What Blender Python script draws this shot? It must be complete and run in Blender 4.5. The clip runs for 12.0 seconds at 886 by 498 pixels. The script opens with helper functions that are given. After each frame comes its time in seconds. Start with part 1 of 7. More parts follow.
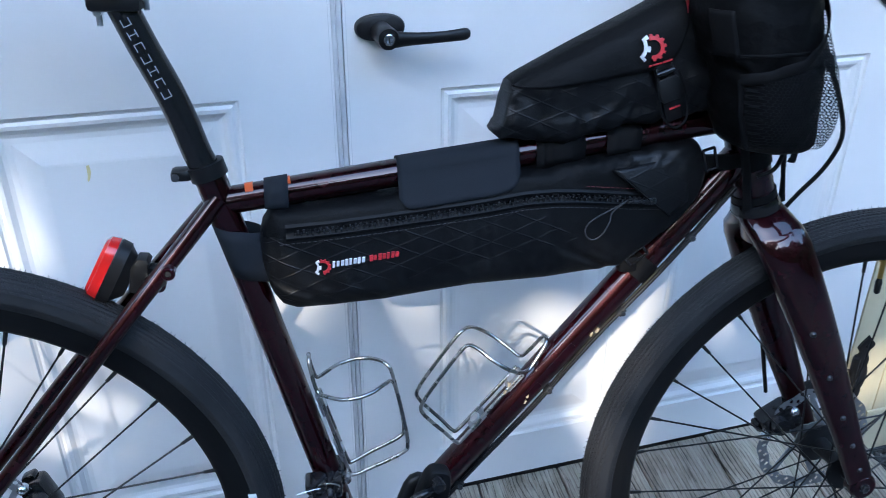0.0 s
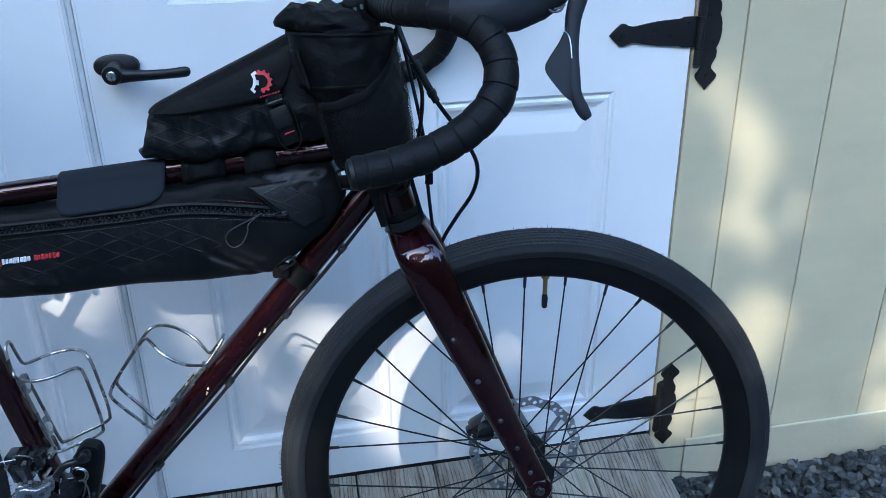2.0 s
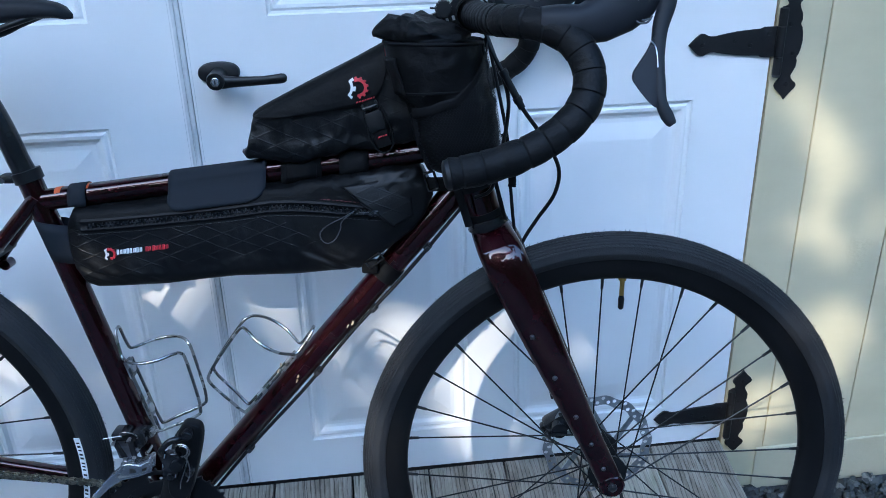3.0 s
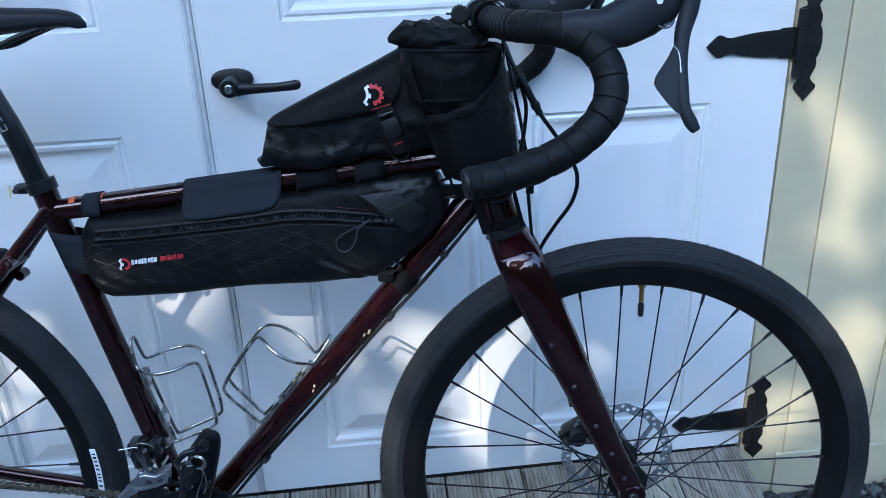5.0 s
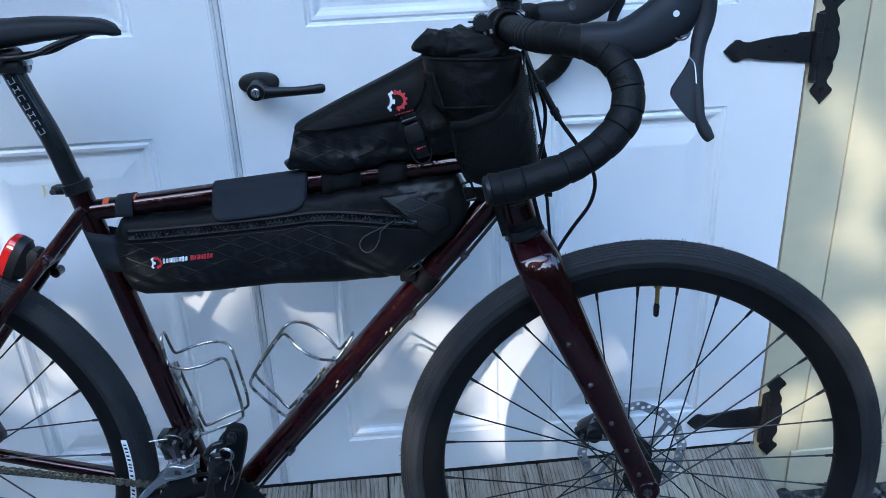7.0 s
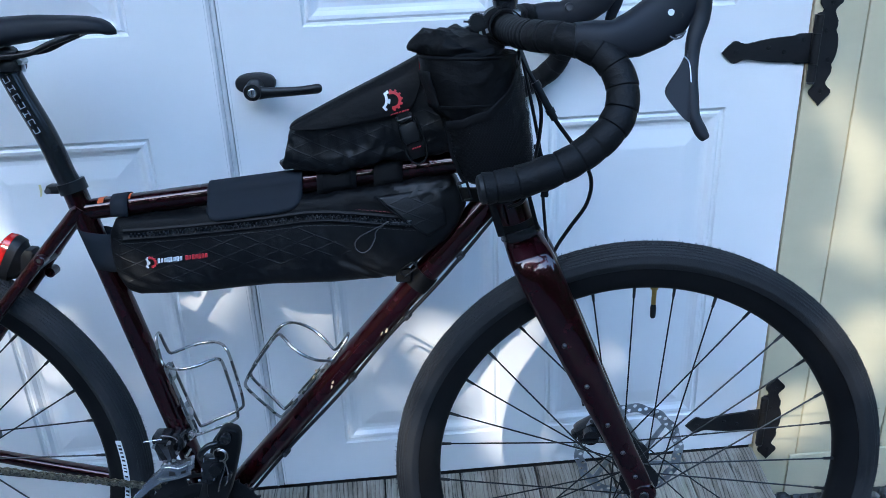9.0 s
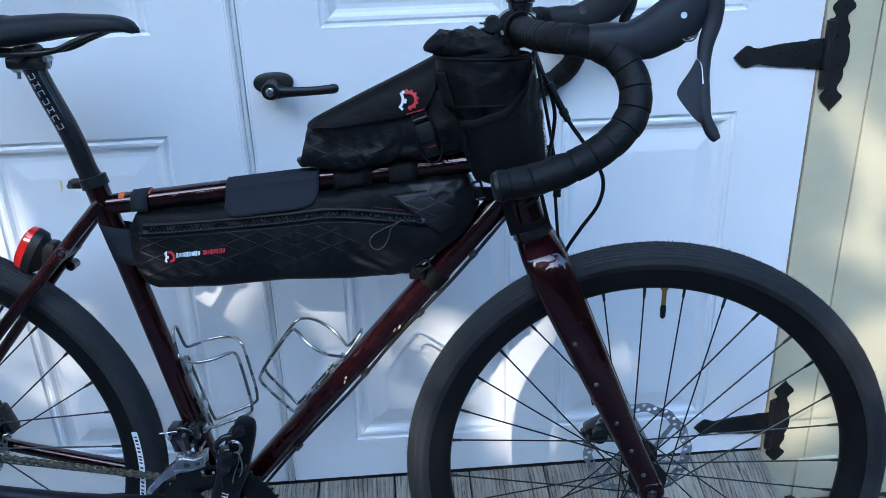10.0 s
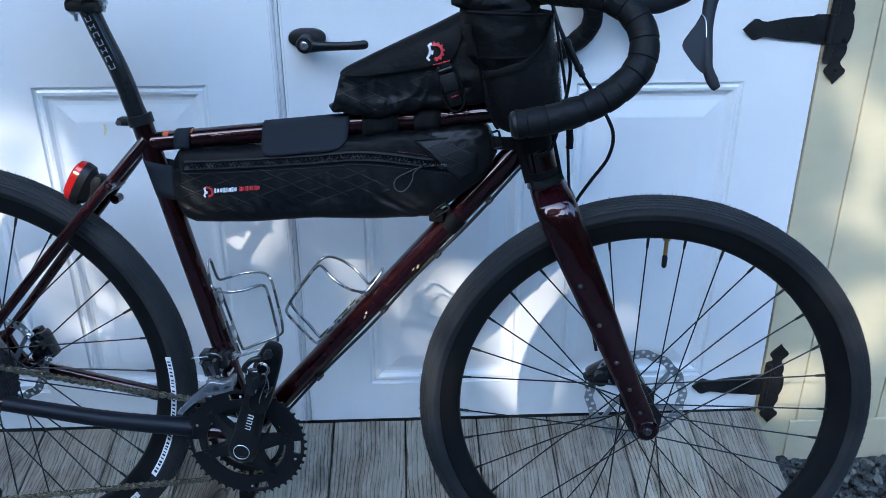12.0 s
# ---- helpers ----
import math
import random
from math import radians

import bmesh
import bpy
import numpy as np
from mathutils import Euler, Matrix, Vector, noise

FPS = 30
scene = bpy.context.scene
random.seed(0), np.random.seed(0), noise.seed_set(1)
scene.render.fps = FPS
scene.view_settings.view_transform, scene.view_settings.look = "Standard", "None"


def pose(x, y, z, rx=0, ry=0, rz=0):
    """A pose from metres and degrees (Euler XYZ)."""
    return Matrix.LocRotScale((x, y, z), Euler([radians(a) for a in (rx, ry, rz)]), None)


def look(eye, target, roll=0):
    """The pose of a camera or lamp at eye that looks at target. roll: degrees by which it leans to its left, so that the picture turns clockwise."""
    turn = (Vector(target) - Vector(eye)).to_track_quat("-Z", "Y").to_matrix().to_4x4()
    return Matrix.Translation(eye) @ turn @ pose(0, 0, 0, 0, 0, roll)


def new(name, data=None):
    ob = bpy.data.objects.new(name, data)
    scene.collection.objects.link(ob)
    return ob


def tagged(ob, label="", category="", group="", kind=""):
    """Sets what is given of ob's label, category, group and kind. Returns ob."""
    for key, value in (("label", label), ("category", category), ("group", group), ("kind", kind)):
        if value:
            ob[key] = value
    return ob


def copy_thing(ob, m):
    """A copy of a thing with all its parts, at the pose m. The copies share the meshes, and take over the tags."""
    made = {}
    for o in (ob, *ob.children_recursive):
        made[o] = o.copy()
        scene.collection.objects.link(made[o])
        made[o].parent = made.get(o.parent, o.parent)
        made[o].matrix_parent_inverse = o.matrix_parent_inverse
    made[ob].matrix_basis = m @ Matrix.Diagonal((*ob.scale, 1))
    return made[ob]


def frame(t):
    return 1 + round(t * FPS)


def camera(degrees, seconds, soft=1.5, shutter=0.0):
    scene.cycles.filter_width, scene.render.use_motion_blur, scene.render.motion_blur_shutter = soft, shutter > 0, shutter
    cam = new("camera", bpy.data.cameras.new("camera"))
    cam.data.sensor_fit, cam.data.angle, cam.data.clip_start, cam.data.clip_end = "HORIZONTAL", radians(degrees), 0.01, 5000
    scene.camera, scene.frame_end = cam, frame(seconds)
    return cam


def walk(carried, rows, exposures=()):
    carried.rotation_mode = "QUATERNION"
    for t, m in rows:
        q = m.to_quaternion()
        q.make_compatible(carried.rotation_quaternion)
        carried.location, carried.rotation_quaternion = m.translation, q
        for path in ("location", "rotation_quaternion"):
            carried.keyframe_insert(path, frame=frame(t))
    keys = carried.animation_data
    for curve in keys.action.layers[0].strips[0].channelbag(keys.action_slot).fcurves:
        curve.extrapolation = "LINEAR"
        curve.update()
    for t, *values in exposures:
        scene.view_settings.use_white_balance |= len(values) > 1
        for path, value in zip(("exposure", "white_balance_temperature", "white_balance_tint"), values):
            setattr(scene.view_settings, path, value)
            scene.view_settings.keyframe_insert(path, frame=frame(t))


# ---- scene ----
cam = camera(56.8, 12.0, soft=0.55, shutter=0.1)
PATH = [
    (0, (-0.165, -0.978, 1.0), (0.347, 0.72, 0.075), 0.3),
    (0.5, (-0.102, -1.159, 0.998), (0.447, 0.577, 0.17), 1.7),
    (1, (0.001, -1.221, 1.019), (0.529, 0.533, 0.216), 1.6),
    (1.5, (0.193, -1.2, 1.011), (0.626, 0.578, 0.203), 1.0),
    (2, (0.272, -1.215, 1.013), (0.618, 0.573, 0.188), -0.9),
    (2.5, (0.25, -1.25, 1.029), (0.514, 0.559, 0.219), -1.9),
    (3, (0.24, -1.257, 1.023), (0.437, 0.563, 0.218), -1.6),
    (5, (0.233, -1.241, 1.026), (0.406, 0.583, 0.224), -2.3),
    (5.5, (0.228, -1.24, 1.032), (0.385, 0.574, 0.204), -2.3),
    (6, (0.219, -1.248, 1.039), (0.359, 0.56, 0.197), -2.0),
    (6.5, (0.217, -1.256, 1.046), (0.349, 0.558, 0.214), -2.1),
    (7, (0.227, -1.264, 1.047), (0.357, 0.558, 0.232), -2.5),
    (9, (0.235, -1.263, 1.041), (0.361, 0.563, 0.235), -2.4),
    (9.5, (0.223, -1.27, 1.041), (0.33, 0.56, 0.243), -2.1),
    (10, (0.229, -1.281, 1.04), (0.332, 0.551, 0.245), -2.0),
    (10.5, (0.239, -1.285, 1.041), (0.353, 0.545, 0.242), -2.8),
    (11, (0.229, -1.286, 1.043), (0.347, 0.54, 0.235), -2.6),
    (11.5, (0.234, -1.308, 1.026), (0.331, 0.514, 0.207), -1.5),
    (12, (0.214, -1.38, 1.017), (0.288, 0.442, 0.195), -0.2),
]
walk(cam, [(t, look(eye, target, roll)) for t, eye, target, roll in PATH], exposures=[(0.0, 3.42, 5700, 3), (0.6, 3.38, 5570, 2), (1.5, 3.28, 5450, 1), (3.0, 3.26, 5400, 1), (12.0, 3.28, 5400, 1)])

# ---- world, sun, exposure ----
SUN = Vector((0.68, 1.0, -0.71)).normalized()      # the way the sunlight travels
world = bpy.data.worlds.new("sky")
scene.world = world
world.use_nodes = True
wn = world.node_tree.nodes
sky = wn.new("ShaderNodeTexSky")
sky.sky_type = "NISHITA"
sky.sun_disc = False
sky.sun_elevation = math.asin(-SUN.z)
sky.sun_rotation = math.atan2(-SUN.x, -SUN.y)
world.node_tree.links.new(sky.outputs[0], wn["Background"].inputs[0])
wn["Background"].inputs[1].default_value = 0.15
sun = new("sun", bpy.data.lights.new("sun", "SUN"))
sun.data.energy, sun.data.angle, sun.data.color = 0.49, radians(0.42), (1.0, 0.81, 0.62)
sun.matrix_world = look((-6, -10, 6), Vector((-6, -10, 6)) + SUN)


# ---- materials ----
def node(nt, kind, **sockets):
    n = nt.nodes.new(kind)
    for k, v in sockets.items():
        n.inputs[k.replace("_", " ")].default_value = v
    return n


def coords(nt, scale=(1, 1, 1), random_shift=False):
    tc = nt.nodes.new("ShaderNodeTexCoord")
    mp = nt.nodes.new("ShaderNodeMapping")
    mp.inputs["Scale"].default_value = scale
    nt.links.new(tc.outputs["Object"], mp.inputs["Vector"])
    if random_shift:
        oi = nt.nodes.new("ShaderNodeObjectInfo")
        mul = nt.nodes.new("ShaderNodeVectorMath")
        mul.operation = "SCALE"
        mul.inputs[0].default_value = (17.0, 31.0, 23.0)
        nt.links.new(oi.outputs["Random"], mul.inputs["Scale"])
        nt.links.new(mul.outputs[0], mp.inputs["Location"])
    return mp


def noise_node(nt, vec, scale, detail=4.0, rough=0.55):
    n = node(nt, "ShaderNodeTexNoise", Scale=scale, Detail=detail, Roughness=rough)
    nt.links.new(vec.outputs[0], n.inputs["Vector"])
    return n


def ramp(nt, src, stops):
    r = nt.nodes.new("ShaderNodeValToRGB")
    e = r.color_ramp.elements
    while len(e) < len(stops):
        e.new(0.5)
    for el, (p, c) in zip(e, stops):
        el.position = p
        el.color = (*c, 1) if len(c) == 3 else c
    nt.links.new(src, r.inputs[0])
    return r


def g(v):
    return (v, v, v)


def surf(name, a, b, rough=(0.4, 0.5), metal=0.0, scale=12.0, fine=300.0, bump=0.1, depth=0.001, coat=0.0, stretch=(1, 1, 1), sheen=0.0, spec=0.5, shift=False):
    """A surface whose colour drifts between a and b, with fine relief and uneven gloss."""
    m = bpy.data.materials.new(name)
    m.use_nodes = True
    nt = m.node_tree
    p = nt.nodes["Principled BSDF"]
    vec = coords(nt, stretch, shift)
    n1 = noise_node(nt, vec, scale)
    n2 = noise_node(nt, vec, fine, 3.0)
    col = ramp(nt, n1.outputs[0], [(0.32, a), (0.68, b)])
    nt.links.new(col.outputs[0], p.inputs["Base Color"])
    rr = ramp(nt, n1.outputs[0], [(0.3, g(rough[0])), (0.7, g(rough[1]))])
    nt.links.new(rr.outputs[0], p.inputs["Roughness"])
    bp = node(nt, "ShaderNodeBump", Strength=bump, Distance=depth)
    nt.links.new(n2.outputs[0], bp.inputs["Height"])
    nt.links.new(bp.outputs[0], p.inputs["Normal"])
    p.inputs["Metallic"].default_value = metal
    p.inputs["Coat Weight"].default_value = coat
    p.inputs["Coat Roughness"].default_value = 0.04
    p.inputs["Coat IOR"].default_value = 1.36
    p.inputs["Sheen Weight"].default_value = sheen
    p.inputs["Specular IOR Level"].default_value = spec
    return m


def crinkle(m, scale=60.0, strength=0.35, dist=0.003, stretch=(1, 1, 1.5)):
    """Adds small sharp-edged creases, as in stiff coated cloth, over the relief that a surface has."""
    nt = m.node_tree
    p = nt.nodes["Principled BSDF"]
    old = p.inputs["Normal"].links[0].from_socket
    n = noise_node(nt, coords(nt, stretch), scale, 3.0, 0.5)
    h = math_node(nt, "SUBTRACT", 1.0, math_node(nt, "MULTIPLY", math_node(nt, "ABSOLUTE", math_node(nt, "SUBTRACT", n.outputs[0], 0.5)), 5.0))
    bp = node(nt, "ShaderNodeBump", Strength=strength, Distance=dist)
    nt.links.new(h, bp.inputs["Height"])
    nt.links.new(old, bp.inputs["Normal"])
    nt.links.new(bp.outputs[0], p.inputs["Normal"])
    return m


def math_node(nt, op, a, b=None):
    n = nt.nodes.new("ShaderNodeMath")
    n.operation = op
    for i, v in ((0, a), (1, b)):
        if v is None:
            continue
        if isinstance(v, (int, float)):
            n.inputs[i].default_value = v
        else:
            nt.links.new(v, n.inputs[i])
    return n.outputs[0]


def quilted(name, a, b, rough=(0.40, 0.54), pitch=0.0195, slope=0.42, cut=False, lift=0.22):
    """Black pack cloth with stitched diamond ridges and a fine weave."""
    m = surf(name, a, b, rough, scale=18, fine=900, bump=0.3, depth=0.0006, spec=0.30)
    nt = m.node_tree
    p = nt.nodes["Principled BSDF"]
    tc = nt.nodes.new("ShaderNodeTexCoord")
    sep = nt.nodes.new("ShaderNodeSeparateXYZ")
    nt.links.new(tc.outputs["Object"], sep.inputs[0])
    sx = math_node(nt, "MULTIPLY", sep.outputs[0], slope)
    out = []
    for op in ("ADD", "SUBTRACT"):
        u = math_node(nt, op, sep.outputs[2], sx)
        f = math_node(nt, "FRACT", math_node(nt, "DIVIDE", u, pitch))
        d = math_node(nt, "ABSOLUTE", math_node(nt, "SUBTRACT", f, 0.5))
        out.append(math_node(nt, "SMOOTH_MIN", math_node(nt, "MULTIPLY", d, 18.0), 1.0))
    low = math_node(nt, "MINIMUM", out[0], out[1])
    h = math_node(nt, "SUBTRACT", 1.0, low)
    fade = noise_node(nt, coords(nt), 16.0, 2.0)
    fr = ramp(nt, fade.outputs[0], [(0.32, g(0.15)), (0.50, g(1.0))])
    h = math_node(nt, "MULTIPLY", h, fr.outputs[0])
    if cut:
        # the stitched panel ends at a slanting seam in front and above the plain gusset below
        front = math_node(nt, "SUBTRACT", 1.1198, math_node(nt, "ADD", sep.outputs[0], math_node(nt, "MULTIPLY", sep.outputs[2], 1.39)))
        under = math_node(nt, "SUBTRACT", math_node(nt, "SUBTRACT", sep.outputs[2], 0.2202), math_node(nt, "MULTIPLY", sep.outputs[0], 0.18))
        for side in (front, under):
            edge = ramp(nt, math_node(nt, "ADD", math_node(nt, "MULTIPLY", side, 20.0), 0.5), [(0.48, g(0.0)), (0.56, g(1.0))])
            h = math_node(nt, "MULTIPLY", h, edge.outputs[0])
    crinkle(m, 20.0, 0.07, 0.005)
    old = p.inputs["Normal"].links[0].from_socket
    bp = node(nt, "ShaderNodeBump", Strength=0.40 if cut else 0.28, Distance=0.0010)
    nt.links.new(h, bp.inputs["Height"])
    nt.links.new(old, bp.inputs["Normal"])
    nt.links.new(bp.outputs[0], p.inputs["Normal"])
    # the grid yarns are a little paler than the cloth
    yarn = nt.nodes.new("ShaderNodeMix")
    yarn.data_type = "RGBA"
    nt.links.new(math_node(nt, "MULTIPLY", h, lift), yarn.inputs[0])
    nt.links.new(p.inputs["Base Color"].links[0].from_socket, yarn.inputs[6])
    yarn.inputs[7].default_value = (0.008, 0.0088, 0.012, 1)
    nt.links.new(yarn.outputs[2], p.inputs["Base Color"])
    return m


def wood_weathered():
    """Grey, rain-worn softwood: grain along y, dark checks, knots, green and brown stains."""
    m = bpy.data.materials.new("weathered_wood")
    m.use_nodes = True
    nt = m.node_tree
    p = nt.nodes["Principled BSDF"]
    base = coords(nt, (1, 1, 1), True)
    warp = noise_node(nt, base, 5.0, 3.0)
    mix = nt.nodes.new("ShaderNodeVectorMath")
    mix.operation = "MULTIPLY_ADD"
    nt.links.new(warp.outputs["Color"], mix.inputs[0])
    mix.inputs[1].default_value = (0.022, 0.03, 0.03)
    nt.links.new(base.outputs[0], mix.inputs[2])
    st = nt.nodes.new("ShaderNodeMapping")
    st.inputs["Scale"].default_value = (52, 1.7, 24)
    nt.links.new(mix.outputs[0], st.inputs["Vector"])
    grain = noise_node(nt, st, 2.6, 6.0, 0.7)
    st2 = nt.nodes.new("ShaderNodeMapping")
    st2.inputs["Scale"].default_value = (105, 1.15, 60)
    nt.links.new(mix.outputs[0], st2.inputs["Vector"])
    fibre = noise_node(nt, st2, 2.2, 4.0, 0.7)
    stb = nt.nodes.new("ShaderNodeMapping")
    stb.inputs["Scale"].default_value = (1.7, 0.55, 1)
    nt.links.new(mix.outputs[0], stb.inputs["Vector"])
    blot = noise_node(nt, stb, 12.0, 8.0, 0.72)
    c1 = ramp(nt, grain.outputs[0], [(0.27, (0.185, 0.162, 0.134)), (0.44, (0.255, 0.228, 0.192)), (0.58, (0.300, 0.272, 0.233)), (0.78, (0.355, 0.326, 0.284))])
    c2 = ramp(nt, fibre.outputs[0], [(0.345, g(0.22)), (0.40, g(0.90)), (0.62, g(1.07))])
    c3 = ramp(nt, blot.outputs[0], [(0.32, (0.36, 0.33, 0.29)), (0.44, (0.80, 0.76, 0.71)), (0.54, (1.14, 1.14, 1.14)), (0.70, (0.80, 0.88, 0.74))])
    m1 = nt.nodes.new("ShaderNodeMix")
    m1.data_type, m1.blend_type = "RGBA", "MULTIPLY"
    m1.inputs[0].default_value = 0.95
    nt.links.new(c1.outputs[0], m1.inputs[6])
    nt.links.new(c2.outputs[0], m1.inputs[7])
    m2 = nt.nodes.new("ShaderNodeMix")
    m2.data_type, m2.blend_type = "RGBA", "MULTIPLY"
    m2.inputs[0].default_value = 0.85
    nt.links.new(m1.outputs[2], m2.inputs[6])
    nt.links.new(c3.outputs[0], m2.inputs[7])
    vor = node(nt, "ShaderNodeTexVoronoi", Scale=1.0)
    stv = nt.nodes.new("ShaderNodeMapping")
    stv.inputs["Scale"].default_value = (6.4, 3.0, 3)
    nt.links.new(mix.outputs[0], stv.inputs["Vector"])
    nt.links.new(stv.outputs[0], vor.inputs["Vector"])
    sepw = nt.nodes.new("ShaderNodeSeparateXYZ")
    nt.links.new(mix.outputs[0], sepw.inputs[0])
    kd = math_node(nt, "DIVIDE", vor.outputs["Distance"], 0.16)
    push = math_node(nt, "EXPONENT", math_node(nt, "MULTIPLY", math_node(nt, "MULTIPLY", kd, kd), -1.0))
    wide = noise_node(nt, stb, 3.2, 2.0)
    xs_ = math_node(nt, "ADD", sepw.outputs[0], math_node(nt, "ADD", math_node(nt, "MULTIPLY", push, 0.040), math_node(nt, "MULTIPLY", wide.outputs[0], 0.055)))
    ph = math_node(nt, "ADD", math_node(nt, "MULTIPLY", xs_, 2 * math.pi / 0.0078), math_node(nt, "MULTIPLY", grain.outputs[0], 5.0))
    ring_ = ramp(nt, math_node(nt, "ADD", math_node(nt, "MULTIPLY", math_node(nt, "SINE", ph), 0.5), 0.5), [(0.02, g(0.24)), (0.10, g(0.80)), (0.22, g(1.0)), (0.8, g(1.04))])
    m5 = nt.nodes.new("ShaderNodeMix")
    m5.data_type, m5.blend_type = "RGBA", "MULTIPLY"
    fade5 = ramp(nt, blot.outputs[0], [(0.42, g(1.0)), (0.60, g(0.18))])
    nt.links.new(fade5.outputs[0], m5.inputs[0])
    nt.links.new(m2.outputs[2], m5.inputs[6])
    nt.links.new(ring_.outputs[0], m5.inputs[7])
    kn = ramp(nt, vor.outputs["Distance"], [(0.05, (0.10, 0.07, 0.05)), (0.11, (0.50, 0.44, 0.36)), (0.20, (1, 1, 1))])
    m3 = nt.nodes.new("ShaderNodeMix")
    m3.data_type, m3.blend_type = "RGBA", "MULTIPLY"
    m3.inputs[0].default_value = 0.8
    nt.links.new(m5.outputs[2], m3.inputs[6])
    nt.links.new(kn.outputs[0], m3.inputs[7])
    oi = nt.nodes.new("ShaderNodeObjectInfo")
    tone = ramp(nt, oi.outputs["Random"], [(0.0, (0.84, 0.81, 0.77)), (0.35, (1.02, 0.98, 0.93)), (0.65, (1.00, 1.00, 0.96)), (1.0, (1.18, 1.16, 1.10))])
    m4 = nt.nodes.new("ShaderNodeMix")
    m4.data_type, m4.blend_type = "RGBA", "MULTIPLY"
    m4.inputs[0].default_value = 1.0
    nt.links.new(m3.outputs[2], m4.inputs[6])
    nt.links.new(tone.outputs[0], m4.inputs[7])
    nt.links.new(m4.outputs[2], p.inputs["Base Color"])
    p.inputs["Roughness"].default_value = 0.85
    bp = node(nt, "ShaderNodeBump", Strength=0.7, Distance=0.0015)
    add = math_node(nt, "ADD", math_node(nt, "ADD", grain.outputs[0], fibre.outputs[0]), ring_.outputs[0])
    nt.links.new(add, bp.inputs["Height"])
    nt.links.new(bp.outputs[0], p.inputs["Normal"])
    return m


def door_paint():
    """White painted door skin: soft gloss, faint roller texture, thin grime and flecks."""
    m = surf("door_paint", (0.80, 0.80, 0.80), (0.74, 0.745, 0.75), (0.28, 0.42), scale=3.0, fine=160, bump=0.14, depth=0.0006)
    nt = m.node_tree
    p = nt.nodes["Principled BSDF"]
    col = p.inputs["Base Color"].links[0].from_socket
    vec = coords(nt, (1, 0, 1))
    v = node(nt, "ShaderNodeTexVoronoi", Scale=4.3)
    nt.links.new(vec.outputs[0], v.inputs["Vector"])
    fl = ramp(nt, v.outputs["Distance"], [(0.0055, (0.06, 0.055, 0.05)), (0.0095, (1, 1, 1))])
    mx = nt.nodes.new("ShaderNodeMix")
    mx.data_type, mx.blend_type = "RGBA", "MULTIPLY"
    mx.inputs[0].default_value = 0.8
    nt.links.new(col, mx.inputs[6])
    nt.links.new(fl.outputs[0], mx.inputs[7])
    nt.links.new(mx.outputs[2], p.inputs["Base Color"])
    return m


def siding_paint():
    """Pale green-cream paint on rough plywood siding: raised grain shows in patches."""
    m = surf("siding_paint", (0.560, 0.500, 0.335), (0.500, 0.448, 0.300), (0.45, 0.65), scale=5, fine=75, bump=0.55, depth=0.0030, stretch=(1, 1, 2.4), shift=True)
    nt = m.node_tree
    bp = nt.nodes["Principled BSDF"].inputs["Normal"].links[0].from_node
    src = bp.inputs["Height"].links[0].from_socket
    patch = noise_node(nt, coords(nt, (1, 1, 0.7), True), 9.0, 3.0)
    mask = ramp(nt, patch.outputs[0], [(0.54, g(0.04)), (0.70, g(1.0))])
    streak = noise_node(nt, coords(nt, (5, 1, 0.3), True), 40.0, 3.0)
    h = math_node(nt, "ADD", math_node(nt, "MULTIPLY", src, mask.outputs[0]), math_node(nt, "MULTIPLY", streak.outputs[0], 0.08))
    nt.links.new(h, bp.inputs["Height"])
    return m


def mesh_net():
    """Black open-weave pocket netting."""
    m = bpy.data.materials.new("pocket_netting")
    m.use_nodes = True
    nt = m.node_tree
    p = nt.nodes["Principled BSDF"]
    vec = coords(nt)
    sep = nt.nodes.new("ShaderNodeSeparateXYZ")
    nt.links.new(vec.outputs[0], sep.inputs[0])
    x = math_node(nt, "ADD", math_node(nt, "ADD", sep.outputs[0], sep.outputs[1]), math_node(nt, "MULTIPLY", sep.outputs[2], 0.35))
    cells = []
    for shift in (0.0, 0.5):
        q = []
        for src, pitch, k in ((x, 0.0034, 0.62), (sep.outputs[2], 0.0058, 1.0)):
            f = math_node(nt, "FRACT", math_node(nt, "ADD", math_node(nt, "DIVIDE", src, pitch), shift + 100.0))
            f = math_node(nt, "MULTIPLY", math_node(nt, "SUBTRACT", f, 0.5), k)
            q.append(math_node(nt, "MULTIPLY", f, f))
        cells.append(math_node(nt, "SQRT", math_node(nt, "ADD", q[0], q[1])))
    dist = math_node(nt, "MINIMUM", cells[0], cells[1])
    c = ramp(nt, dist, [(0.20, (0.0010, 0.0010, 0.0012)), (0.27, (0.0062, 0.0065, 0.0076))])
    nt.links.new(c.outputs[0], p.inputs["Base Color"])
    al = ramp(nt, dist, [(0.225, g(0.0)), (0.25, g(1.0))])
    nt.links.new(al.outputs[0], p.inputs["Alpha"])
    p.inputs["Roughness"].default_value = 0.6
    p.inputs["Specular IOR Level"].default_value = 0.2
    bp = node(nt, "ShaderNodeBump", Strength=0.9, Distance=0.0012)
    nt.links.new(dist, bp.inputs["Height"])
    nt.links.new(bp.outputs[0], p.inputs["Normal"])
    return m


def chipped_frame():
    """Dark candy-red lacquer over metal flake, with a clear coat."""
    m = surf("burgundy_lacquer", (0.0125, 0.0003, 0.0018), (0.021, 0.0006, 0.0029), (0.26, 0.35), metal=0.6, scale=40, fine=2500, bump=0.05, depth=0.0002, coat=1.0, spec=0.2)
    m.node_tree.nodes["Principled BSDF"].inputs["Coat IOR"].default_value = 1.5
    return m


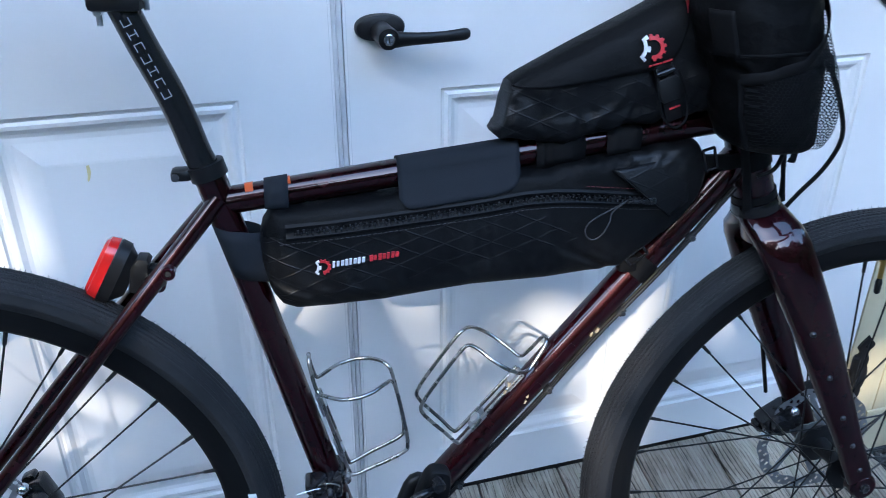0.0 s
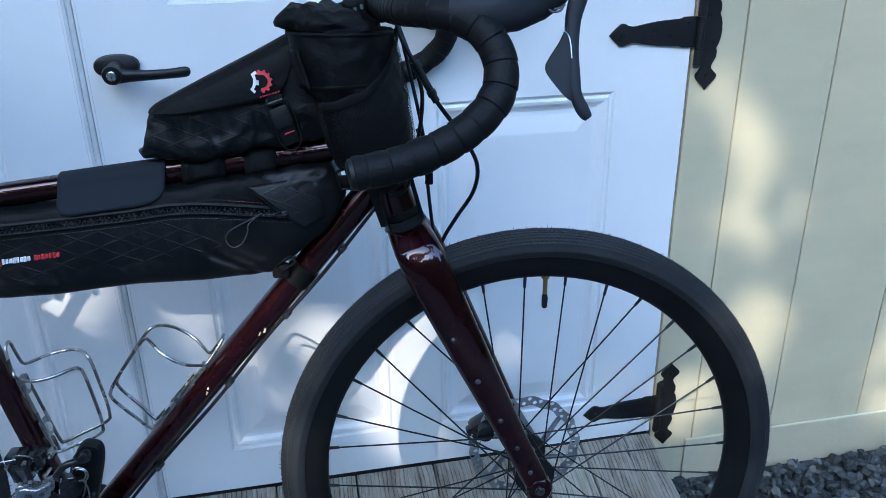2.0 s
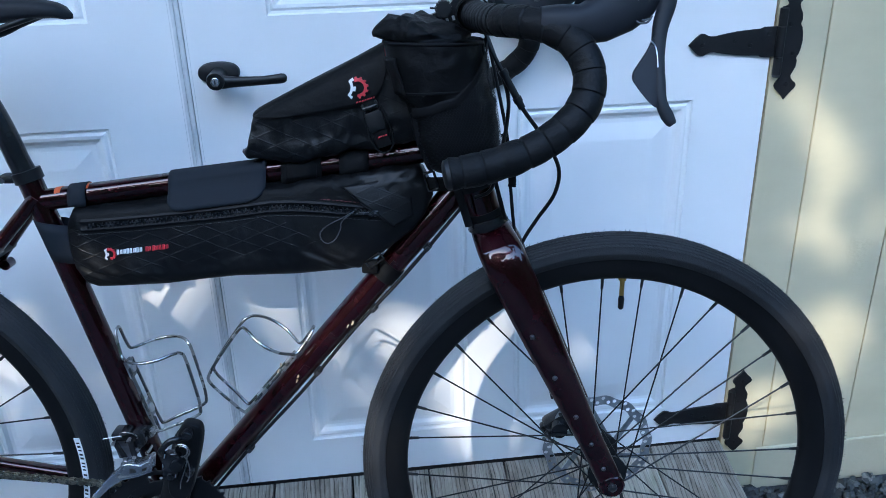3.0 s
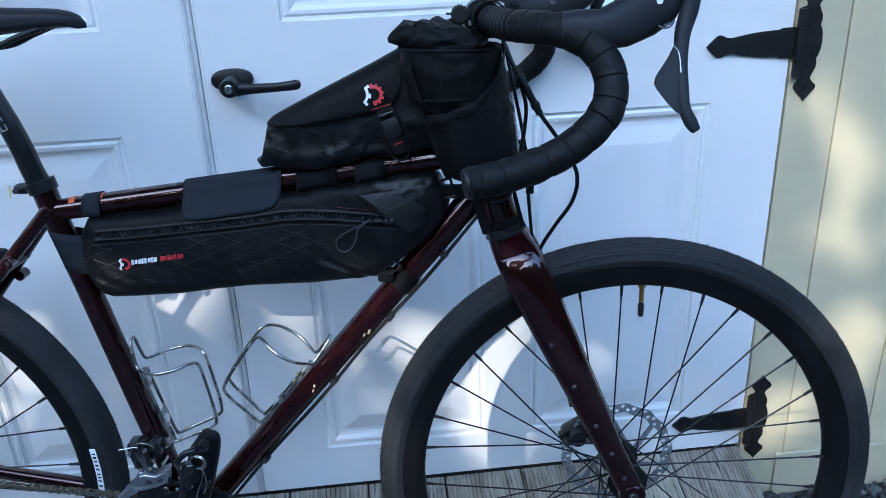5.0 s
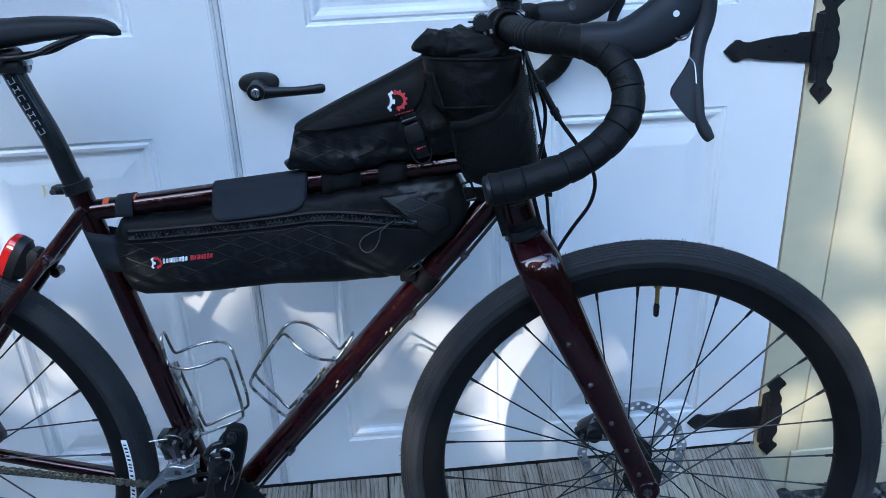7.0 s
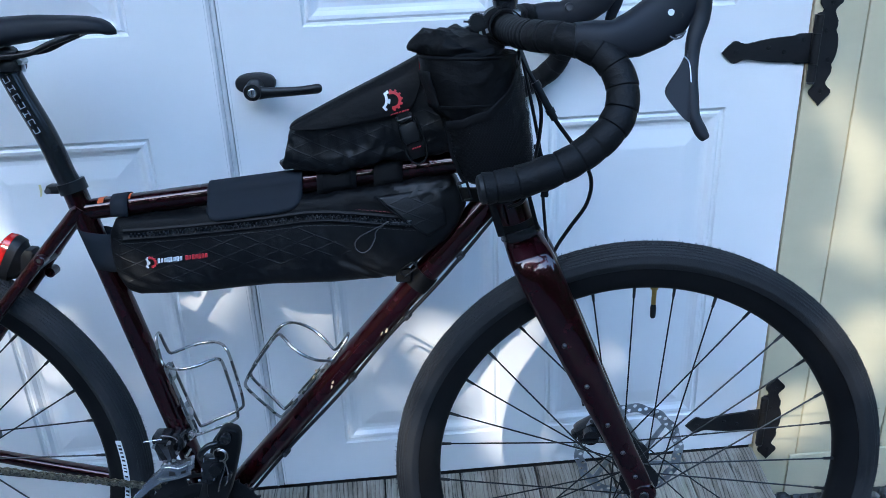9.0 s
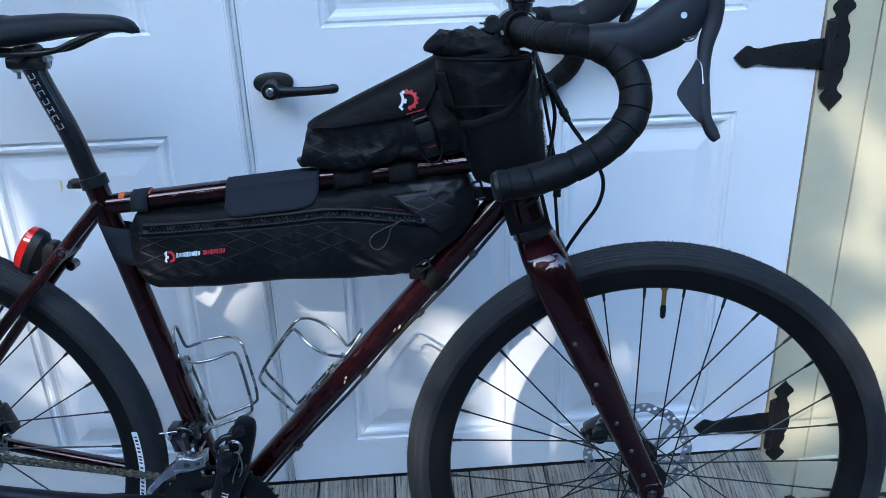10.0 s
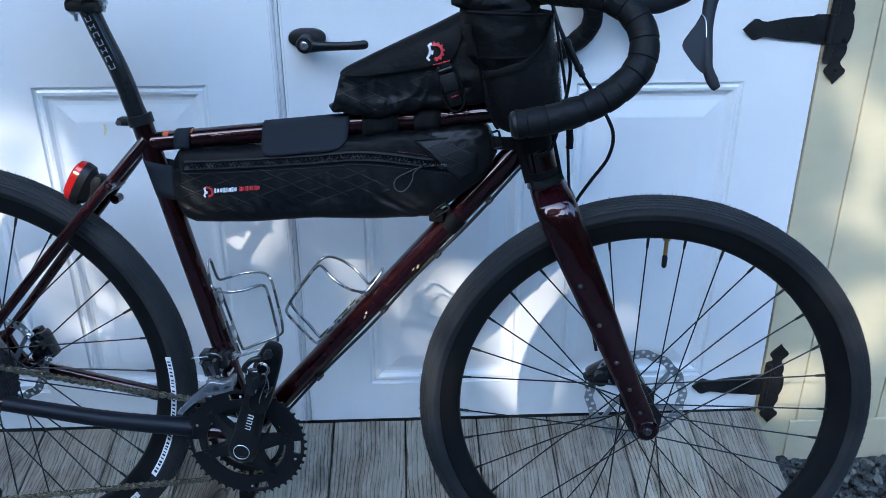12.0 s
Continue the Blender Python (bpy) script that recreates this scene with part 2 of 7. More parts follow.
M = dict(
    door=door_paint(),
    siding=siding_paint(),
    trim=surf("skirt_paint", (0.56, 0.50, 0.345), (0.48, 0.43, 0.295), (0.5, 0.7), scale=6, fine=110, bump=0.4, depth=0.002, stretch=(0.5, 1, 1)),
    wood=wood_weathered(),
    smear=surf("yellow_smear", (0.68, 0.60, 0.28), (0.74, 0.68, 0.42), (0.5, 0.6), scale=90),
    # near-black for the shade in gaps and holes, also for tyre print
    dark=surf("shadow_gap", (0.01, 0.01, 0.01), (0.02, 0.018, 0.015), (0.8, 0.9)),
    brass=surf("weatherstrip_bronze", (0.42, 0.33, 0.20), (0.32, 0.25, 0.16), (0.4, 0.55), metal=0.15),
    strip=surf("astragal_metal", (0.66, 0.66, 0.67), (0.52, 0.53, 0.54), (0.4, 0.55), metal=0.0, scale=20),
    iron=surf("black_iron", (0.006, 0.006, 0.007), (0.011, 0.011, 0.012), (0.42, 0.6), scale=40, fine=260, bump=0.35, depth=0.0012, spec=0.35),
    slate=surf("slate_chips", (0.06, 0.063, 0.072), (0.15, 0.15, 0.16), (0.55, 0.8), scale=22, fine=160, bump=0.5, depth=0.002),
    soil=surf("gravel_bed", (0.03, 0.032, 0.036), (0.07, 0.07, 0.075), (0.8, 0.95), scale=9, fine=60, bump=1.0, depth=0.02),
    frame=chipped_frame(),
    stay=surf("stay_guard", (0.0045, 0.0050, 0.0085), (0.007, 0.0078, 0.0120), (0.4, 0.5), scale=30, spec=0.2),
    black=surf("satin_black", (0.0042, 0.0042, 0.0048), (0.007, 0.007, 0.0076), (0.34, 0.46), scale=40, fine=700, bump=0.06, spec=0.35),
    gloss=surf("gloss_black", (0.008, 0.008, 0.009), (0.012, 0.012, 0.013), (0.16, 0.24), scale=30, coat=0.2, spec=0.35),
    plastic=surf("black_plastic", (0.0045, 0.0047, 0.0052), (0.0075, 0.0078, 0.0086), (0.4, 0.54), scale=30, fine=900, bump=0.15, depth=0.0005, spec=0.3),
    hood=surf("hood_rubber", (0.010, 0.011, 0.014), (0.014, 0.015, 0.019), (0.52, 0.64), scale=30, fine=1400, bump=0.2, depth=0.0005, spec=0.24),
    tyre=surf("tyre_rubber", (0.0100, 0.0108, 0.0125), (0.0230, 0.0235, 0.0255), (0.46, 0.70), scale=16, fine=750, bump=0.6, depth=0.0012, spec=0.3),
    rim=surf("rim_black", (0.0034, 0.0034, 0.0038), (0.006, 0.006, 0.0065), (0.42, 0.55), scale=20, spec=0.2),
    tape=crinkle(surf("bar_tape", (0.0034, 0.0034, 0.0037), (0.0056, 0.0056, 0.0060), (0.50, 0.66), scale=50, fine=1100, bump=0.4, depth=0.0006, spec=0.17), 70.0, 0.16, 0.003),
    cloth=crinkle(surf("pack_cloth", (0.0018, 0.0019, 0.0022), (0.0030, 0.0031, 0.0036), (0.48, 0.62), scale=20, fine=1500, bump=0.45, depth=0.0005, spec=0.13), 36.0, 0.16, 0.003),
    side_quilt=quilted("ripstop_side", (0.0017, 0.0019, 0.0025), (0.0030, 0.0033, 0.0042), cut=True, lift=0.34),
    quilt=quilted("ripstop_cloth", (0.0017, 0.0019, 0.0025), (0.0030, 0.0033, 0.0042)),
    velcro=surf("hook_loop_strap", (0.0085, 0.0105, 0.0145), (0.0120, 0.0148, 0.0195), (0.7, 0.85), scale=40, fine=900, bump=0.3, depth=0.0006, spec=0.2),
    webbing=surf("webbing", (0.0026, 0.0026, 0.003), (0.005, 0.005, 0.0055), (0.6, 0.75), fine=1500, bump=0.5, depth=0.0006, spec=0.14),
    net=mesh_net(),
    steel=surf("stainless_wire", (0.44, 0.43, 0.42), (0.32, 0.31, 0.30), (0.2, 0.32), metal=1.0, scale=40),
    silver=surf("bare_alloy", (0.66, 0.67, 0.69), (0.52, 0.53, 0.55), (0.28, 0.42), metal=0.85, scale=60),
    tarnish=surf("dull_bolt", (0.055, 0.055, 0.06), (0.10, 0.10, 0.105), (0.35, 0.5), metal=0.8, scale=90),
    satin=surf("satin_alloy", (0.56, 0.57, 0.59), (0.48, 0.49, 0.51), (0.16, 0.24), metal=0.9, scale=40),
    polish=surf("polished_alloy", (0.72, 0.73, 0.75), (0.60, 0.61, 0.63), (0.12, 0.24), metal=1.0, scale=60),
    anodised=surf("dark_anodised", (0.06, 0.062, 0.07), (0.09, 0.092, 0.10), (0.25, 0.38), metal=0.7, scale=60),
    rotor=surf("rotor_steel", (0.36, 0.37, 0.39), (0.24, 0.25, 0.26), (0.34, 0.48), metal=0.75, scale=60),
    chain=surf("oily_chain", (0.44, 0.40, 0.31), (0.17, 0.15, 0.11), (0.22, 0.36), metal=0.95, scale=160),
    gold=surf("brass_valve", (0.50, 0.33, 0.10), (0.38, 0.25, 0.08), (0.3, 0.45), metal=1.0),
    red=surf("red_lens", (0.55, 0.012, 0.010), (0.40, 0.008, 0.008), (0.12, 0.2), scale=40, coat=0.6),
    redink=surf("red_print", (0.55, 0.03, 0.04), (0.45, 0.02, 0.03), (0.5, 0.6)),
    white=surf("white_print", (0.78, 0.78, 0.78), (0.68, 0.68, 0.69), (0.45, 0.55)),
    grey=surf("grey_print", (0.32, 0.33, 0.35), (0.24, 0.25, 0.27), (0.45, 0.55)),
    orange=surf("orange_band", (0.52, 0.085, 0.015), (0.42, 0.065, 0.012), (0.4, 0.55)),
    thread=surf("dark_thread", (0.014, 0.014, 0.016), (0.022, 0.022, 0.025), (0.6, 0.7)),
    redthread=surf("red_thread", (0.10, 0.012, 0.014), (0.14, 0.016, 0.02), (0.6, 0.7)),
    ziptape=surf("zip_tape", (0.0022, 0.0023, 0.0028), (0.0040, 0.0041, 0.0048), (0.34, 0.46), fine=1500, bump=0.25, depth=0.0004, spec=0.13),
    zipmetal=surf("blackened_zip_metal", (0.04, 0.042, 0.046), (0.07, 0.072, 0.078), (0.2, 0.34), metal=0.8, scale=80),
    cord=surf("grey_cord", (0.022, 0.023, 0.026), (0.042, 0.043, 0.047), (0.5, 0.6)),
    chip=surf("bare_chip", (0.55, 0.42, 0.26), (0.42, 0.33, 0.22), (0.5, 0.7)),
    bark=surf("bark", (0.09, 0.07, 0.055), (0.14, 0.115, 0.09), (0.8, 0.95), scale=10, fine=50, bump=1.0, depth=0.02),
    leaf=surf("leaf", (0.020, 0.036, 0.012), (0.036, 0.062, 0.019), (0.45, 0.6), scale=3),
    line=surf("black_hose", (0.006, 0.006, 0.0065), (0.009, 0.009, 0.0098), (0.3, 0.42), scale=60, spec=0.22),
)


# ---- mesh helpers ----
def finish(name, bm, material, parent=None, label="", smooth=True, angle=40):
    me = bpy.data.meshes.new(name)
    bmesh.ops.recalc_face_normals(bm, faces=bm.faces[:])
    bm.to_mesh(me)
    bm.free()
    for mt in (material if isinstance(material, (list, tuple)) else [material]):
        me.materials.append(mt)
    if smooth:
        me.shade_smooth()
        me.set_sharp_from_angle(angle=radians(angle))
    ob = new(name, me)
    if parent:
        ob.parent = parent
    if label:
        ob["label"] = label
    return ob


def part(name, bm, material, parent, label="", smooth=True, angle=40):
    return finish(name, bm, material, parent, label, smooth, angle)


def thing(name, label, category, matrix=None, group="", kind=""):
    ob = new(name)
    ob.empty_display_size = 0.1
    if matrix is not None:
        ob.matrix_world = matrix
    return tagged(ob, label, category, group, kind)


def box(bm, lo, hi, bevel=0.0):
    vs = [bm.verts.new((x, y, z)) for x in (lo[0], hi[0]) for y in (lo[1], hi[1]) for z in (lo[2], hi[2])]
    fs = [bm.faces.new([vs[i] for i in q]) for q in ((0, 1, 3, 2), (4, 6, 7, 5), (0, 4, 5, 1), (2, 3, 7, 6), (0, 2, 6, 4), (1, 5, 7, 3))]
    if bevel:
        es = list({e for f in fs for e in f.edges})
        bmesh.ops.bevel(bm, geom=es, offset=bevel, segments=2, affect="EDGES", profile=0.5)
    return bm


def rings(bm, rows, close_ring=True, cap=True, close_path=False):
    """Skin a list of vertex rows of equal length."""
    vv = [[bm.verts.new(p) for p in r] for r in rows]
    n = len(vv[0])
    pairs = list(zip(vv, vv[1:])) + ([(vv[-1], vv[0])] if close_path else [])
    for a, b in pairs:
        for i in range(n if close_ring else n - 1):
            j = (i + 1) % n
            bm.faces.new((a[i], a[j], b[j], b[i]))
    if cap and close_ring and not close_path:
        bm.faces.new(vv[0][::-1])
        bm.faces.new(vv[-1])
    return vv


def spline(pts, per=8):
    """A smooth line through the points (Catmull-Rom)."""
    P = [Vector(p) for p in pts]
    P = [P[0] * 2 - P[1]] + P + [P[-1] * 2 - P[-2]]
    out = []
    for i in range(1, len(P) - 2):
        a, b, c, d = P[i - 1:i + 3]
        for k in range(per):
            t = k / per
            out.append(0.5 * (2 * b + (c - a) * t + (2 * a - 5 * b + 4 * c - d) * t * t + (3 * b - a - 3 * c + d) * t ** 3))
    return out + [P[-2]]


def tube(bm, pts, r, segs=12, closed=False, side=None):
    """Sweep a round or oval section along pts. r: a number, or one (across, along-side) pair a point."""
    P = [Vector(p) for p in pts]
    n = len(P)
    rows = []
    up = Vector(side) if side else None
    for i in range(n):
        a, b = (P[(i - 1) % n], P[(i + 1) % n]) if closed else (P[max(i - 1, 0)], P[min(i + 1, n - 1)])
        t = (b - a).normalized()
        if up is None:
            up = t.orthogonal()
        u = (up - t * up.dot(t)).normalized()
        if side is None:
            up = u
        v = t.cross(u)
        ri = r[i] if isinstance(r, (list, tuple)) else r
        ru, rv = ri if isinstance(ri, (list, tuple)) else (ri, ri)
        rows.append([P[i] + u * (ru * math.cos(2 * math.pi * k / segs)) + v * (rv * math.sin(2 * math.pi * k / segs)) for k in range(segs)])
    rings(bm, rows, close_path=closed)
    return bm


def lathe(bm, profile, segs=64, centre=(0, 0, 0), closed=True, arc=None):
    """Revolve (radius, y) points about the y axis. arc: (from, to) in degrees for a part turn."""
    c = Vector(centre)
    a0, a1 = (0, 360) if arc is None else arc
    rows = []
    for k in range(segs + (0 if arc is None else 1)):
        a = radians(a0 + (a1 - a0) * k / segs)
        rows.append([c + Vector((r * math.cos(a), y, r * math.sin(a))) for r, y in profile])
    rings(bm, rows, close_ring=closed, cap=arc is not None and closed, close_path=arc is None)
    return bm


def plate(bm, outline, y0, y1, bevel=0.0):
    """Extrude an (x, z) outline from y0 to y1."""
    a = [bm.verts.new((x, y0, z)) for x, z in outline]
    b = [bm.verts.new((x, y1, z)) for x, z in outline]
    n = len(a)
    f0 = bm.faces.new(a)
    f1 = bm.faces.new(b[::-1])
    for i in range(n):
        bm.faces.new((a[i], b[i], b[(i + 1) % n], a[(i + 1) % n]))
    if bevel:
        bmesh.ops.bevel(bm, geom=list(f0.edges) + list(f1.edges), offset=bevel, segments=2, affect="EDGES", profile=0.5)
    return bm


def disc(bm, c, r, y0, y1, segs=20):
    return plate(bm, [(c[0] + r * math.cos(2 * math.pi * k / segs), c[1] + r * math.sin(2 * math.pi * k / segs)) for k in range(segs)], y0, y1)


def interp(x, table):
    for (x0, v0), (x1, v1) in zip(table, table[1:]):
        if x <= x1:
            t = max(0.0, min(1.0, (x - x0) / (x1 - x0)))
            return v0 + (v1 - v0) * t
    return table[-1][1]


def sgn_pow(v, p):
    return math.copysign(abs(v) ** p, v)


# ---- the shed front: doors, siding, ramp ----
def door_leaf(name, x0, sign, label, top):
    """One six-panel leaf, from x0 outwards; the front skin lies in y = 0."""
    leaf = thing(name, label, "door", kind="structure")
    xs = [0.004, 0.126, 0.416, 0.500, 0.790, 0.912]
    zs = [0.020, 0.1025, top, 0.859, 1.580, 1.680, 1.920, 2.030]
    bm = bmesh.new()
    prof = [(0.0, 0.0), (0.0025, 0.0035), (0.006, 0.0045), (0.010, 0.002), (0.015, 0.0028), (0.021, 0.0075), (0.026, 0.0092), (0.033, 0.0092), (0.036, 0.0086), (0.060, 0.0034), (0.063, 0.0031)]

    def quad(a, b, c, d):
        bm.faces.new([bm.verts.new((x0 + sign * p[0], p[1], p[2])) for p in (a, b, c, d)])
    for i in range(5):
        for j in range(7):
            xa, xb, za, zb = xs[i], xs[i + 1], zs[j], zs[j + 1]
            if i in (1, 3) and j in (1, 3, 5):
                for (d0, y0), (d1, y1) in zip(prof, prof[1:]):
                    o = [(xa + d0, y0, za + d0), (xb - d0, y0, za + d0), (xb - d0, y0, zb - d0), (xa + d0, y0, zb - d0)]
                    n = [(xa + d1, y1, za + d1), (xb - d1, y1, za + d1), (xb - d1, y1, zb - d1), (xa + d1, y1, zb - d1)]
                    for k in range(4):
                        quad(o[k], o[(k + 1) % 4], n[(k + 1) % 4], n[k])
                quad(*n)
            else:
                quad((xa, 0, za), (xb, 0, za), (xb, 0, zb), (xa, 0, zb))
    a, b, c, d = xs[0], xs[-1], zs[0], zs[-1]
    quad((a, 0, c), (a, 0.044, c), (b, 0.044, c), (b, 0, c))
    quad((a, 0, d), (b, 0, d), (b, 0.044, d), (a, 0.044, d))
    quad((a, 0, c), (a, 0, d), (a, 0.044, d), (a, 0.044, c))
    quad((b, 0, c), (b, 0.044, c), (b, 0.044, d), (b, 0, d))
    quad((a, 0.044, c), (a, 0.044, d), (b, 0.044, d), (b, 0.044, c))
    bmesh.ops.remove_doubles(bm, verts=bm.verts[:], dist=0.00005)
    part("leaf", bm, M["door"], leaf, smooth=False)
    # near-black sweep strip colours the gap under the leaf as shade
    bm = bmesh.new()
    box(bm, (x0 + sign * 0.01 if sign > 0 else x0 - 0.91, 0.006, 0.004), (x0 + 0.91 if sign > 0 else x0 - 0.01, 0.036, 0.0195))
    part("door_sweep", bm, M["dark"], leaf, "near-black sweep strip standing for the shaded gap under the door", smooth=False)
    return leaf


door_r = door_leaf("door_1", 0.0, 1, "closed white six-panel metal shed door with a black lever", 0.699)
door_l = door_leaf("door_2", 0.0, -1, "closed white six-panel metal shed door leaf, faintly stained", 0.704)
bm = bmesh.new()
box(bm, (-0.0100, -0.0022, 0.02), (-0.0045, 0.02, 2.03), 0.0012)
box(bm, (-0.0036, -0.0010, 0.02), (0.0028, 0.02, 2.03), 0.0008)
for x in (-0.0135, 0.0075):
    box(bm, (x, -0.0005, 0.02), (x + 0.0005, 0.004, 2.03))
part("astragal", bm, M["strip"], door_l, "grey metal meeting strip between the leaves")
bm = bmesh.new()
box(bm, (0.9144, 0.0025, 0.02), (0.9156, 0.028, 2.03))
part("weatherstrip", bm, M["brass"], door_r, "bronze-coloured weatherstrip along the hinge side", smooth=False)

# an old smear of yellowed filler on the left leaf
bm = bmesh.new()
plate(bm, [(-0.3080, 0.6395), (-0.3045, 0.6400), (-0.3040, 0.6310), (-0.3065, 0.6220), (-0.3090, 0.6190), (-0.3095, 0.6210), (-0.3080, 0.6290)], 0.0022, 0.0036)
part("smear", bm, M["smear"], door_l, "yellowed smear", smooth=False)

# lever handle on the oval rose
lever = thing("door_handle", "black metal lever door handle with a keyhole on an oval plate", "door handle", Matrix.Translation((0.048, 0, 0.777)))
bm = bmesh.new()
n = 40
oval = lambda s, y: [Vector((s * 0.0305 * sgn_pow(math.cos(2 * math.pi * k / n), 0.85), y, 0.004 + s * 0.0158 * sgn_pow(math.sin(2 * math.pi * k / n), 0.85))) for k in range(n)]
rings(bm, [oval(1, 0), oval(1, -0.006), oval(0.95, -0.0095), oval(0.82, -0.011)])
part("rose", bm, M["iron"], lever)
bm = bmesh.new()
lathe(bm, [(0.0, -0.01), (0.0128, -0.01), (0.0128, -0.03), (0.0136, -0.046), (0.0122, -0.052), (0.0, -0.053)], 28, closed=False)
bm2rows = []
for x, r in ((0.0, 0.0105), (0.010, 0.0100), (0.020, 0.0085), (0.032, 0.0076), (0.050, 0.0070), (0.070, 0.0067), (0.085, 0.0071), (0.094, 0.0074), (0.0985, 0.0064), (0.1010, 0.0042), (0.1018, 0.0015)):
    bm2rows.append([Vector((x, -0.043 + 0.006 * math.cos(a) * r / 0.0095, -0.002 - 0.0012 * math.sin(math.pi * min(1, x / 0.09)) + 0.0012 * max(0, x - 0.08) / 0.02 + r * math.sin(a))) for a in [2 * math.pi * k / 20 for k in range(20)]])
rings(bm, bm2rows)
part("lever", bm, M["black"], lever)
bm = bmesh.new()
lathe(bm, [(0.0, -0.050), (0.0068, -0.050), (0.0068, -0.0545), (0.0054, -0.0552), (0.0046, -0.0540), (0.0, -0.0538)], 24, closed=False)
cyl = part("lock_cylinder", bm, M["satin"], lever, "small steel key cylinder")
bm = bmesh.new()
box(bm, (-0.0006, -0.0543, -0.0030), (0.0006, -0.0530, 0.0030))
part("keyhole", bm, M["dark"], cyl, smooth=False)


def strap_hinge():
    """A black T hinge: a spear-tipped strap on the door, a scalloped plate on the wall."""
    h = thing("hinge", "black iron strap hinge with spear-point ends", "hinge", Matrix.Translation((0.912, -0.0, 0.787)), "door hinges")
    tip = [(-0.139, 0.0), (-0.134, 0.0050), (-0.127, 0.0105), (-0.1225, 0.0160), (-0.1185, 0.0176), (-0.1130, 0.0168), (-0.1085, 0.0133), (-0.1030, 0.0117), (-0.0970, 0.0122)]
    up = tip + [(-0.078, 0.0158), (-0.060, 0.0184), (-0.044, 0.0197), (-0.0225, 0.0200), (-0.0205, 0.0218), (-0.0165, 0.0236), (0.0100, 0.0236)]
    bm = bmesh.new()
    plate(bm, up + [(x, -z) for x, z in up[::-1][:-1]], -0.0045, -0.0005, 0.0008)
    part("strap", bm, M["iron"], h)
    right = [(0.0495, 0.0), (0.0488, 0.012), (0.0462, 0.021), (0.0418, 0.0265), (0.0450, 0.032), (0.0445, 0.041), (0.0395, 0.050), (0.0365, 0.0555), (0.0375, 0.0595), (0.0425, 0.0640), (0.0480, 0.0680), (0.0490, 0.0725), (0.0465, 0.0770), (0.0400, 0.0830), (0.0340, 0.0900), (0.0310, 0.0945)]
    left = [(0.0280, 0.0895), (0.0220, 0.0825), (0.0145, 0.0765), (0.0120, 0.0715), (0.0130, 0.0670), (0.0180, 0.0625), (0.0205, 0.0585), (0.0190, 0.0545), (0.0100, 0.0535)]
    ring = right + left
    bm = bmesh.new()
    plate(bm, ring + [(x, -z) for x, z in ring[::-1][:-1]], -0.0045, -0.0003, 0.0008)
    part("wall_plate", bm, M["iron"], h)
    bm = bmesh.new()
    for z0, z1 in ((-0.0520, -0.0243), (-0.0237, 0.0237), (0.0243, 0.0520)):
        bmesh.ops.create_cone(bm, cap_ends=True, segments=16, radius1=0.0068, radius2=0.0068, depth=z1 - z0, matrix=Matrix.Translation((0.0105, -0.0078, (z0 + z1) / 2)))
    part("knuckle", bm, M["iron"], h)
    bm = bmesh.new()
    bmesh.ops.create_cone(bm, cap_ends=True, segments=16, radius1=0.0056, radius2=0.0060, depth=0.004, matrix=Matrix.Translation((0.0105, -0.0078, -0.0540)))
    part("pin_cap", bm, M["tarnish"], h, "dull steel pin end")
    for x, z in ((-0.1165, 0.0), (-0.064, 0.004), (-0.038, -0.004), (-0.008, 0.0135), (0.031, 0.070), (0.031, -0.070), (0.026, 0.026), (0.036, -0.020)):
        bm = bmesh.new()
        lathe(bm, [(0.0, -0.0042), (0.0040, -0.0042), (0.0034, -0.0056), (0.0012, -0.0060), (0.0008, -0.0052), (0.0, -0.0052)], 10, (x, 0, z), closed=False)
        part("screw", bm, M["plastic"], h)
    return h


hinge = strap_hinge()
copy_thing(hinge, Matrix.Translation((0.912, 0, 0.079)))
copy_thing(hinge, Matrix.Translation((0.912, 0, 1.75)))
for z in (0.079, 0.787, 1.75):
    copy_thing(hinge, Matrix.Translation((-0.912, 0, z)) @ Matrix.Rotation(math.pi, 4, "Y"))

# siding boards either side, a header over the doors, the skirt board, the closing core
wall = thing("wall_north", "pale yellow-green painted grooved wooden siding of a shed", "wall", kind="structure")


def siding_board(x0, x1, z0, z1):
    bm = bmesh.new()
    w = x1 - x0
    rows = []
    for k, z in enumerate((z0, z1)):
        rows.append([Vector((x, y, z)) for x, y in ((0.0013, 0.03), (0.0013, 0.0012), (0.0016, 0.0003), (0.0026, 0.0), (w * 0.33, -0.0004), (w * 0.66, 0.0003), (w - 0.0026, 0.0), (w - 0.0016, 0.0003), (w - 0.0013, 0.0012), (w - 0.0013, 0.03))])
    rings(bm, rows)
    return bm


board_mesh = {}
edges_r = [0.9152, 1.006, 1.176] + [1.176 + 0.199 * k for k in range(1, 8)]
for side in (1, -1):
    for a, b in zip(edges_r, edges_r[1:]):
        w = round(b - a, 4)
        if w not in board_mesh:
            ob = part("siding_board", siding_board(0, w, -0.111, 2.20), M["siding"], wall)
            board_mesh[w] = ob.data
        else:
            ob = new("siding_board", board_mesh[w])
            ob.parent = wall
        ob.location = ((a if side > 0 else -b), 0.0, 0.0)
bm = bmesh.new()
box(bm, (-0.916, -0.001, 2.034), (0.916, 0.03, 2.20), 0.002)
part("header_board", bm, M["siding"], wall, smooth=False)
bm = bmesh.new()
box(bm, (-2.65, 0.046, -0.3), (2.65, 0.12, 2.20))
# near-black sill carries that shade on below both leaves
box(bm, (-0.914, 0.0, -0.02), (0.914, 0.045, 0.0035))
part("wall_core", bm, M["dark"], wall, smooth=False)
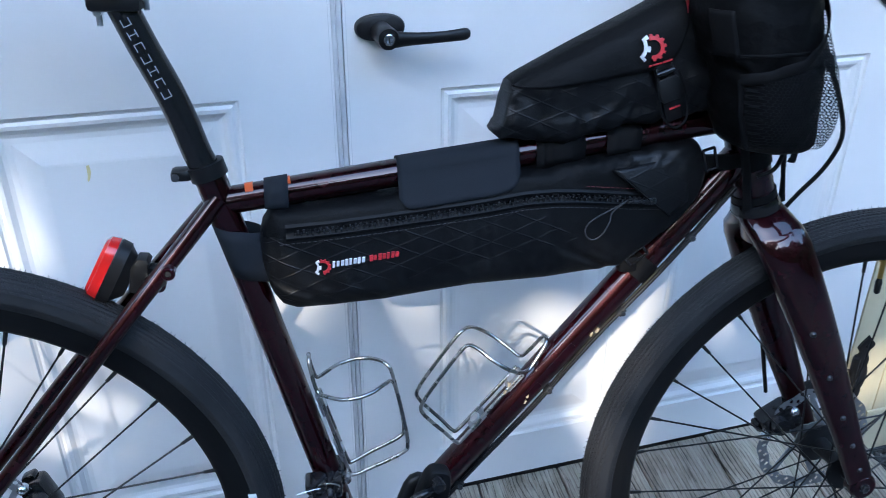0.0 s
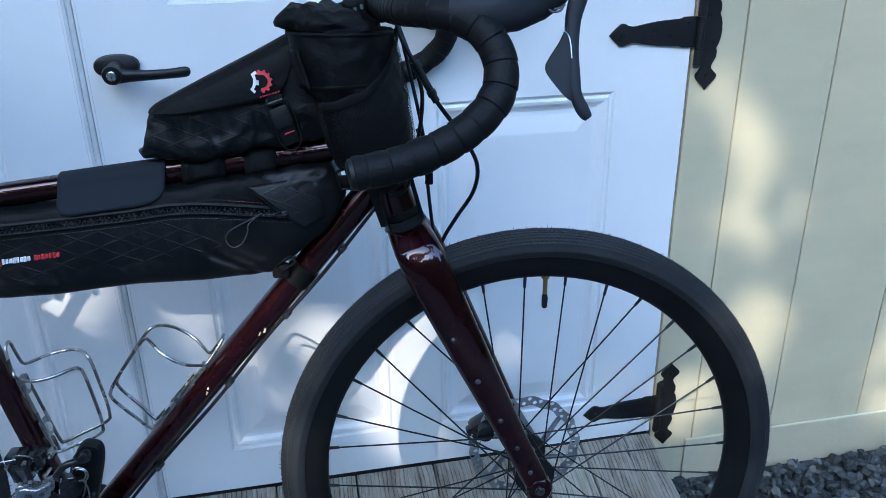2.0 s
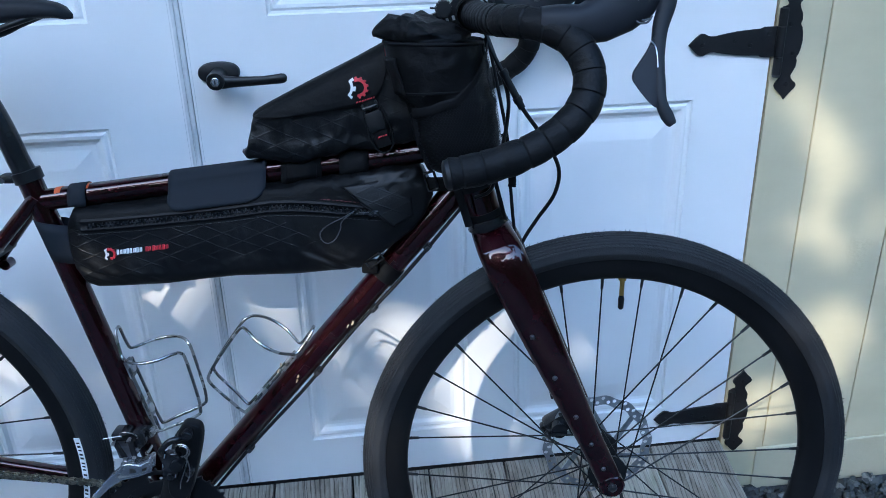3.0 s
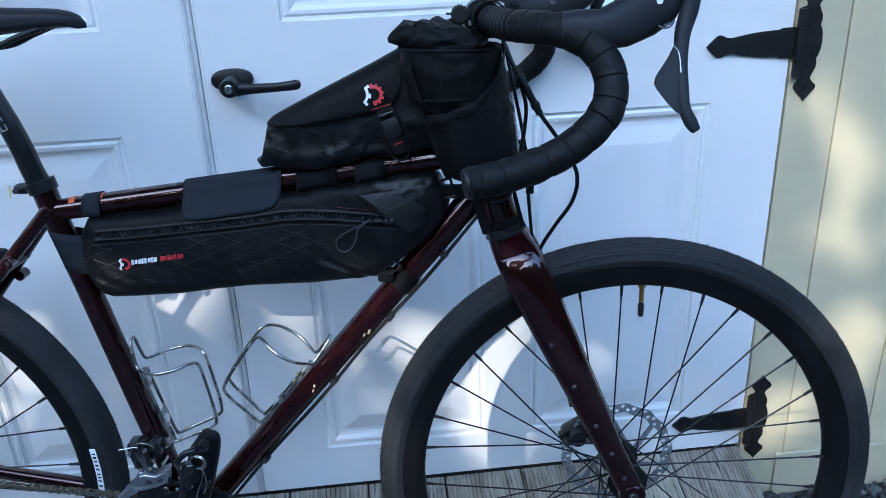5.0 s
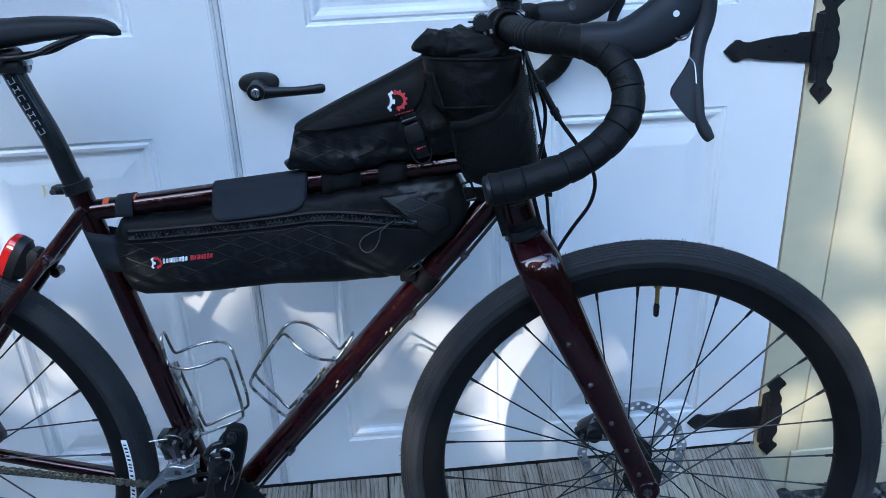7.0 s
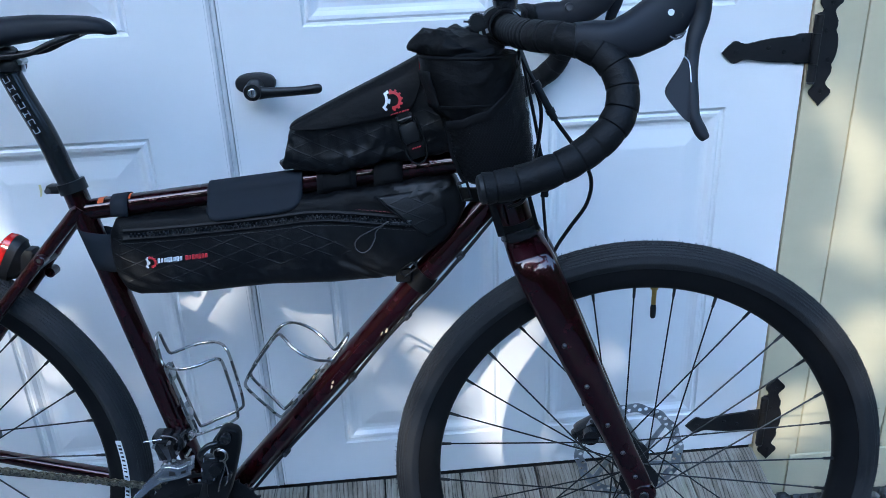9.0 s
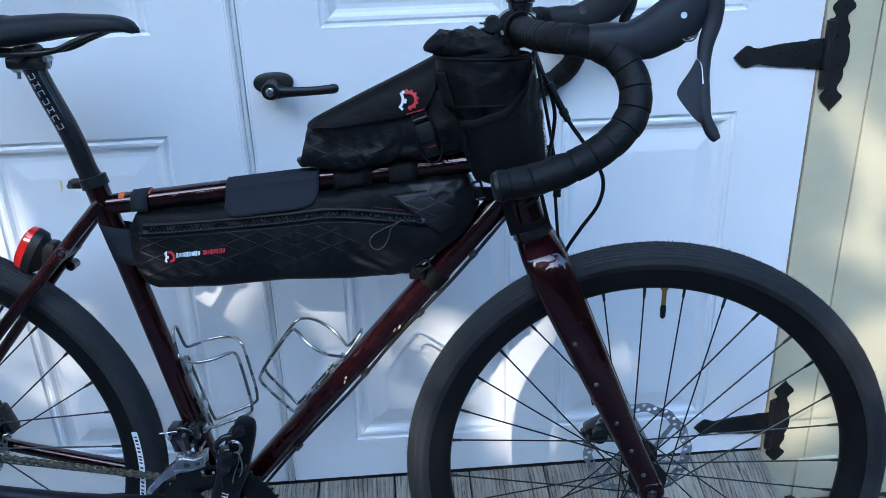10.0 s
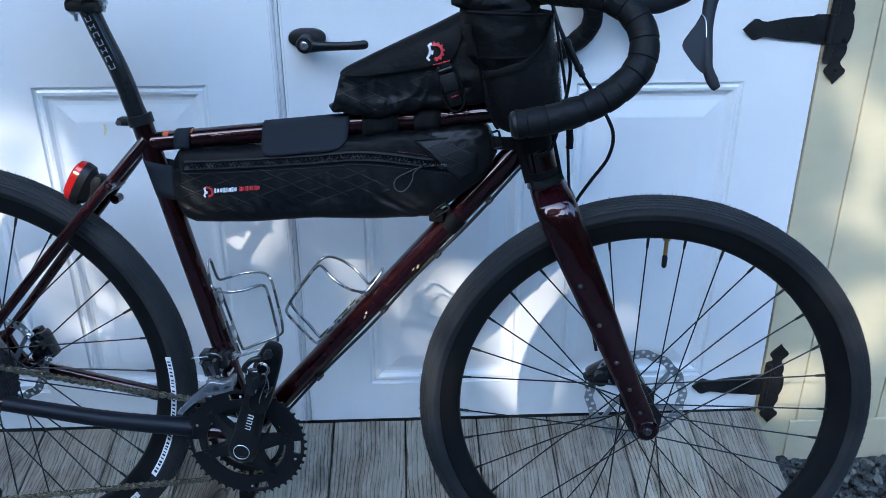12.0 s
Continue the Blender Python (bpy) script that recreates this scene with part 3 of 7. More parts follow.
# plain walls that close the shed behind its front
for nm, lo_, hi_ in (("wall_east", (2.56, 0.1205, -0.3), (2.65, 2.60, 2.20)), ("wall_west", (-2.65, 0.1205, -0.3), (-2.56, 2.60, 2.20)), ("wall_south", (-2.65, 2.6005, -0.3), (2.65, 2.69, 2.20))):
    bm = bmesh.new()
    box(bm, lo_, hi_, 0.004)
    tagged(finish(nm, bm, M["siding"], None, "", smooth=False), "plain pale painted side wall of the shed", "wall", kind="structure")
# plain unseen top; its deep dark eave is added to shade the upper doors
bm = bmesh.new()
box(bm, (-2.85, -0.78, 2.2005), (2.85, 2.89, 2.30), 0.006)
tagged(finish("roof", bm, M["slate"], None, "", smooth=False), "unseen flat dark shed roof, deep eaves added to shade the doors", "roof", kind="structure")
for side in (1, -1):
    bm = bmesh.new()
    xa, xb = (0.9920, 2.64)
    rows = [[Vector((side * x, y, z)) for y, z in ((-0.0009, -0.0120), (-0.0036, -0.0124), (-0.0048, -0.0140), (-0.0056, -0.108), (-0.0046, -0.112), (-0.0009, -0.112))] for x in (xa, xb)]
    rings(bm, rows)
    tagged(finish("skirt_board", bm, M["trim"], None, "", angle=25), "pale painted skirting board along the foot of the siding", "trim", kind="structure")

# the sloping timber ramp
SLOPE, TOP = 0.24, 0.0145
PITCH = 0.1443


def ramp_z(y):
    return TOP + SLOPE * y


deck = thing("ramp", "weathered grey timber ramp of long boards laid at right angles to the doors", "ramp", kind="structure")
bm = bmesh.new()
for x in (-0.88, -0.3, 0.3, 0.875):
    rows = [[Vector((x + dx, y, z)) for y, z in ((-0.03, ramp_z(-0.03) - 0.027), (-1.35, ramp_z(-1.35) - 0.027), (-1.35, ramp_z(-1.35) - 0.05), (-0.03, ramp_z(-0.03) - 0.16))] for dx in (0, 0.036)]
    rings(bm, rows)
part("joist", bm, M["wood"], deck, smooth=False)

# ---- the bicycle: x forward, y away from the viewer, z up, origin at the rear axle ----
BX, BY, BZ = Vector((0.99339771, -0.1115436, -0.02681435)), Vector((0.10890815, 0.99039763, -0.08515607)), Vector((0.03605549, 0.08167354, 0.99600674))
BIKE = Matrix((BX, BY, BZ)).transposed().to_4x4()
BIKE.translation = (-0.47599, -0.21684, 0.29369)
BIKE = BIKE @ Matrix.Translation((0.9, 0, 0)) @ Matrix.Rotation(radians(0.4), 4, "Z") @ Matrix.Translation((-0.9, 0, 0)) @ Matrix.Scale(1.012, 4)
WHEELBASE = 1.03274
bike = thing("bicycle", "dark burgundy gravel bicycle with drop handlebars leaning on the doors", "bicycle", BIKE)

V = Vector
BB = V((0.430, 0, -0.070))
ST_TOP = V((0.2885, 0, 0.418))
HT_LO, HT_HI = V((0.860, 0, 0.362)), V((0.8225, 0, 0.474))
AX = (HT_HI - HT_LO).normalized()


def simple_tube(name, a, b, r0, r1, material=None, parent=bike, label="", segs=24, bend=None):
    bm = bmesh.new()
    pts = spline([a, bend, b], 8) if bend is not None else [V(a).lerp(V(b), k / 6) for k in range(7)]
    n = len(pts) - 1
    tube(bm, pts, [r0 + (r1 - r0) * k / n for k in range(n + 1)], segs)
    return part(name, bm, material or M["frame"], parent, label)


simple_tube("seat_tube", BB + V((-0.007, 0, 0)), ST_TOP, 0.0158, 0.0150)
top_tube = simple_tube("top_tube", (0.294, 0, 0.3835), (0.836, 0, 0.4535), 0.0135, 0.0150)
down_tube = simple_tube("down_tube", BB + V((0.004, 0, 0.004)), (0.840, 0, 0.417), 0.0165, 0.0170)
simple_tube("head_tube", HT_LO, HT_HI, 0.0225, 0.0205)
simple_tube("bottom_bracket", BB + V((0, 0.036, 0)), BB + V((0, -0.036, 0)), 0.0205, 0.0205)
for s in (-1, 1):
    simple_tube("seat_stay", (0.2985, s * 0.0085, 0.3905), (-0.004, s * 0.062, 0.030), 0.0085, 0.0070, bend=V((0.150, s * 0.043, 0.2165)))
    cs = simple_tube("chain_stay", (0.408, s * 0.030, -0.066), (0.012, s * 0.062, -0.012), 0.0125, 0.0088, bend=V((0.22, s * 0.049, -0.044)))
    if s < 0:
        bm = bmesh.new()
        pts = spline([(0.345, -0.0375, -0.0565), (0.22, -0.0495, -0.0440), (0.060, -0.0605, -0.0195)], 8)
        tube(bm, pts, [0.0150 - 0.0002 * k for k in range(len(pts))], 20)
        part("stay_guard", bm, M["stay"], cs, "dark rubber chainstay guard")
    bm = bmesh.new()
    plate(bm, [(-0.018, 0.016), (-0.008, 0.042), (0.006, 0.040), (0.016, 0.012), (0.032, -0.004), (0.030, -0.022), (0.008, -0.020), (-0.012, -0.014)], s * 0.058, s * 0.066, 0.0015)
    part("dropout", bm, M["frame"], bike)
# lacquer chips on the down tube
random.seed(5)
for x0, z0 in ((0.6855, 0.2186), (0.6065, 0.1440), (0.5900, 0.1590)):
    for k in range(2):
        bm = bmesh.new()
        cx, cz = x0 + random.uniform(-0.006, 0.006), z0 + random.uniform(-0.008, 0.006)
        ang = [2 * math.pi * i / 9 for i in range(9)]
        rr = [random.uniform(0.0007, 0.0030) for _ in ang]
        plate(bm, [(cx + r * 0.7 * math.cos(a) + r * 0.3 * math.sin(a), cz + r * 1.2 * math.sin(a)) for a, r in zip(ang, rr)], -0.0172, -0.0140)
        part("paint_chip", bm, M["chip"], down_tube, "bare chip in the lacquer", smooth=False)
# short orange and white paint marks at the back of the top tube, worn away on the underside
def tube_mark(x, half, a0, a1, material, name, label):
    d = V((0.542, 0, 0.070)).normalized()
    up = V((-d.z, 0, d.x))
    c = V((x, 0, 0.3835 + (x - 0.294) * 0.1292))
    bm = bmesh.new()
    rows = []
    for k in range(15):
        a = radians(a0 + (a1 - a0) * k / 14)
        out = V((0, math.cos(a), 0)) + up * math.sin(a)
        rows.append([c + d * (u * half) + out * r for u, r in ((-1, 0.0133), (-1, 0.01412), (1, 0.01412), (1, 0.0133))])
    rings(bm, rows)
    part(name, bm, material, top_tube, label, angle=30)


tube_mark(0.3275, 0.0038, 40, 142, M["orange"], "orange_band", "worn orange painted band")
tube_mark(0.3632, 0.0034, 40, 136, M["orange"], "orange_band", "worn orange painted band")
# low raised patches under the lacquer of the down tube
for x0, z0, l in ((0.735, 0.293, 0.016), (0.648, 0.190, 0.020), (0.617, 0.150, 0.012)):
    bm = bmesh.new()
    d = V((0.64, 0, 0.768))
    q = V((0.768, 0, -0.64))
    c = V((x0, 0, z0))
    plate(bm, [((c + d * a + q * b).x, (c + d * a + q * b).z) for a, b in ((-l, -0.004), (l, -0.004), (l, 0.004), (-l, 0.004))], -0.0171, -0.0150)
    part("graphic", bm, M["frame"], down_tube, smooth=False)

# seat collar, post, saddle
bm = bmesh.new()
d = (ST_TOP - BB).normalized()
tube(bm, [ST_TOP - d * 0.009, ST_TOP + d * 0.005], 0.0178, 28)
collar = part("seat_collar", bm, M["black"], bike, "black clamp collar with a steel bolt")
bm = bmesh.new()
box(bm, (0.2560, -0.009, 0.4070), (0.2760, 0.009, 0.4190), 0.0045)
part("collar_ear", bm, M["black"], collar)
bm = bmesh.new()
tube(bm, [(0.2605, -0.0110, 0.4120), (0.2605, 0.0110, 0.4120)], 0.0036, 14)
part("collar_bolt", bm, M["tarnish"], collar, "steel hex bolt")
bm = bmesh.new()
pts = spline([(0.2955, 0, 0.395), (0.2875, 0, 0.418), (0.2810, 0, 0.4345), (0.2730, 0, 0.4615), (0.2620, 0, 0.4920), (0.2445, 0, 0.532), (0.2310, 0, 0.566)], 6)
tube(bm, pts, 0.0136, 28)
post = part("seat_post", bm, M["gloss"], bike, "glossy black bent-back seat post with a pale print")
for k in range(7):       # the maker's print along the post becomes plain bars
    t = k / 6
    c = V((0.2355 + 0.0265 * t, 0, 0.5525 - 0.062 * t))
    dd = V((-0.40, 0, 0.916))
    q = V((0.916, 0, 0.40))
    bm = bmesh.new()
    cross = (-0.0034, -0.0004, 0.0027)[k % 3]
    for a0, a1, b0, b1 in ((-0.0034, 0.0034, -0.0040, -0.0032), (-0.0034, 0.0034, 0.0030, 0.0038), (cross, cross + 0.0008, -0.0032, 0.0030)):
        plate(bm, [((c + dd * a + q * b).x, (c + dd * a + q * b).z) for a, b in ((a0, b0), (a1, b0), (a1, b1), (a0, b1))], -0.0141, -0.0120)
    part("print_bar", bm, M["grey"], post, smooth=False)
bm = bmesh.new()
box(bm, (0.205, -0.018, 0.561), (0.250, 0.018, 0.577), 0.005)
tube(bm, [(0.228, -0.024, 0.581), (0.228, 0.024, 0.581)], 0.009, 16)
head = part("post_clamp", bm, M["black"], bike, "black saddle clamp")
for x, z in ((0.212, 0.556), (0.252, 0.569)):
    bm = bmesh.new()
    tube(bm, [(x, 0, z - 0.008), (x, 0, z + 0.012)], 0.0026, 12)
    tube(bm, [(x, -0.008, z + 0.004), (x, 0.008, z + 0.004)], 0.0036, 12)
    part("clamp_bolt", bm, M["silver"], head, "steel clamp bolt")
bm = bmesh.new()
rows = []
for k in range(33):
    t = k / 32
    x = 0.372 - 0.275 * t
    hw = interp(t, [(0, 0.002), (0.012, 0.008), (0.04, 0.0145), (0.10, 0.0190), (0.35, 0.024), (0.6, 0.042), (0.85, 0.066), (1, 0.060)])
    top = interp(t, [(0, 0.6105), (0.012, 0.6145), (0.035, 0.6195), (0.07, 0.6235), (0.13, 0.6262), (0.35, 0.628), (0.6, 0.6245), (0.85, 0.630), (1, 0.634)])
    th = interp(t, [(0, 0.004), (0.03, 0.010), (0.12, 0.014), (0.4, 0.021), (0.8, 0.028), (1, 0.02)])
    rows.append([V((x, hw * sgn_pow(math.cos(a), 0.8), top - th + th * (max(0, sgn_pow(math.sin(a), 0.55)) + 0.75 * min(0, math.sin(a)) * 0.7))) for a in [2 * math.pi * i / 28 for i in range(28)]])
rings(bm, rows)
saddle = part("saddle", bm, M["hood"], bike, "slim matt black saddle")
for s in (-1, 1):
    bm = bmesh.new()
    tube(bm, spline([(0.335, s * 0.010, 0.6085), (0.300, s * 0.020, 0.596), (0.265, s * 0.022, 0.583), (0.20, s * 0.022, 0.580), (0.15, s * 0.026, 0.586), (0.115, s * 0.03, 0.605)], 6), 0.0036, 10)
    part("saddle_rail", bm, M["black"], saddle, "black saddle rail")

# fork: crown and two tapered blades
STEER = (HT_LO - HT_HI).normalized()
fork = None
bm = bmesh.new()
tube(bm, [HT_LO + STEER * 0.001, HT_LO + STEER * 0.010, HT_LO + STEER * 0.016], [0.0245, 0.0265, 0.024], 28)
cup = part("headset_cup", bm, M["gloss"], bike, "black lower headset cup")
bm = bmesh.new()
tube(bm, [HT_LO + STEER * 0.0105, HT_LO + STEER * 0.0125], 0.0268, 28)
part("race_ring", bm, M["gloss"], cup, "thin black bearing ring")
bm = bmesh.new()
rows = []
for k in range(7):
    t = k / 6
    c = HT_LO + STEER * 0.010 + V((0.0135, 0, -0.036)) * t
    rows.append([c + V((0.93 * 0.020 * math.cos(a), (0.019 + 0.012 * t) * math.sin(a), 0.30 * 0.020 * math.cos(a))) for a in [2 * math.pi * i / 24 for i in range(24)]])
rings(bm, rows)
fork = part("fork", bm, M["frame"], bike)
for s in (-1, 1):
    bm = bmesh.new()
    rows = []
    for k in range(7):
        t = k / 7
        c = (HT_LO + STEER * 0.012).lerp(V((0.8765, 0, 0.3275)), t)
        c.y = s * interp(t, [(0, 0.006), (0.5, 0.019), (1, 0.0355)])
        fore, side = 0.0243 + 0.0040 * t ** 0.7, interp(t, [(0, 0.0165), (0.4, 0.0195), (1, 0.0165)])
        rows.append([c + V((0.925 * fore * sgn_pow(math.cos(a), 0.9), side * sgn_pow(math.sin(a), 0.85), 0.36 * fore * sgn_pow(math.cos(a), 0.9))) for a in [2 * math.pi * i / 24 for i in range(24)]])
    for k in range(1, 31):
        t = 0.03 + 0.97 * k / 30
        c = V((0.8715, s * 0.040, 0.338)).lerp(V((1.0345, s * 0.0585, -0.002)), t)
        c.y = s * interp(t, [(0, 0.033), (0.06, 0.0385), (0.15, 0.0445), (0.3, 0.0520), (0.45, 0.0565), (1, 0.0585)])
        fore = interp(t, [(0, 0.0283), (0.06, 0.0285), (0.18, 0.0272), (0.45, 0.0225), (0.8, 0.0165), (0.95, 0.0165), (1.0, 0.0135)])
        side = interp(t, [(0, 0.0165), (0.06, 0.016), (0.3, 0.0135), (0.8, 0.0095), (1.0, 0.007)])
        rows.append([c + V((0.905 * fore * sgn_pow(math.cos(a), 0.85), side * sgn_pow(math.sin(a), 0.8), 0.425 * fore * sgn_pow(math.cos(a), 0.85))) for a in [2 * math.pi * i / 24 for i in range(24)]])
    rings(bm, rows)
    part("fork_blade", bm, M["frame"], fork)
    bm = bmesh.new()
    lathe(bm, [(0.0, s * 0.05), (0.0175, s * 0.05), (0.0175, s * 0.063), (0.0145, s * 0.066), (0.0, s * 0.066)], 28, (WHEELBASE, 0, 0), closed=False)
    part("fork_end", bm, M["frame"], fork)
    bm = bmesh.new()
    lathe(bm, [(0.0, s * 0.064), (0.0064, s * 0.064), (0.0064, s * 0.068), (0.0045, s * 0.069), (0.0, s * 0.067)], 16, (WHEELBASE, 0, 0), closed=False)
    part("axle_end", bm, M["zipmetal"], fork, "dark steel axle end")
    for x, z, r in ((0.917, 0.2225, 0.0024), (0.9476, 0.1663, 0.0024), (0.9775, 0.1092, 0.0024), (1.0, 0.0675, 0.0022), (1.0190, 0.0297, 0.0022)):
        bm = bmesh.new()
        t = (0.338 - z) / 0.34
        y = s * (interp(t, [(0, 0.033), (0.06, 0.0385), (0.15, 0.0445), (0.3, 0.0520), (0.45, 0.0565), (1, 0.0585)]) + interp(t, [(0, 0.010), (0.06, 0.016), (0.3, 0.0135), (0.8, 0.0095), (1.0, 0.007)]))
        lathe(bm, [(0.0, y - s * 0.003), (r + 0.001, y - s * 0.003), (r + 0.001, y + s * 0.0006), (r, y + s * 0.0022), (r * 0.5, y + s * 0.0026), (r * 0.45, y + s * 0.001), (0, y + s * 0.001)], 14, (x, 0, z), closed=False)
        part("boss_bolt", bm, M["tarnish"], fork, "small dull steel boss bolt")


# wheels
def build_wheel(centre, name, label):
    bm = bmesh.new()
    ri, ro = 0.2765, 0.3075
    lathe(bm, [(ri, 0.0), (ri + 0.0015, 0.006), (ri + 0.006, 0.0095), (ri + 0.016, 0.0125), (ro, 0.0148), (ro + 0.0005, 0.0125), (ro - 0.006, 0.010), (ro - 0.008, 0.0), (ro - 0.006, -0.010), (ro + 0.0005, -0.0125), (ro, -0.0148), (ri + 0.016, -0.0125), (ri + 0.006, -0.0095), (ri + 0.0015, -0.006)], 112)
    w = part(name, bm, M["rim"], bike, label)
    w.location = centre
    bm = bmesh.new()
    prof = []
    cr, cw, ch = 0.3190, 0.0202, 0.0198
    for k in range(41):
        a = radians(-126 + 252 * k / 40)
        ridge = 0.0009 * (k % 2) if 9 <= k <= 31 else (0.0007 if k in (4, 5, 35, 36) else 0.0)
        prof.append((cr + (ch + ridge) * math.cos(a), (cw + ridge) * math.sin(a)))
    lathe(bm, prof, 160, closed=True)
    part("tyre", bm, M["tyre"], w, "dark grey-brown rubber gravel tyre with fine ribs", angle=24)
    # fine file tread: rows of small blocks, staggered from row to row
    vs, fs = [], []
    random.seed(5)
    for row in range(13):
        b = radians(-66 + 11 * row)
        for k in range(340):
            a = 2 * math.pi * (k + 0.5 * (row % 2) + random.uniform(-0.09, 0.09)) / 340
            h = random.uniform(0.0006, 0.0012)
            e_r = V((math.cos(a), 0, math.sin(a)))
            e_t = V((-math.sin(a), 0, math.cos(a)))
            nrm = e_r * math.cos(b) + V((0, math.sin(b), 0))
            acr = V((0, math.cos(b), 0)) - e_r * math.sin(b)
            c = e_r * (cr + ch * math.cos(b)) + V((0, cw * math.sin(b), 0))
            n0 = len(vs)
            for up, f in ((-0.0004, 1.0), (h, 0.72)):
                for u, v in ((-1, -1), (1, -1), (1, 1), (-1, 1)):
                    vs.append(c + nrm * up + e_t * (u * 0.0020 * f + v * 0.0007) + acr * (v * 0.0014 * f))
            fs += [(n0 + 4, n0 + 5, n0 + 6, n0 + 7)] + [(n0 + q, n0 + (q + 1) % 4, n0 + 4 + (q + 1) % 4, n0 + 4 + q) for q in range(4)]
    me = bpy.data.meshes.new("tread")
    me.from_pydata(vs, [], fs)
    me.materials.append(M["tyre"])
    td = new("tread", me)
    td.parent = w
    td["kind"] = "stuff"
    # moulding whiskers
    bm = bmesh.new()
    random.seed(11)
    for row, off in ((0.0085, 0), (-0.0085, 0.5), (0.0, 0.25), (0.0145, 0.7), (-0.0145, 0.3)):
        for k in range(470):
            a = 2 * math.pi * (k + off + random.uniform(-0.4, 0.4)) / 470
            r0 = cr + ch * math.sqrt(max(0, 1 - (row / cw) ** 2))
            ln = random.uniform(0.0012, 0.0046)
            tilt = random.uniform(-0.5, 0.5)
            base = V((r0 * math.cos(a), row, r0 * math.sin(a)))
            out = V((math.cos(a), row / cw * 0.6, math.sin(a))).normalized()
            tan = V((-math.sin(a), 0, math.cos(a)))
            tip = base + out * ln + tan * ln * tilt
            s1, s2 = tan * 0.00062, V((0, 0.00062, 0))
            vs = [bm.verts.new(base - out * 0.0005 + s1), bm.verts.new(base - out * 0.0005 - s1 + s2), bm.verts.new(base - out * 0.0005 - s1 - s2), bm.verts.new(tip)]
            for f in ((0, 1, 3), (1, 2, 3), (2, 0, 3)):
                bm.faces.new([vs[i] for i in f])
    wh = part("whisker_fringe", bm, M["tyre"], w, "short rubber moulding whiskers on the tread", smooth=False)
    wh["kind"] = "stuff"
    # hub
    bm = bmesh.new()
    lathe(bm, [(0.0, -0.052), (0.009, -0.052), (0.010, -0.034), (0.027, -0.032), (0.027, -0.029), (0.012, -0.026), (0.010, 0.0), (0.012, 0.024), (0.027, 0.027), (0.027, 0.030), (0.016, 0.034), (0.016, 0.040), (0.009, 0.052), (0.0, 0.052)], 32, closed=False)
    part("hub", bm, M["black"], w)
    # spokes
    N = 32
    meshes = {}
    for k in range(N):
        flange = -0.0305 if k % 2 == 0 else 0.0285
        lead = k % 4 in (0, 1)
        if (k % 2, lead) not in meshes:
            a = radians((78 if lead else -78))
            p0 = V((0.0245 * math.cos(a), flange + (0.0015 if lead else -0.0015), 0.0245 * math.sin(a)))
            p1 = V((0.2775, 0.003 * (1 if flange > 0 else -1), 0.0))
            bm = bmesh.new()
            pn = p1.lerp(p0, 0.052)
            tube(bm, [p0, pn], 0.00115, 6)
            tube(bm, [pn, p1], [0.0019, 0.0023], 8)
            ob = part("spoke", bm, M["black"], w)
            meshes[(k % 2, lead)] = ob.data
        else:
            ob = new("spoke", meshes[(k % 2, lead)])
            ob.parent = w
        ob.rotation_euler = (0, -radians(93.8 + k * 360 / N), 0)
    # disc rotor on the far side
    bm = bmesh.new()
    y0, y1 = 0.0395, 0.0413
    R0, R1 = 0.0655, 0.0790
    m = 56                     # a wavy band with a staggered ring of round holes
    for k in range(m):
        a0, a1 = 2 * math.pi * k / m, 2 * math.pi * (k + 1) / m
        am = (a0 + a1) / 2
        wob = lambda a: 0.0014 * math.sin(a * 14)
        pol = lambda r, a: ((r + wob(a)) * math.cos(a), (r + wob(a)) * math.sin(a))
        rm = (R0 + R1) / 2
        outer = [pol(R1, a0), pol(R1, am), pol(R1, a1), pol(rm, a1), pol(R0, a1), pol(R0, am), pol(R0, a0), pol(rm, a0)]
        cx, cz = pol(rm + (0.0028 if k % 2 else -0.0026), am)
        inner = []
        for x, z in outer:
            mx, mz = pol(rm, am)
            l = math.hypot(x - mx, z - mz)
            inner.append((cx + (x - mx) / l * 0.0032, cz + (z - mz) / l * 0.0032))
        for y in (y0, y1):
            vo = [bm.verts.new((x, y, z)) for x, z in outer]
            vi = [bm.verts.new((x, y, z)) for x, z in inner]
            for i in range(8):
                j = (i + 1) % 8
                bm.faces.new((vo[i], vo[j], vi[j], vi[i]) if y == y1 else (vi[i], vi[j], vo[j], vo[i]))
    for k in range(6):
        a = 2 * math.pi * k / 6
        q0, q1 = V((0.021 * math.cos(a), 0, 0.021 * math.sin(a))), V((0.0665 * math.cos(a + 0.75), 0, 0.0665 * math.sin(a + 0.75)))
        s1 = (q1 - q0).normalized().cross(V((0, 1, 0))) * 0.0042
        plate(bm, [((q0 + s1).x, (q0 + s1).z), ((q1 + s1 * 0.8).x, (q1 + s1 * 0.8).z), ((q1 - s1 * 0.8).x, (q1 - s1 * 0.8).z), ((q0 - s1).x, (q0 - s1).z)], y0, y1)
    lathe(bm, [(0.016, y0), (0.025, y0), (0.025, y1), (0.016, y1)], 36)
    part("disc_rotor", bm, M["rotor"], w, "drilled steel brake rotor", smooth=False)
    return w


front_wheel = build_wheel((WHEELBASE, 0, 0), "front_wheel", "spoked black front wheel")
rear_wheel = build_wheel((0, 0, 0), "rear_wheel", "spoked black rear wheel")
rear_wheel.rotation_euler = (0, radians(-0.3), 0)
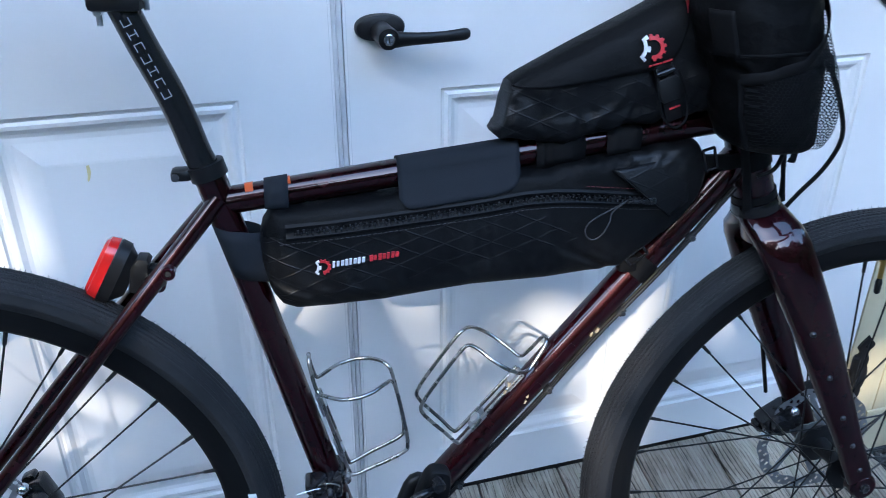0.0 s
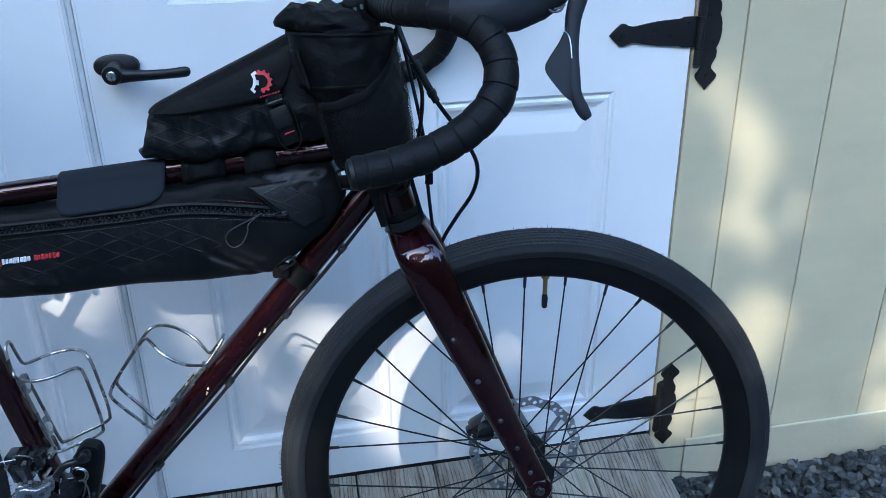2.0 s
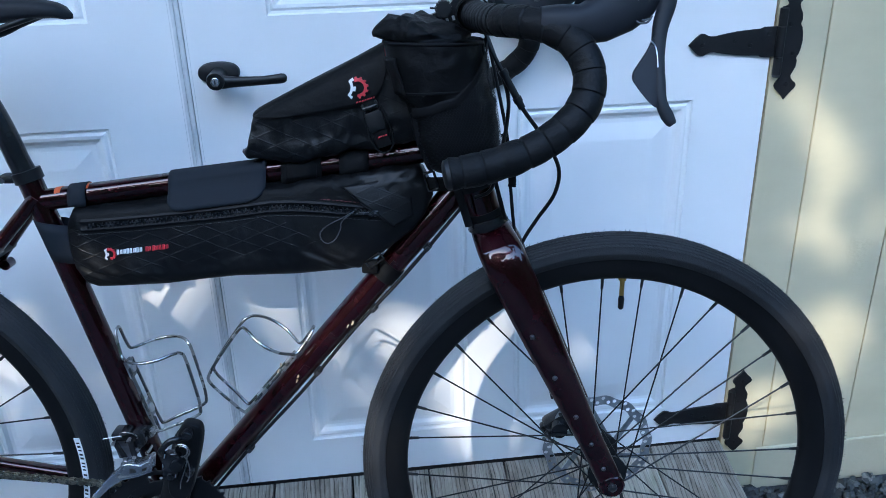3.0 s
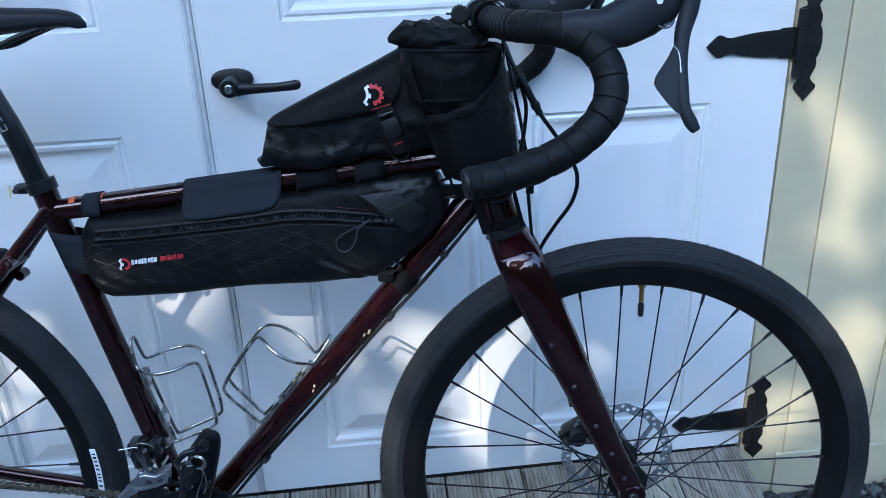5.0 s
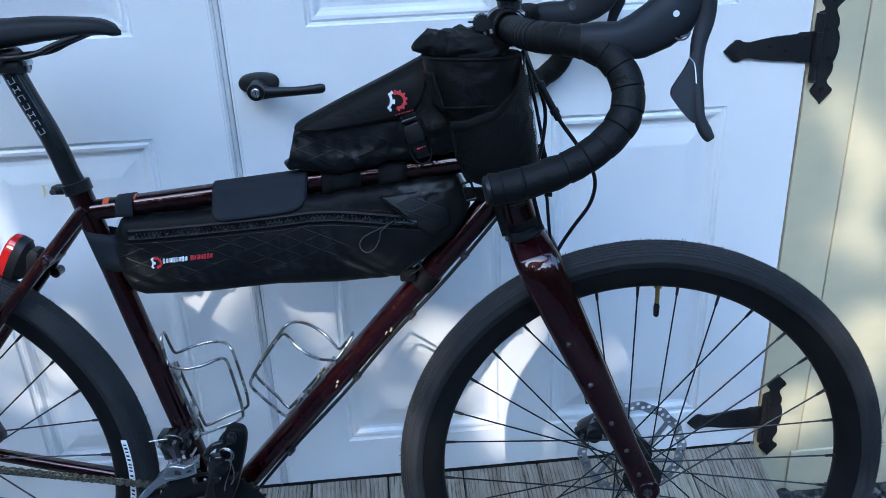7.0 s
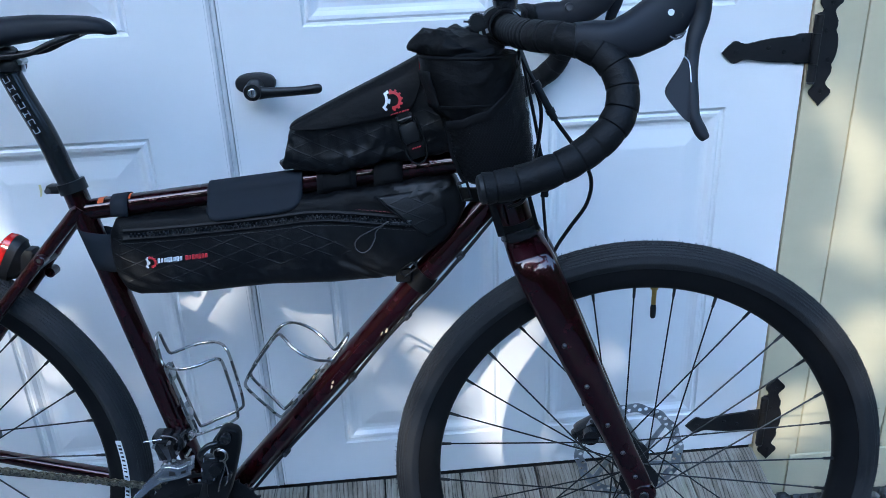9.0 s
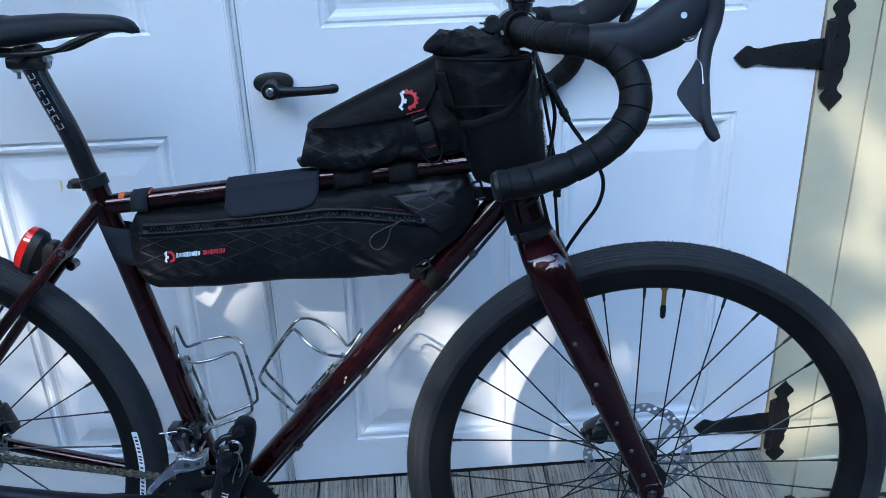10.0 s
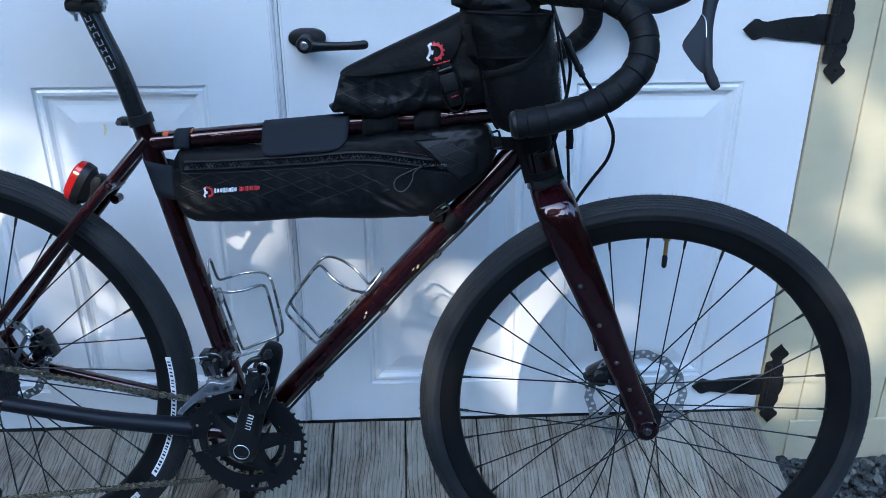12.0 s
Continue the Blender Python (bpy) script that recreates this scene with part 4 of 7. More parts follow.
# valve at the top of the front wheel
bm = bmesh.new()
tube(bm, [(0.0085, 0, 0.282), (0.0088, 0, 0.252)], 0.0031, 12)
tube(bm, [(0.0085, 0, 0.2775), (0.0085, 0, 0.2735)], 0.0052, 12)
part("valve_stem", bm, M["gold"], front_wheel, "brass valve stem")
bm = bmesh.new()
tube(bm, [(0.0088, 0, 0.252), (0.0089, 0, 0.247), (0.009, 0, 0.234), (0.009, 0, 0.232)], [0.0028, 0.0041, 0.0037, 0.002], 12)
part("valve_cap", bm, M["black"], front_wheel, "black valve cap")
# the sidewall print of the rear tyre: white patches with plain bars
for a0, a1 in ((9.5, -12), (-14, -32), (-41, -54)):
    bm = bmesh.new()
    lathe(bm, [(0.3045, -0.0181), (0.3135, -0.0206), (0.3135, -0.0195), (0.3045, -0.0168)], 24, arc=(a0, a1))
    pr = part("sidewall_print", bm, M["white"], rear_wheel, "white printed sidewall patch")
    k, a = 0, max(a0, a1) - 1.2
    random.seed(int(a0 * 3))
    while a > min(a0, a1) + 1.5:
        d = random.uniform(0.35, 0.8)
        bm = bmesh.new()
        lathe(bm, [(0.3065, -0.0190), (0.3115, -0.0206), (0.3115, -0.0199), (0.3065, -0.0182)], 3, arc=(a, a - d))
        part("print_bar", bm, M["dark"] if a0 > -30 else M["grey"], pr)
        a -= d + random.uniform(0.45, 1.1)

# brake calipers on the far side
def caliper(c, turn, name="brake_caliper"):
    bm = bmesh.new()
    m = Matrix.Translation(c) @ Matrix.Rotation(turn, 4, "Y")
    b2 = bmesh.new()
    box(b2, (-0.026, -0.014, -0.014), (0.024, 0.016, 0.015), 0.008)
    box(b2, (-0.032, -0.004, -0.008), (-0.022, 0.012, 0.008), 0.0035)
    box(b2, (0.004, -0.016, -0.022), (0.026, 0.004, -0.008), 0.004)
    bmesh.ops.create_cone(b2, cap_ends=True, segments=20, radius1=0.0125, radius2=0.0115, depth=0.012, matrix=Matrix.Translation((-0.006, -0.018, 0)) @ Matrix.Rotation(math.pi / 2, 4, "X"))
    b2.transform(m)
    cal = part(name, b2, M["gloss"], bike, "black disc brake caliper")
    for x, z in ((-0.028, -0.002), (0.02, 0.002)):
        b2 = bmesh.new()
        y = -0.019 + (0.006 if x > 0 else 0)
        lathe(b2, [(0.0, y + 0.004), (0.0068, y + 0.004), (0.0066, y - 0.0005), (0.0055, y - 0.0028), (0.0036, y - 0.0040), (0.0026, y - 0.0036), (0.0022, y - 0.0018), (0.0, y - 0.0018)], 16, (x, 0, z), closed=False)
        b2.transform(m)
        part("caliper_bolt", b2, M["polish"], cal, "steel caliper bolt")


caliper(V((0.979, 0.050, 0.034)), radians(-32))
caliper(V((0.0698, 0.052, 0.0253)), radians(68))

# crankset
crank = None
bm = bmesh.new()
CY = -0.0475


def chainring(bm, r_in, r_out, teeth, y0, y1, slots=0):
    pts = []
    for k in range(teeth):
        for da, rr in ((0.0, r_out - 0.0045), (0.28, r_out - 0.004), (0.42, r_out), (0.58, r_out), (0.72, r_out - 0.004)):
            a = 2 * math.pi * (k + da) / teeth
            pts.append((a, rr))
    rows = []
    for a, rr in pts:
        ca, sa = math.cos(a), math.sin(a)
        rows.append([BB + V((r * ca, y, r * sa)) for r, y in ((r_in, y0), (rr - 0.004, y0), (rr, y0 + 0.0006), (rr, y1 - 0.0006), (rr - 0.004, y1), (r_in, y1))])
    rings(bm, rows, close_path=True)


chainring(bm, 0.0850, 0.0945, 46, CY - 0.0022, CY + 0.0012)
lathe(bm, [(0.0615, CY - 0.0022), (0.0745, CY - 0.0022), (0.0745, CY + 0.0012), (0.0615, CY + 0.0012)], 64, BB)
for k in range(64):       # the web between the two bands, but for four slots
    a0, a1 = 360 * k / 64, 360 * (k + 1) / 64
    if any(abs((a0 + 2.8 - s0 + 180) % 360 - 180) < 8.8 for s0 in (-4, 100, 188.5, 282)):
        continue
    q = [(BB.x + r * math.cos(radians(a)), BB.z + r * math.sin(radians(a))) for r, a in ((0.0740, a0), (0.0856, a0), (0.0856, a1), (0.0740, a1))]
    plate(bm, q, CY - 0.0021, CY + 0.0011)
crank = part("crankset", bm, M["black"], bike, "black double crankset with a pale print", angle=25)
bm = bmesh.new()
chainring(bm, 0.0490, 0.0632, 30, CY + 0.0065, CY + 0.0095)
part("inner_chainring", bm, M["black"], crank, "black inner chainring", angle=25)
CRANK_DIR = (V((0.477, 0, 0.092)) - BB)
CRANK_DIR.y = 0
crank_ang = math.atan2(CRANK_DIR.z, CRANK_DIR.x)
for k in range(4):
    a = crank_ang + radians((64, 128, 232, 296)[k])
    bm = bmesh.new()
    d = V((math.cos(a), 0, math.sin(a)))
    q = V((-math.sin(a), 0, math.cos(a)))
    rows = []
    for r, w_, y0, y1 in ((0.012, 0.019, -0.0660, -0.052), (0.030, 0.0115, -0.0600, -0.046), (0.050, 0.0085, -0.0555, -0.043), (0.066, 0.0105, -0.0535, -0.042), (0.0725, 0.008, -0.0525, -0.043)):
        rows.append([BB + d * r + q * (s * w_) + V((0, y, 0)) for s, y in ((-1, y1), (-0.8, y0), (0.8, y0), (1, y1))])
    rings(bm, rows)
    arm = part("spider_arm", bm, M["plastic"], crank)
    bm = bmesh.new()
    c = BB + d * 0.0665
    lathe(bm, [(0, -0.050), (0.0052, -0.050), (0.0052, -0.0548), (0.0035, -0.0552), (0, -0.0540)], 14, (c.x, 0, c.z), closed=False)
    part("ring_bolt", bm, M["black"], crank)
for k in range(4):
    a = crank_ang + radians((20, 88, 200, 268)[k])
    bm = bmesh.new()
    c = BB + V((math.cos(a), 0, math.sin(a))) * 0.0795
    lathe(bm, [(0, -0.0495), (0.0022, -0.0495), (0.0018, -0.0506), (0, -0.0508)], 10, (c.x, 0, c.z), closed=False)
    part("ring_pin", bm, M["grey"], crank)
bm = bmesh.new()
rows = []
L = CRANK_DIR.length
d = CRANK_DIR.normalized()
q = V((-d.z, 0, d.x))
for t, hw, y0, y1 in ((-0.13, 0.010, -0.070, -0.054), (-0.10, 0.0195, -0.073, -0.052), (0.0, 0.0225, -0.076, -0.052), (0.15, 0.0205, -0.078, -0.056), (0.5, 0.0185, -0.084, -0.066), (0.85, 0.0165, -0.090, -0.074), (1.0, 0.0155, -0.091, -0.077), (1.06, 0.012, -0.090, -0.078), (1.085, 0.006, -0.088, -0.079)):
    ym, yh = (y0 + y1) / 2, (y1 - y0) / 2
    rows.append([BB + d * (L * t) + q * (hw * sgn_pow(math.cos(a), 0.6)) + V((0, ym + yh * sgn_pow(math.sin(a), 0.6), 0)) for a in [2 * math.pi * i / 20 for i in range(20)]])
rings(bm, rows)
arm = part("crank_arm", bm, M["plastic"], crank, "black forged crank arm with three pale print bars")
bm = bmesh.new()
lathe(bm, [(0.0114, -0.0745), (0.0126, -0.0745), (0.0126, -0.0772), (0.0120, -0.0778), (0.0114, -0.0770)], 32, BB + V((0, 0, 0)))
part("axle_ring", bm, M["silver"], arm, "bright ring round the hollow axle")
bm = bmesh.new()
lathe(bm, [(0.0, -0.0757), (0.0115, -0.0757), (0.0115, -0.0765), (0.0085, -0.0765), (0.0080, -0.0759), (0.0, -0.0759)], 28, BB, closed=False)
part("axle_hollow", bm, M["plastic"], arm)
for k in range(3):
    bm = bmesh.new()
    c = BB + d * (0.048 + 0.0105 * k)
    yy = -0.0806 - 0.0014 * k
    for e0, e1, f0, f1 in ((-0.0034, -0.0024, -0.0044, 0.0040), (0.0018, 0.0028, -0.0044, 0.0040), (-0.0034, 0.0028, -0.0044, -0.0034)):
        plate(bm, [((c + d * a + q * b).x, (c + d * a + q * b).z) for a, b in ((e0, f0), (e1, f0), (e1, f1), (e0, f1))], yy - 0.0004, yy + 0.003)
    part("print_bar", bm, M["white"], arm, smooth=False)
# far crank arm and pedals
bm = bmesh.new()
rows = []
for t, hw in ((-0.13, 0.010), (0.0, 0.0205), (0.5, 0.016), (1.0, 0.0145), (1.08, 0.006)):
    rows.append([BB - d * (L * t) + q * (hw * math.cos(a)) + V((0, 0.064 + 0.02 * t + 0.008 * math.sin(a), 0)) for a in [2 * math.pi * i / 16 for i in range(16)]])
rings(bm, rows)
part("crank_arm", bm, M["plastic"], crank)


def pedal(axle, s):
    """A clip-in pedal standing on edge: a long rounded plate with a sprung steel binding on its face."""
    m = Matrix.Translation(axle) @ Matrix.Translation((-0.001, 0, -0.003))
    b2 = bmesh.new()
    tube(b2, [(0, s * -0.010, 0), (0, s * 0.042, 0)], 0.0075, 16)
    b2.transform(m)
    ped = part("pedal", b2, M["plastic"], bike, "black clip-in pedal with sprung steel jaws")
    tilt = m @ Matrix.Translation((0.0052, 0, -0.0045)) @ Matrix.Rotation(radians(14.7), 4, "Y")
    b2 = bmesh.new()
    rows = []
    for yy, gr in ((0.008, 0.88), (0.010, 0.97), (0.013, 1.0), (0.021, 1.0), (0.024, 0.97), (0.0255, 0.90)):
        rows.append([V((0.0165 * gr * sgn_pow(math.cos(a), 0.55), s * yy, (0.056 - 0.0165 * (1 - gr)) * sgn_pow(math.sin(a), 0.55))) for a in [2 * math.pi * k / 40 for k in range(40)]])
    rings(b2, rows)
    b2.transform(tilt)
    part("pedal_body", b2, M["rim"], ped)
    b2 = bmesh.new()
    plate(b2, [(-0.0181, 0.0102), (-0.0150, 0.0125), (0.0010, 0.0115), (0.0033, 0.0088), (0.0010, -0.0100), (-0.0034, -0.0219), (-0.0200, -0.0235), (-0.0215, -0.0219)], *sorted((s * 0.020, s * 0.036)), 0.0022)
    b2.transform(m)
    part("cleat_jaw", b2, M["gloss"], ped)
    b2 = bmesh.new()
    tube(b2, spline([(-0.0180, s * 0.032, 0.012), (-0.0182, s * 0.036, 0.0199), (-0.0086, s * 0.037, 0.0310), (0.0013, s * 0.036, 0.0350), (0.0075, s * 0.030, 0.0330)], 6), 0.0041, 12)
    b2.transform(m)
    part("cleat_hook", b2, M["gloss"], ped)
    for x, z, r in ((0.0148, 0.0400, 0.0068), (-0.0103, -0.0180, 0.0056), (0.0125, -0.0140, 0.0050)):
        b2 = bmesh.new()
        lathe(b2, [(0.0, s * 0.022), (r, s * 0.022), (r, s * 0.0365), (r * 0.8, s * 0.0385), (r * 0.45, s * 0.0385), (r * 0.4, s * 0.0370), (0.0, s * 0.0370)], 18, (x, 0, z), closed=False)
        b2.transform(m)
        part("pivot_pin", b2, M["gloss"], ped)
    for cx, cz, rx, rz, a0, a1 in ((0.0081, 0.0205, 0.0095, 0.0092, -60, 215), (0.0085, 0.0200, 0.0062, 0.0066, -110, 130), (0.0040, -0.0060, 0.0110, 0.0200, -55, 62)):
        b2 = bmesh.new()
        tube(b2, [V((cx + rx * math.cos(radians(a0 + (a1 - a0) * k / 20)), s * (0.0405 - 0.004 * k / 20), cz + rz * math.sin(radians(a0 + (a1 - a0) * k / 20)))) for k in range(21)], 0.0009, 8)
        b2.transform(m)
        part("jaw_spring", b2, M["steel"], ped, "bright worn steel spring")
    # steel wire drawn for a bright scratch down the pedal face
    b2 = bmesh.new()
    tube(b2, spline([(0.0136, s * 0.0385, 0.0110), (0.0100, s * 0.0395, -0.0040), (0.0030, s * 0.0390, -0.0220), (0.0002, s * 0.0370, -0.0340)], 5), 0.0007, 8)
    b2.transform(m)
    part("tension_rod", b2, M["steel"], ped, "thin bright bare-metal scratch")
    return ped


def pedal_wear_glints(axle):
    """Thin bright wires along the binding's edges, drawn for bare-metal scuffs and glints."""
    m = Matrix.Translation(axle)
    random.seed(17)
    for x, z, a in ((-0.0195, -0.0080, 1.5), (-0.0165, 0.0060, 1.3), (-0.0080, 0.0112, 0.1), (-0.0060, -0.0215, 1.2), (-0.0130, 0.0260, 0.8)):
        b2 = bmesh.new()
        l = random.uniform(0.003, 0.007)
        tube(b2, [(x, -0.0362, z), (x + l * math.cos(a), -0.0364, z + l * math.sin(a))], 0.0006, 5)
        b2.transform(m)
        part("scuff", b2, M["silver"], near_pedal)


near_pedal = pedal(V((0.4775, -0.090, 0.084)), -1)
pedal_wear_glints(V((0.4775, -0.090, 0.084)))
pedal(V((2 * BB.x - 0.477, 0.088, 2 * BB.z - 0.092)), 1)

# cassette, chain, derailleurs
bm = bmesh.new()
for k in range(11):
    y = -0.0215 - 0.0021 * k
    r_out = 0.066 - 0.0041 * k
    tn = 34 - 2 * k
    rows = []
    for i in range(tn * 2):
        a = math.pi * i / tn
        rr = r_out if i % 2 else r_out - 0.004
        rows.append([V((r * math.cos(a), yy, r * math.sin(a))) for r, yy in ((r_out - 0.016, y), (rr, y), (rr, y - 0.001), (r_out - 0.016, y - 0.001))])
    rings(bm, rows, close_path=True)
part("cassette", bm, M["tarnish"], rear_wheel, "steel sprocket cassette", smooth=False)


def chain_run(pts, bm):
    P = [V(p) for p in pts]
    segl = [(b - a).length for a, b in zip(P, P[1:])]
    total = sum(segl)

    def at(s):
        for a, b, l in zip(P, P[1:], segl):
            if s <= l:
                return a + (b - a) * (s / l)
            s -= l
        return P[-1]
    n = int(total / 0.0127)
    for k in range(n):
        a, b = at(k * 0.0127), at((k + 1) * 0.0127)
        t = (b - a).normalized()
        nrm = t.cross(V((0, 1, 0))).normalized()
        w_ = 0.0031 if k % 2 else 0.0022
        for s in (-1, 1):
            row = []
            for u, h in ((-0.0028, 0.0018), (0.0, 0.0042), (0.0030, 0.0034), (0.0064, 0.0021), (0.0097, 0.0034), (0.0127, 0.0042), (0.0155, 0.0018)):
                c = a + t * u
                row.append((c + nrm * h, c - nrm * h))
            ring0 = [p[0] for p in row] + [p[1] for p in row[::-1]]
            yy = V((0, s * w_, 0))
            rings(bm, [[p + yy for p in ring0], [p + yy + V((0, s * 0.0009, 0)) for p in ring0]])
        tube(bm, [a - V((0, 0.0043, 0)), a + V((0, 0.0043, 0))], 0.0018, 8)


bm = bmesh.new()
CI = CY + 0.008
top = [(0.010, -0.036, 0.0345), (0.10, -0.037, 0.0215), (0.22, -0.038, 0.007), (0.345, CI, -0.006), (0.415, CI, -0.0100)]
ring_arc = [BB + V((0.0610 * math.cos(radians(a)), CI, 0.0610 * math.sin(radians(a)))) for a in range(98, -96, -11)]
bot = [(0.425, CI, -0.1330), (0.362, -0.041, -0.1480), (0.203, -0.042, -0.1760), (0.000, -0.042, -0.2140)]
chain_run(top, bm)
chain_run(ring_arc, bm)
chain_run(bot, bm)
part("chain", bm, M["chain"], bike, "oily brown-grey drive chain", smooth=False)
# rear derailleur
bm = bmesh.new()
box(bm, (-0.022, -0.082, -0.062), (0.014, -0.060, -0.020), 0.006)
rows = []
plate(bm, [(-0.020, -0.060), (0.004, -0.056), (0.008, -0.192), (0.000, -0.214), (-0.018, -0.206)], -0.052, -0.049, 0.001)
plate(bm, [(-0.020, -0.060), (0.004, -0.056), (0.008, -0.192), (0.000, -0.214), (-0.018, -0.206)], -0.038, -0.035, 0.001)
lathe(bm, [(0.004, -0.046), (0.022, -0.046), (0.022, -0.041), (0.004, -0.041)], 22, (-0.006, 0, -0.078))
lathe(bm, [(0.004, -0.046), (0.019, -0.046), (0.019, -0.041), (0.004, -0.041)], 22, (-0.002, 0, -0.198))
part("rear_derailleur", bm, M["plastic"], bike, "black rear derailleur")
# front derailleur
bm = bmesh.new()
tube(bm, [(0.3948, 0, 0.0475), (0.3902, 0, 0.0645)], 0.0192, 24)
box(bm, (0.384, -0.036, 0.046), (0.403, -0.012, 0.070), 0.005)
box(bm, (0.3620, -0.044, 0.0615), (0.3860, -0.016, 0.0735), 0.004)
mech = part("front_derailleur", bm, M["gloss"], bike, "black front derailleur with a bare alloy cage")
bm = bmesh.new()
plate(bm, [(0.3660, 0.0565), (0.3885, 0.0560), (0.3900, 0.0420), (0.3840, 0.0370), (0.3705, 0.0375)], -0.0460, -0.0180, 0.0025)
part("swing_block", bm, M["anodised"], mech, "dark grey swing block")
bm = bmesh.new()
CAGE = [(0.4165, 0.0236), (0.4190, 0.0450), (0.4145, 0.0445), (0.4010, 0.0357), (0.3872, 0.0400), (0.3766, 0.0380), (0.3750, 0.0280), (0.3594, 0.0150), (0.3390, -0.0075), (0.3285, -0.0200), (0.3340, -0.0240), (0.3441, -0.0130), (0.3573, 0.0001), (0.3735, 0.0110), (0.3990, 0.0170)]
for y in (-0.056, -0.042):
    plate(bm, CAGE, y - 0.0008, y + 0.0008, 0.0004)
plate(bm, [(0.3280, -0.0195), (0.3350, -0.0235), (0.3345, -0.0255), (0.3275, -0.0220)], -0.057, -0.041)
box(bm, (0.376, -0.0555, 0.026), (0.391, -0.040, 0.038), 0.003)
cage_ = part("cage", bm, M["satin"], mech, "bare alloy chain cage")
bm = bmesh.new()
plate(bm, [(0.4130, 0.0275), (0.4150, 0.0405), (0.4015, 0.0325), (0.3875, 0.0365), (0.3805, 0.0345), (0.3795, 0.0275), (0.3690, 0.0175), (0.3725, 0.0145), (0.3980, 0.0205)], -0.0586, -0.0566, 0.0008)
part("cage_rib", bm, M["polish"], cage_, "raised bright rib")
# two proud near-black plates draw shaded recesses by colour alone
for pts in ([(0.4035, 0.0262), (0.4100, 0.0280), (0.4110, 0.0325), (0.4045, 0.0300)], [(0.3870, 0.0228), (0.3960, 0.0240), (0.3955, 0.0290), (0.3880, 0.0305)]):
    bm = bmesh.new()
    plate(bm, pts, -0.0590, -0.0584, 0.0002)
    part("cage_recess", bm, M["dark"], cage_)
for x0, z0, x1, z1 in ((0.3675, 0.063, 0.3800, 0.040), (0.3880, 0.067, 0.3925, 0.042)):
    bm = bmesh.new()
    tube(bm, [(x0, -0.0455, z0), (x1, -0.048, z1)], [(0.0042, 0.002), (0.0036, 0.002)], 10, side=(1, 0, 0))
    part("link_arm", bm, M["gloss"], mech)
    for x, z in ((x0, z0), (x1, z1)):
        bm = bmesh.new()
        tube(bm, [(x, -0.044, z), (x, -0.0515, z)], 0.0024, 10)
        part("link_pin", bm, M["steel"], mech, "steel pivot pin")
bm = bmesh.new()
tube(bm, [V((0.3870 + 0.0118 * math.cos(radians(a)), -0.045 - 0.004 * math.sin(radians(a)), 0.0715 + 0.0082 * math.sin(radians(a)) - 0.0012 * math.cos(radians(a)))) for a in range(-40, 300, 17)], 0.0008, 7)
tube(bm, spline([(0.378, -0.0450, 0.0715), (0.365, -0.0465, 0.0705), (0.3535, -0.0480, 0.0690)], 4), 0.0007, 6)
part("cable_tail", bm, M["steel"], mech, "loose inner cable end")
for x, y, z, r in ((0.4080, -0.020, 0.0605, 0.0050), (0.3935, -0.040, 0.0455, 0.0030), (0.4060, -0.036, 0.0415, 0.0028)):
    bm = bmesh.new()
    lathe(bm, [(0.0, y + 0.014), (r, y + 0.014), (r, y - 0.002), (r * 0.75, y - 0.0045), (0.0, y - 0.0055)], 16, (x, 0, z), closed=False)
    part("clamp_bolt", bm, M["steel"], mech, "steel clamp bolt")

# bottle cages of bent steel wire
def bottle_cage(u, n, du, label):
    """u: along the tube from the bottom bracket, n: away from the tube into the frame."""
    def P(a, h, y):
        return BB + u * (h + du) + n * a + V((0, y, 0))
    bm = bmesh.new()
    left, right = [], []
    for s, out in ((-1, left), (1, right)):
        out += [P(0.024, 0.284, 0), P(0.022, 0.279, s * 0.008), P(0.020, 0.258, s * 0.0125), P(0.021, 0.246, s * 0.016)]
        out += [P(0.060 - 0.039 * math.cos(radians(a)), 0.246 - 0.013 * a / 180, s * (0.0395 * math.sin(radians(a)))) for a in (40, 65, 90, 115, 140)]
        out += [P(0.0975, 0.231, s * 0.0165), P(0.0990, 0.218, s * 0.0150), P(0.0955, 0.175, s * 0.0150), P(0.0915, 0.148, s * 0.0150), P(0.083, 0.137, s * 0.0150), P(0.045, 0.131, s * 0.0140), P(0.024, 0.128, s * 0.0120), P(0.0195, 0.134, s * 0.0105), P(0.0195, 0.18, s * 0.0095), P(0.0195, 0.235, s * 0.0095)]
    tube(bm, spline(left[::-1] + right[1:], 6), 0.00215, 10)
    cage = part("bottle_cage", bm, M["steel"], bike, label)
    for h in (0.160, 0.224):
        bm = bmesh.new()
        c = P(0.0175, h, 0)
        tube(bm, [c - n * 0.004, c + n * 0.0045], 0.0062, 14)
        part("cage_bolt", bm, M["silver"], cage, "steel cage bolt")
        bm = bmesh.new()
        tube(bm, [P(0.0165, h - 0.012, 0), P(0.0165, h + 0.012, 0)], [(0.0025, 0.011), (0.0025, 0.011)], 12, side=n)
        part("cage_tab", bm, M["rotor"], cage)
    return cage


us = (ST_TOP - BB).normalized()
bottle_cage(us, V((us.z, 0, -us.x)), 0.0, "empty stainless wire bottle cage on the seat tube")
ud = (V((0.840, 0, 0.417)) - BB).normalized()
bottle_cage(ud, V((-ud.z, 0, ud.x)), 0.060, "empty stainless wire bottle cage on the down tube")

